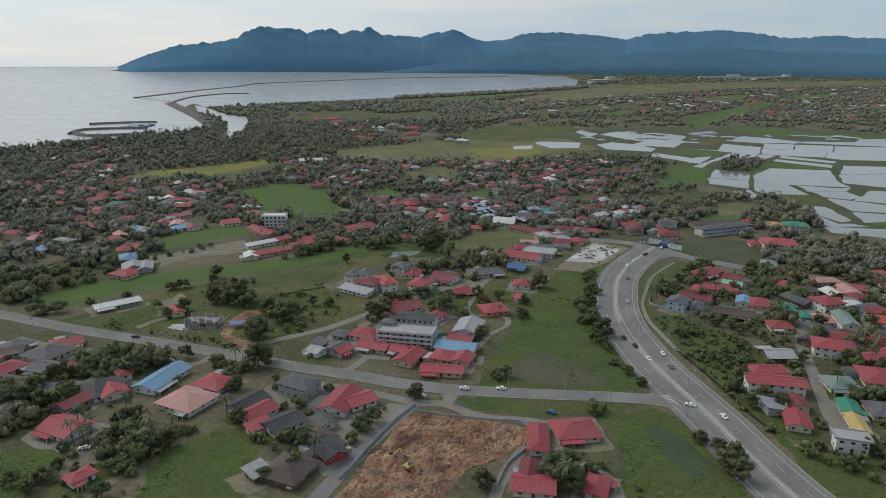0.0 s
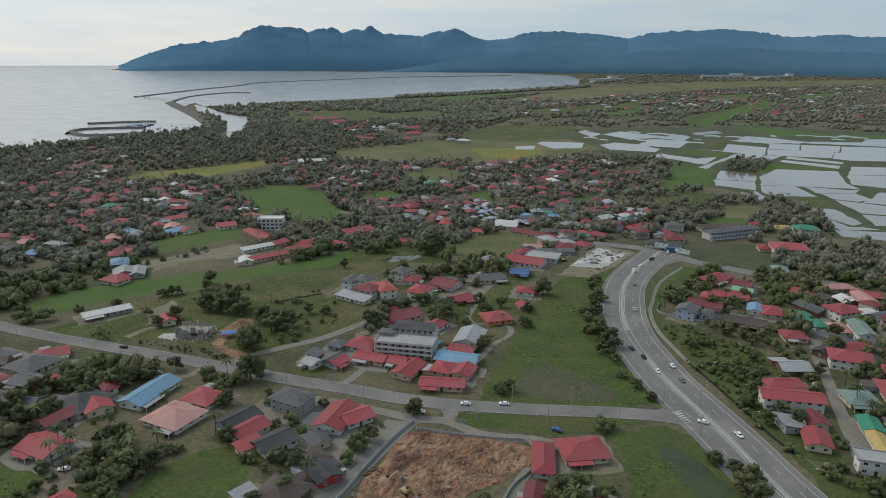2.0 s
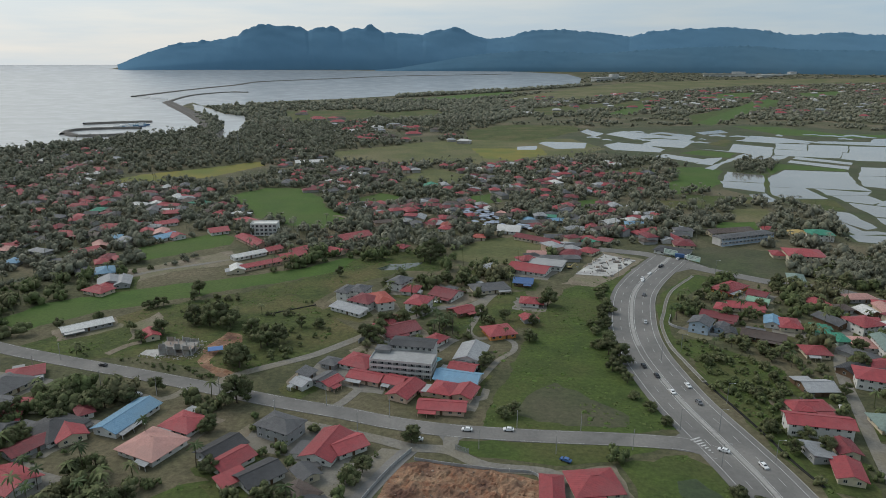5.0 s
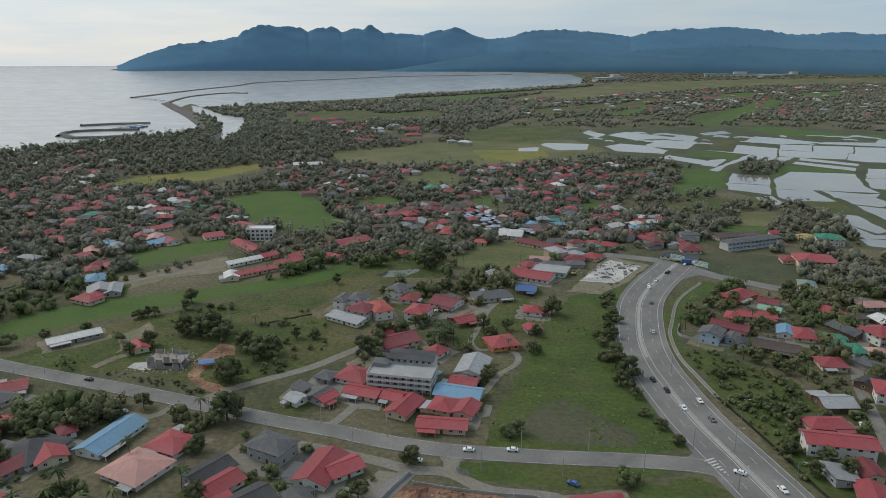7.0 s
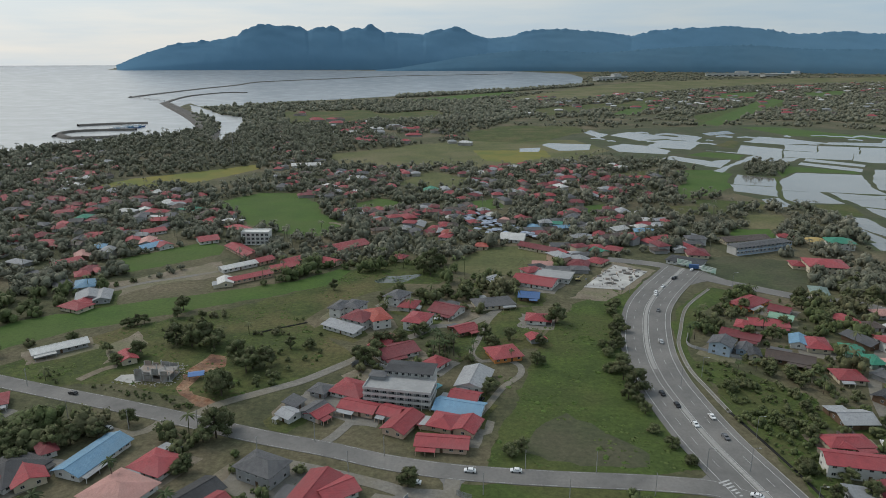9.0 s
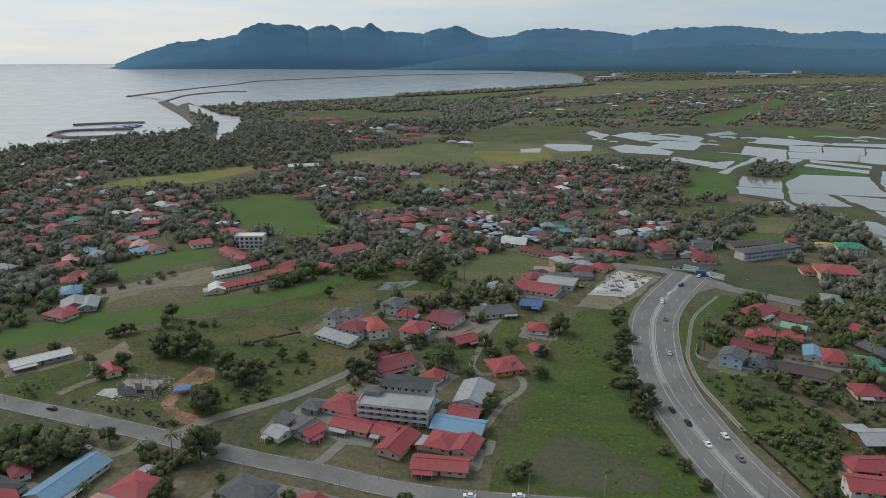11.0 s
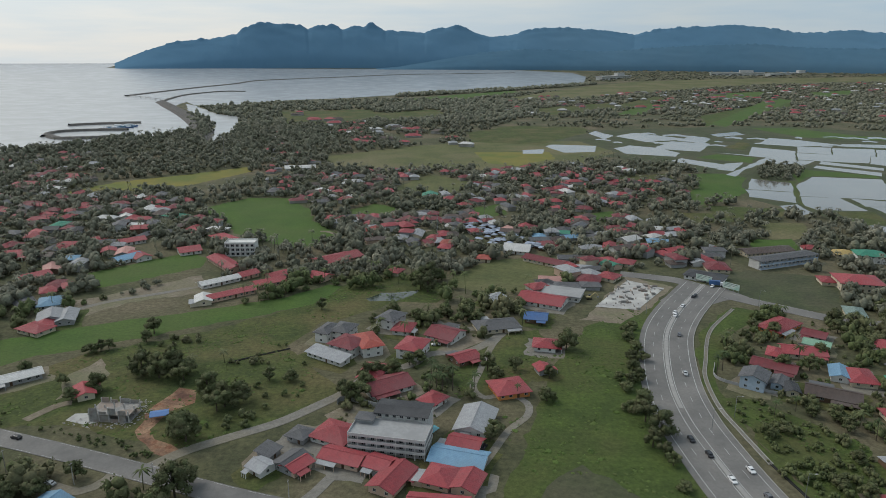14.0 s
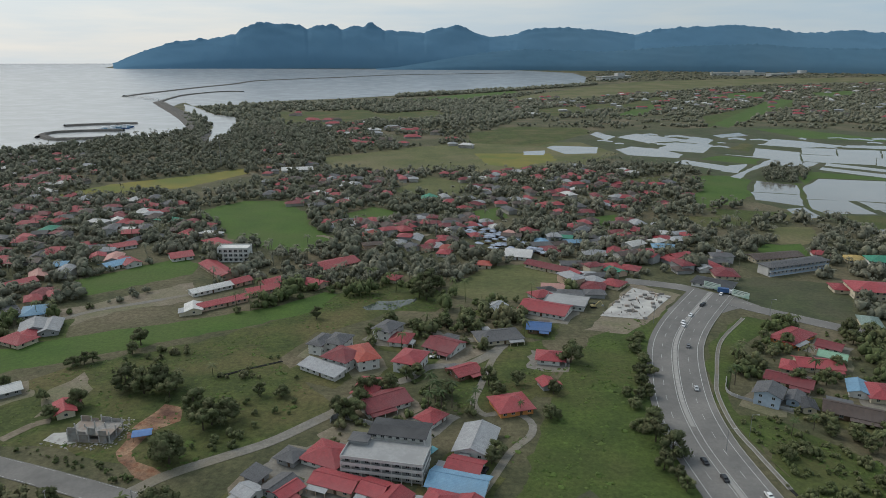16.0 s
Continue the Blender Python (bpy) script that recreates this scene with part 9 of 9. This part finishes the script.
woods([(-215.3, 240.8), (-185.2, 232), (-175, 237.9), (-162.5, 225.2), (-176, 218.4), (-197.3, 211.6)], 7.5, 5.8, 10.3, 20, 0.6)
woods([(164.9, 302.2), (205.8, 304.1), (203, 269.4), (174, 223.8), (157.1, 223.1), (168.3, 267.9)], 6.9, 4.6, 10.3, 21, 0.78)
woods([(-52.9, 346.6), (-64.6, 369.1), (-54.8, 429.6), (-39.1, 445.4), (-9.6, 463.1), (15.2, 456), (31.7, 433.8), (8.1, 406), (2.6, 353.5), (-30, 361.1)], 6.9, 3.4, 8.0, 22, 0.5)
woods([(-804.8, 909.3), (-717.8, 1018.1), (-656.4, 1064.3), (-615.2, 1144.6), (-586.9, 1099.3), (-625.2, 1011.8), (-677.2, 958.2), (-744.3, 837.8)], 11.2, 9.2, 14.9, 23, 0.95)
woods([(351.4, 946.1), (393.6, 1012.0), (430.2, 999.7), (428.1, 970.3), (373.5, 895.2), (341.1, 902.3)], 6.5, 5.0, 9.0, 24, 0.98, True)

far_mesh = mesh_from("far_houses", FAR_HOUSES[0], FAR_HOUSES[1], [M["wall_old"], M["roof_red"], M["roof_zinc"], M["roof_brown"], M["roof_white"], M["roof_maroon"], M["roof_grey"]])
for poly_, slot in zip(far_mesh.polygons, FAR_HOUSES[2]):
    poly_.material_index = slot
tagged(new("far_houses", far_mesh), "distant villages of small red and grey roofed houses", "houses", kind="stuff")

bush_mesh = mesh_from("bushes", BUSHES[0], BUSHES[1], [M["bush"]])
for poly_ in bush_mesh.polygons:
    poly_.use_smooth = True
tagged(new("bushes", bush_mesh), "dense green bushes and young trees among houses and roads", "bushes", kind="stuff")

wood_mesh = mesh_from("woodland", WOODS[0], WOODS[1], [M["leaf_hazed"]])
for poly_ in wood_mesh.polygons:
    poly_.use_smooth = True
tagged(new("woodland", wood_mesh), "dense dark green trees and bushes between houses and fields, paled with distance haze", "woodland", kind="stuff")

tagged(new("tussocks", mesh_from("tussocks", TUFTS[0], TUFTS[1], [M["tuft"]])), "tussocks of rough green grass in the meadows", "grass", kind="stuff")
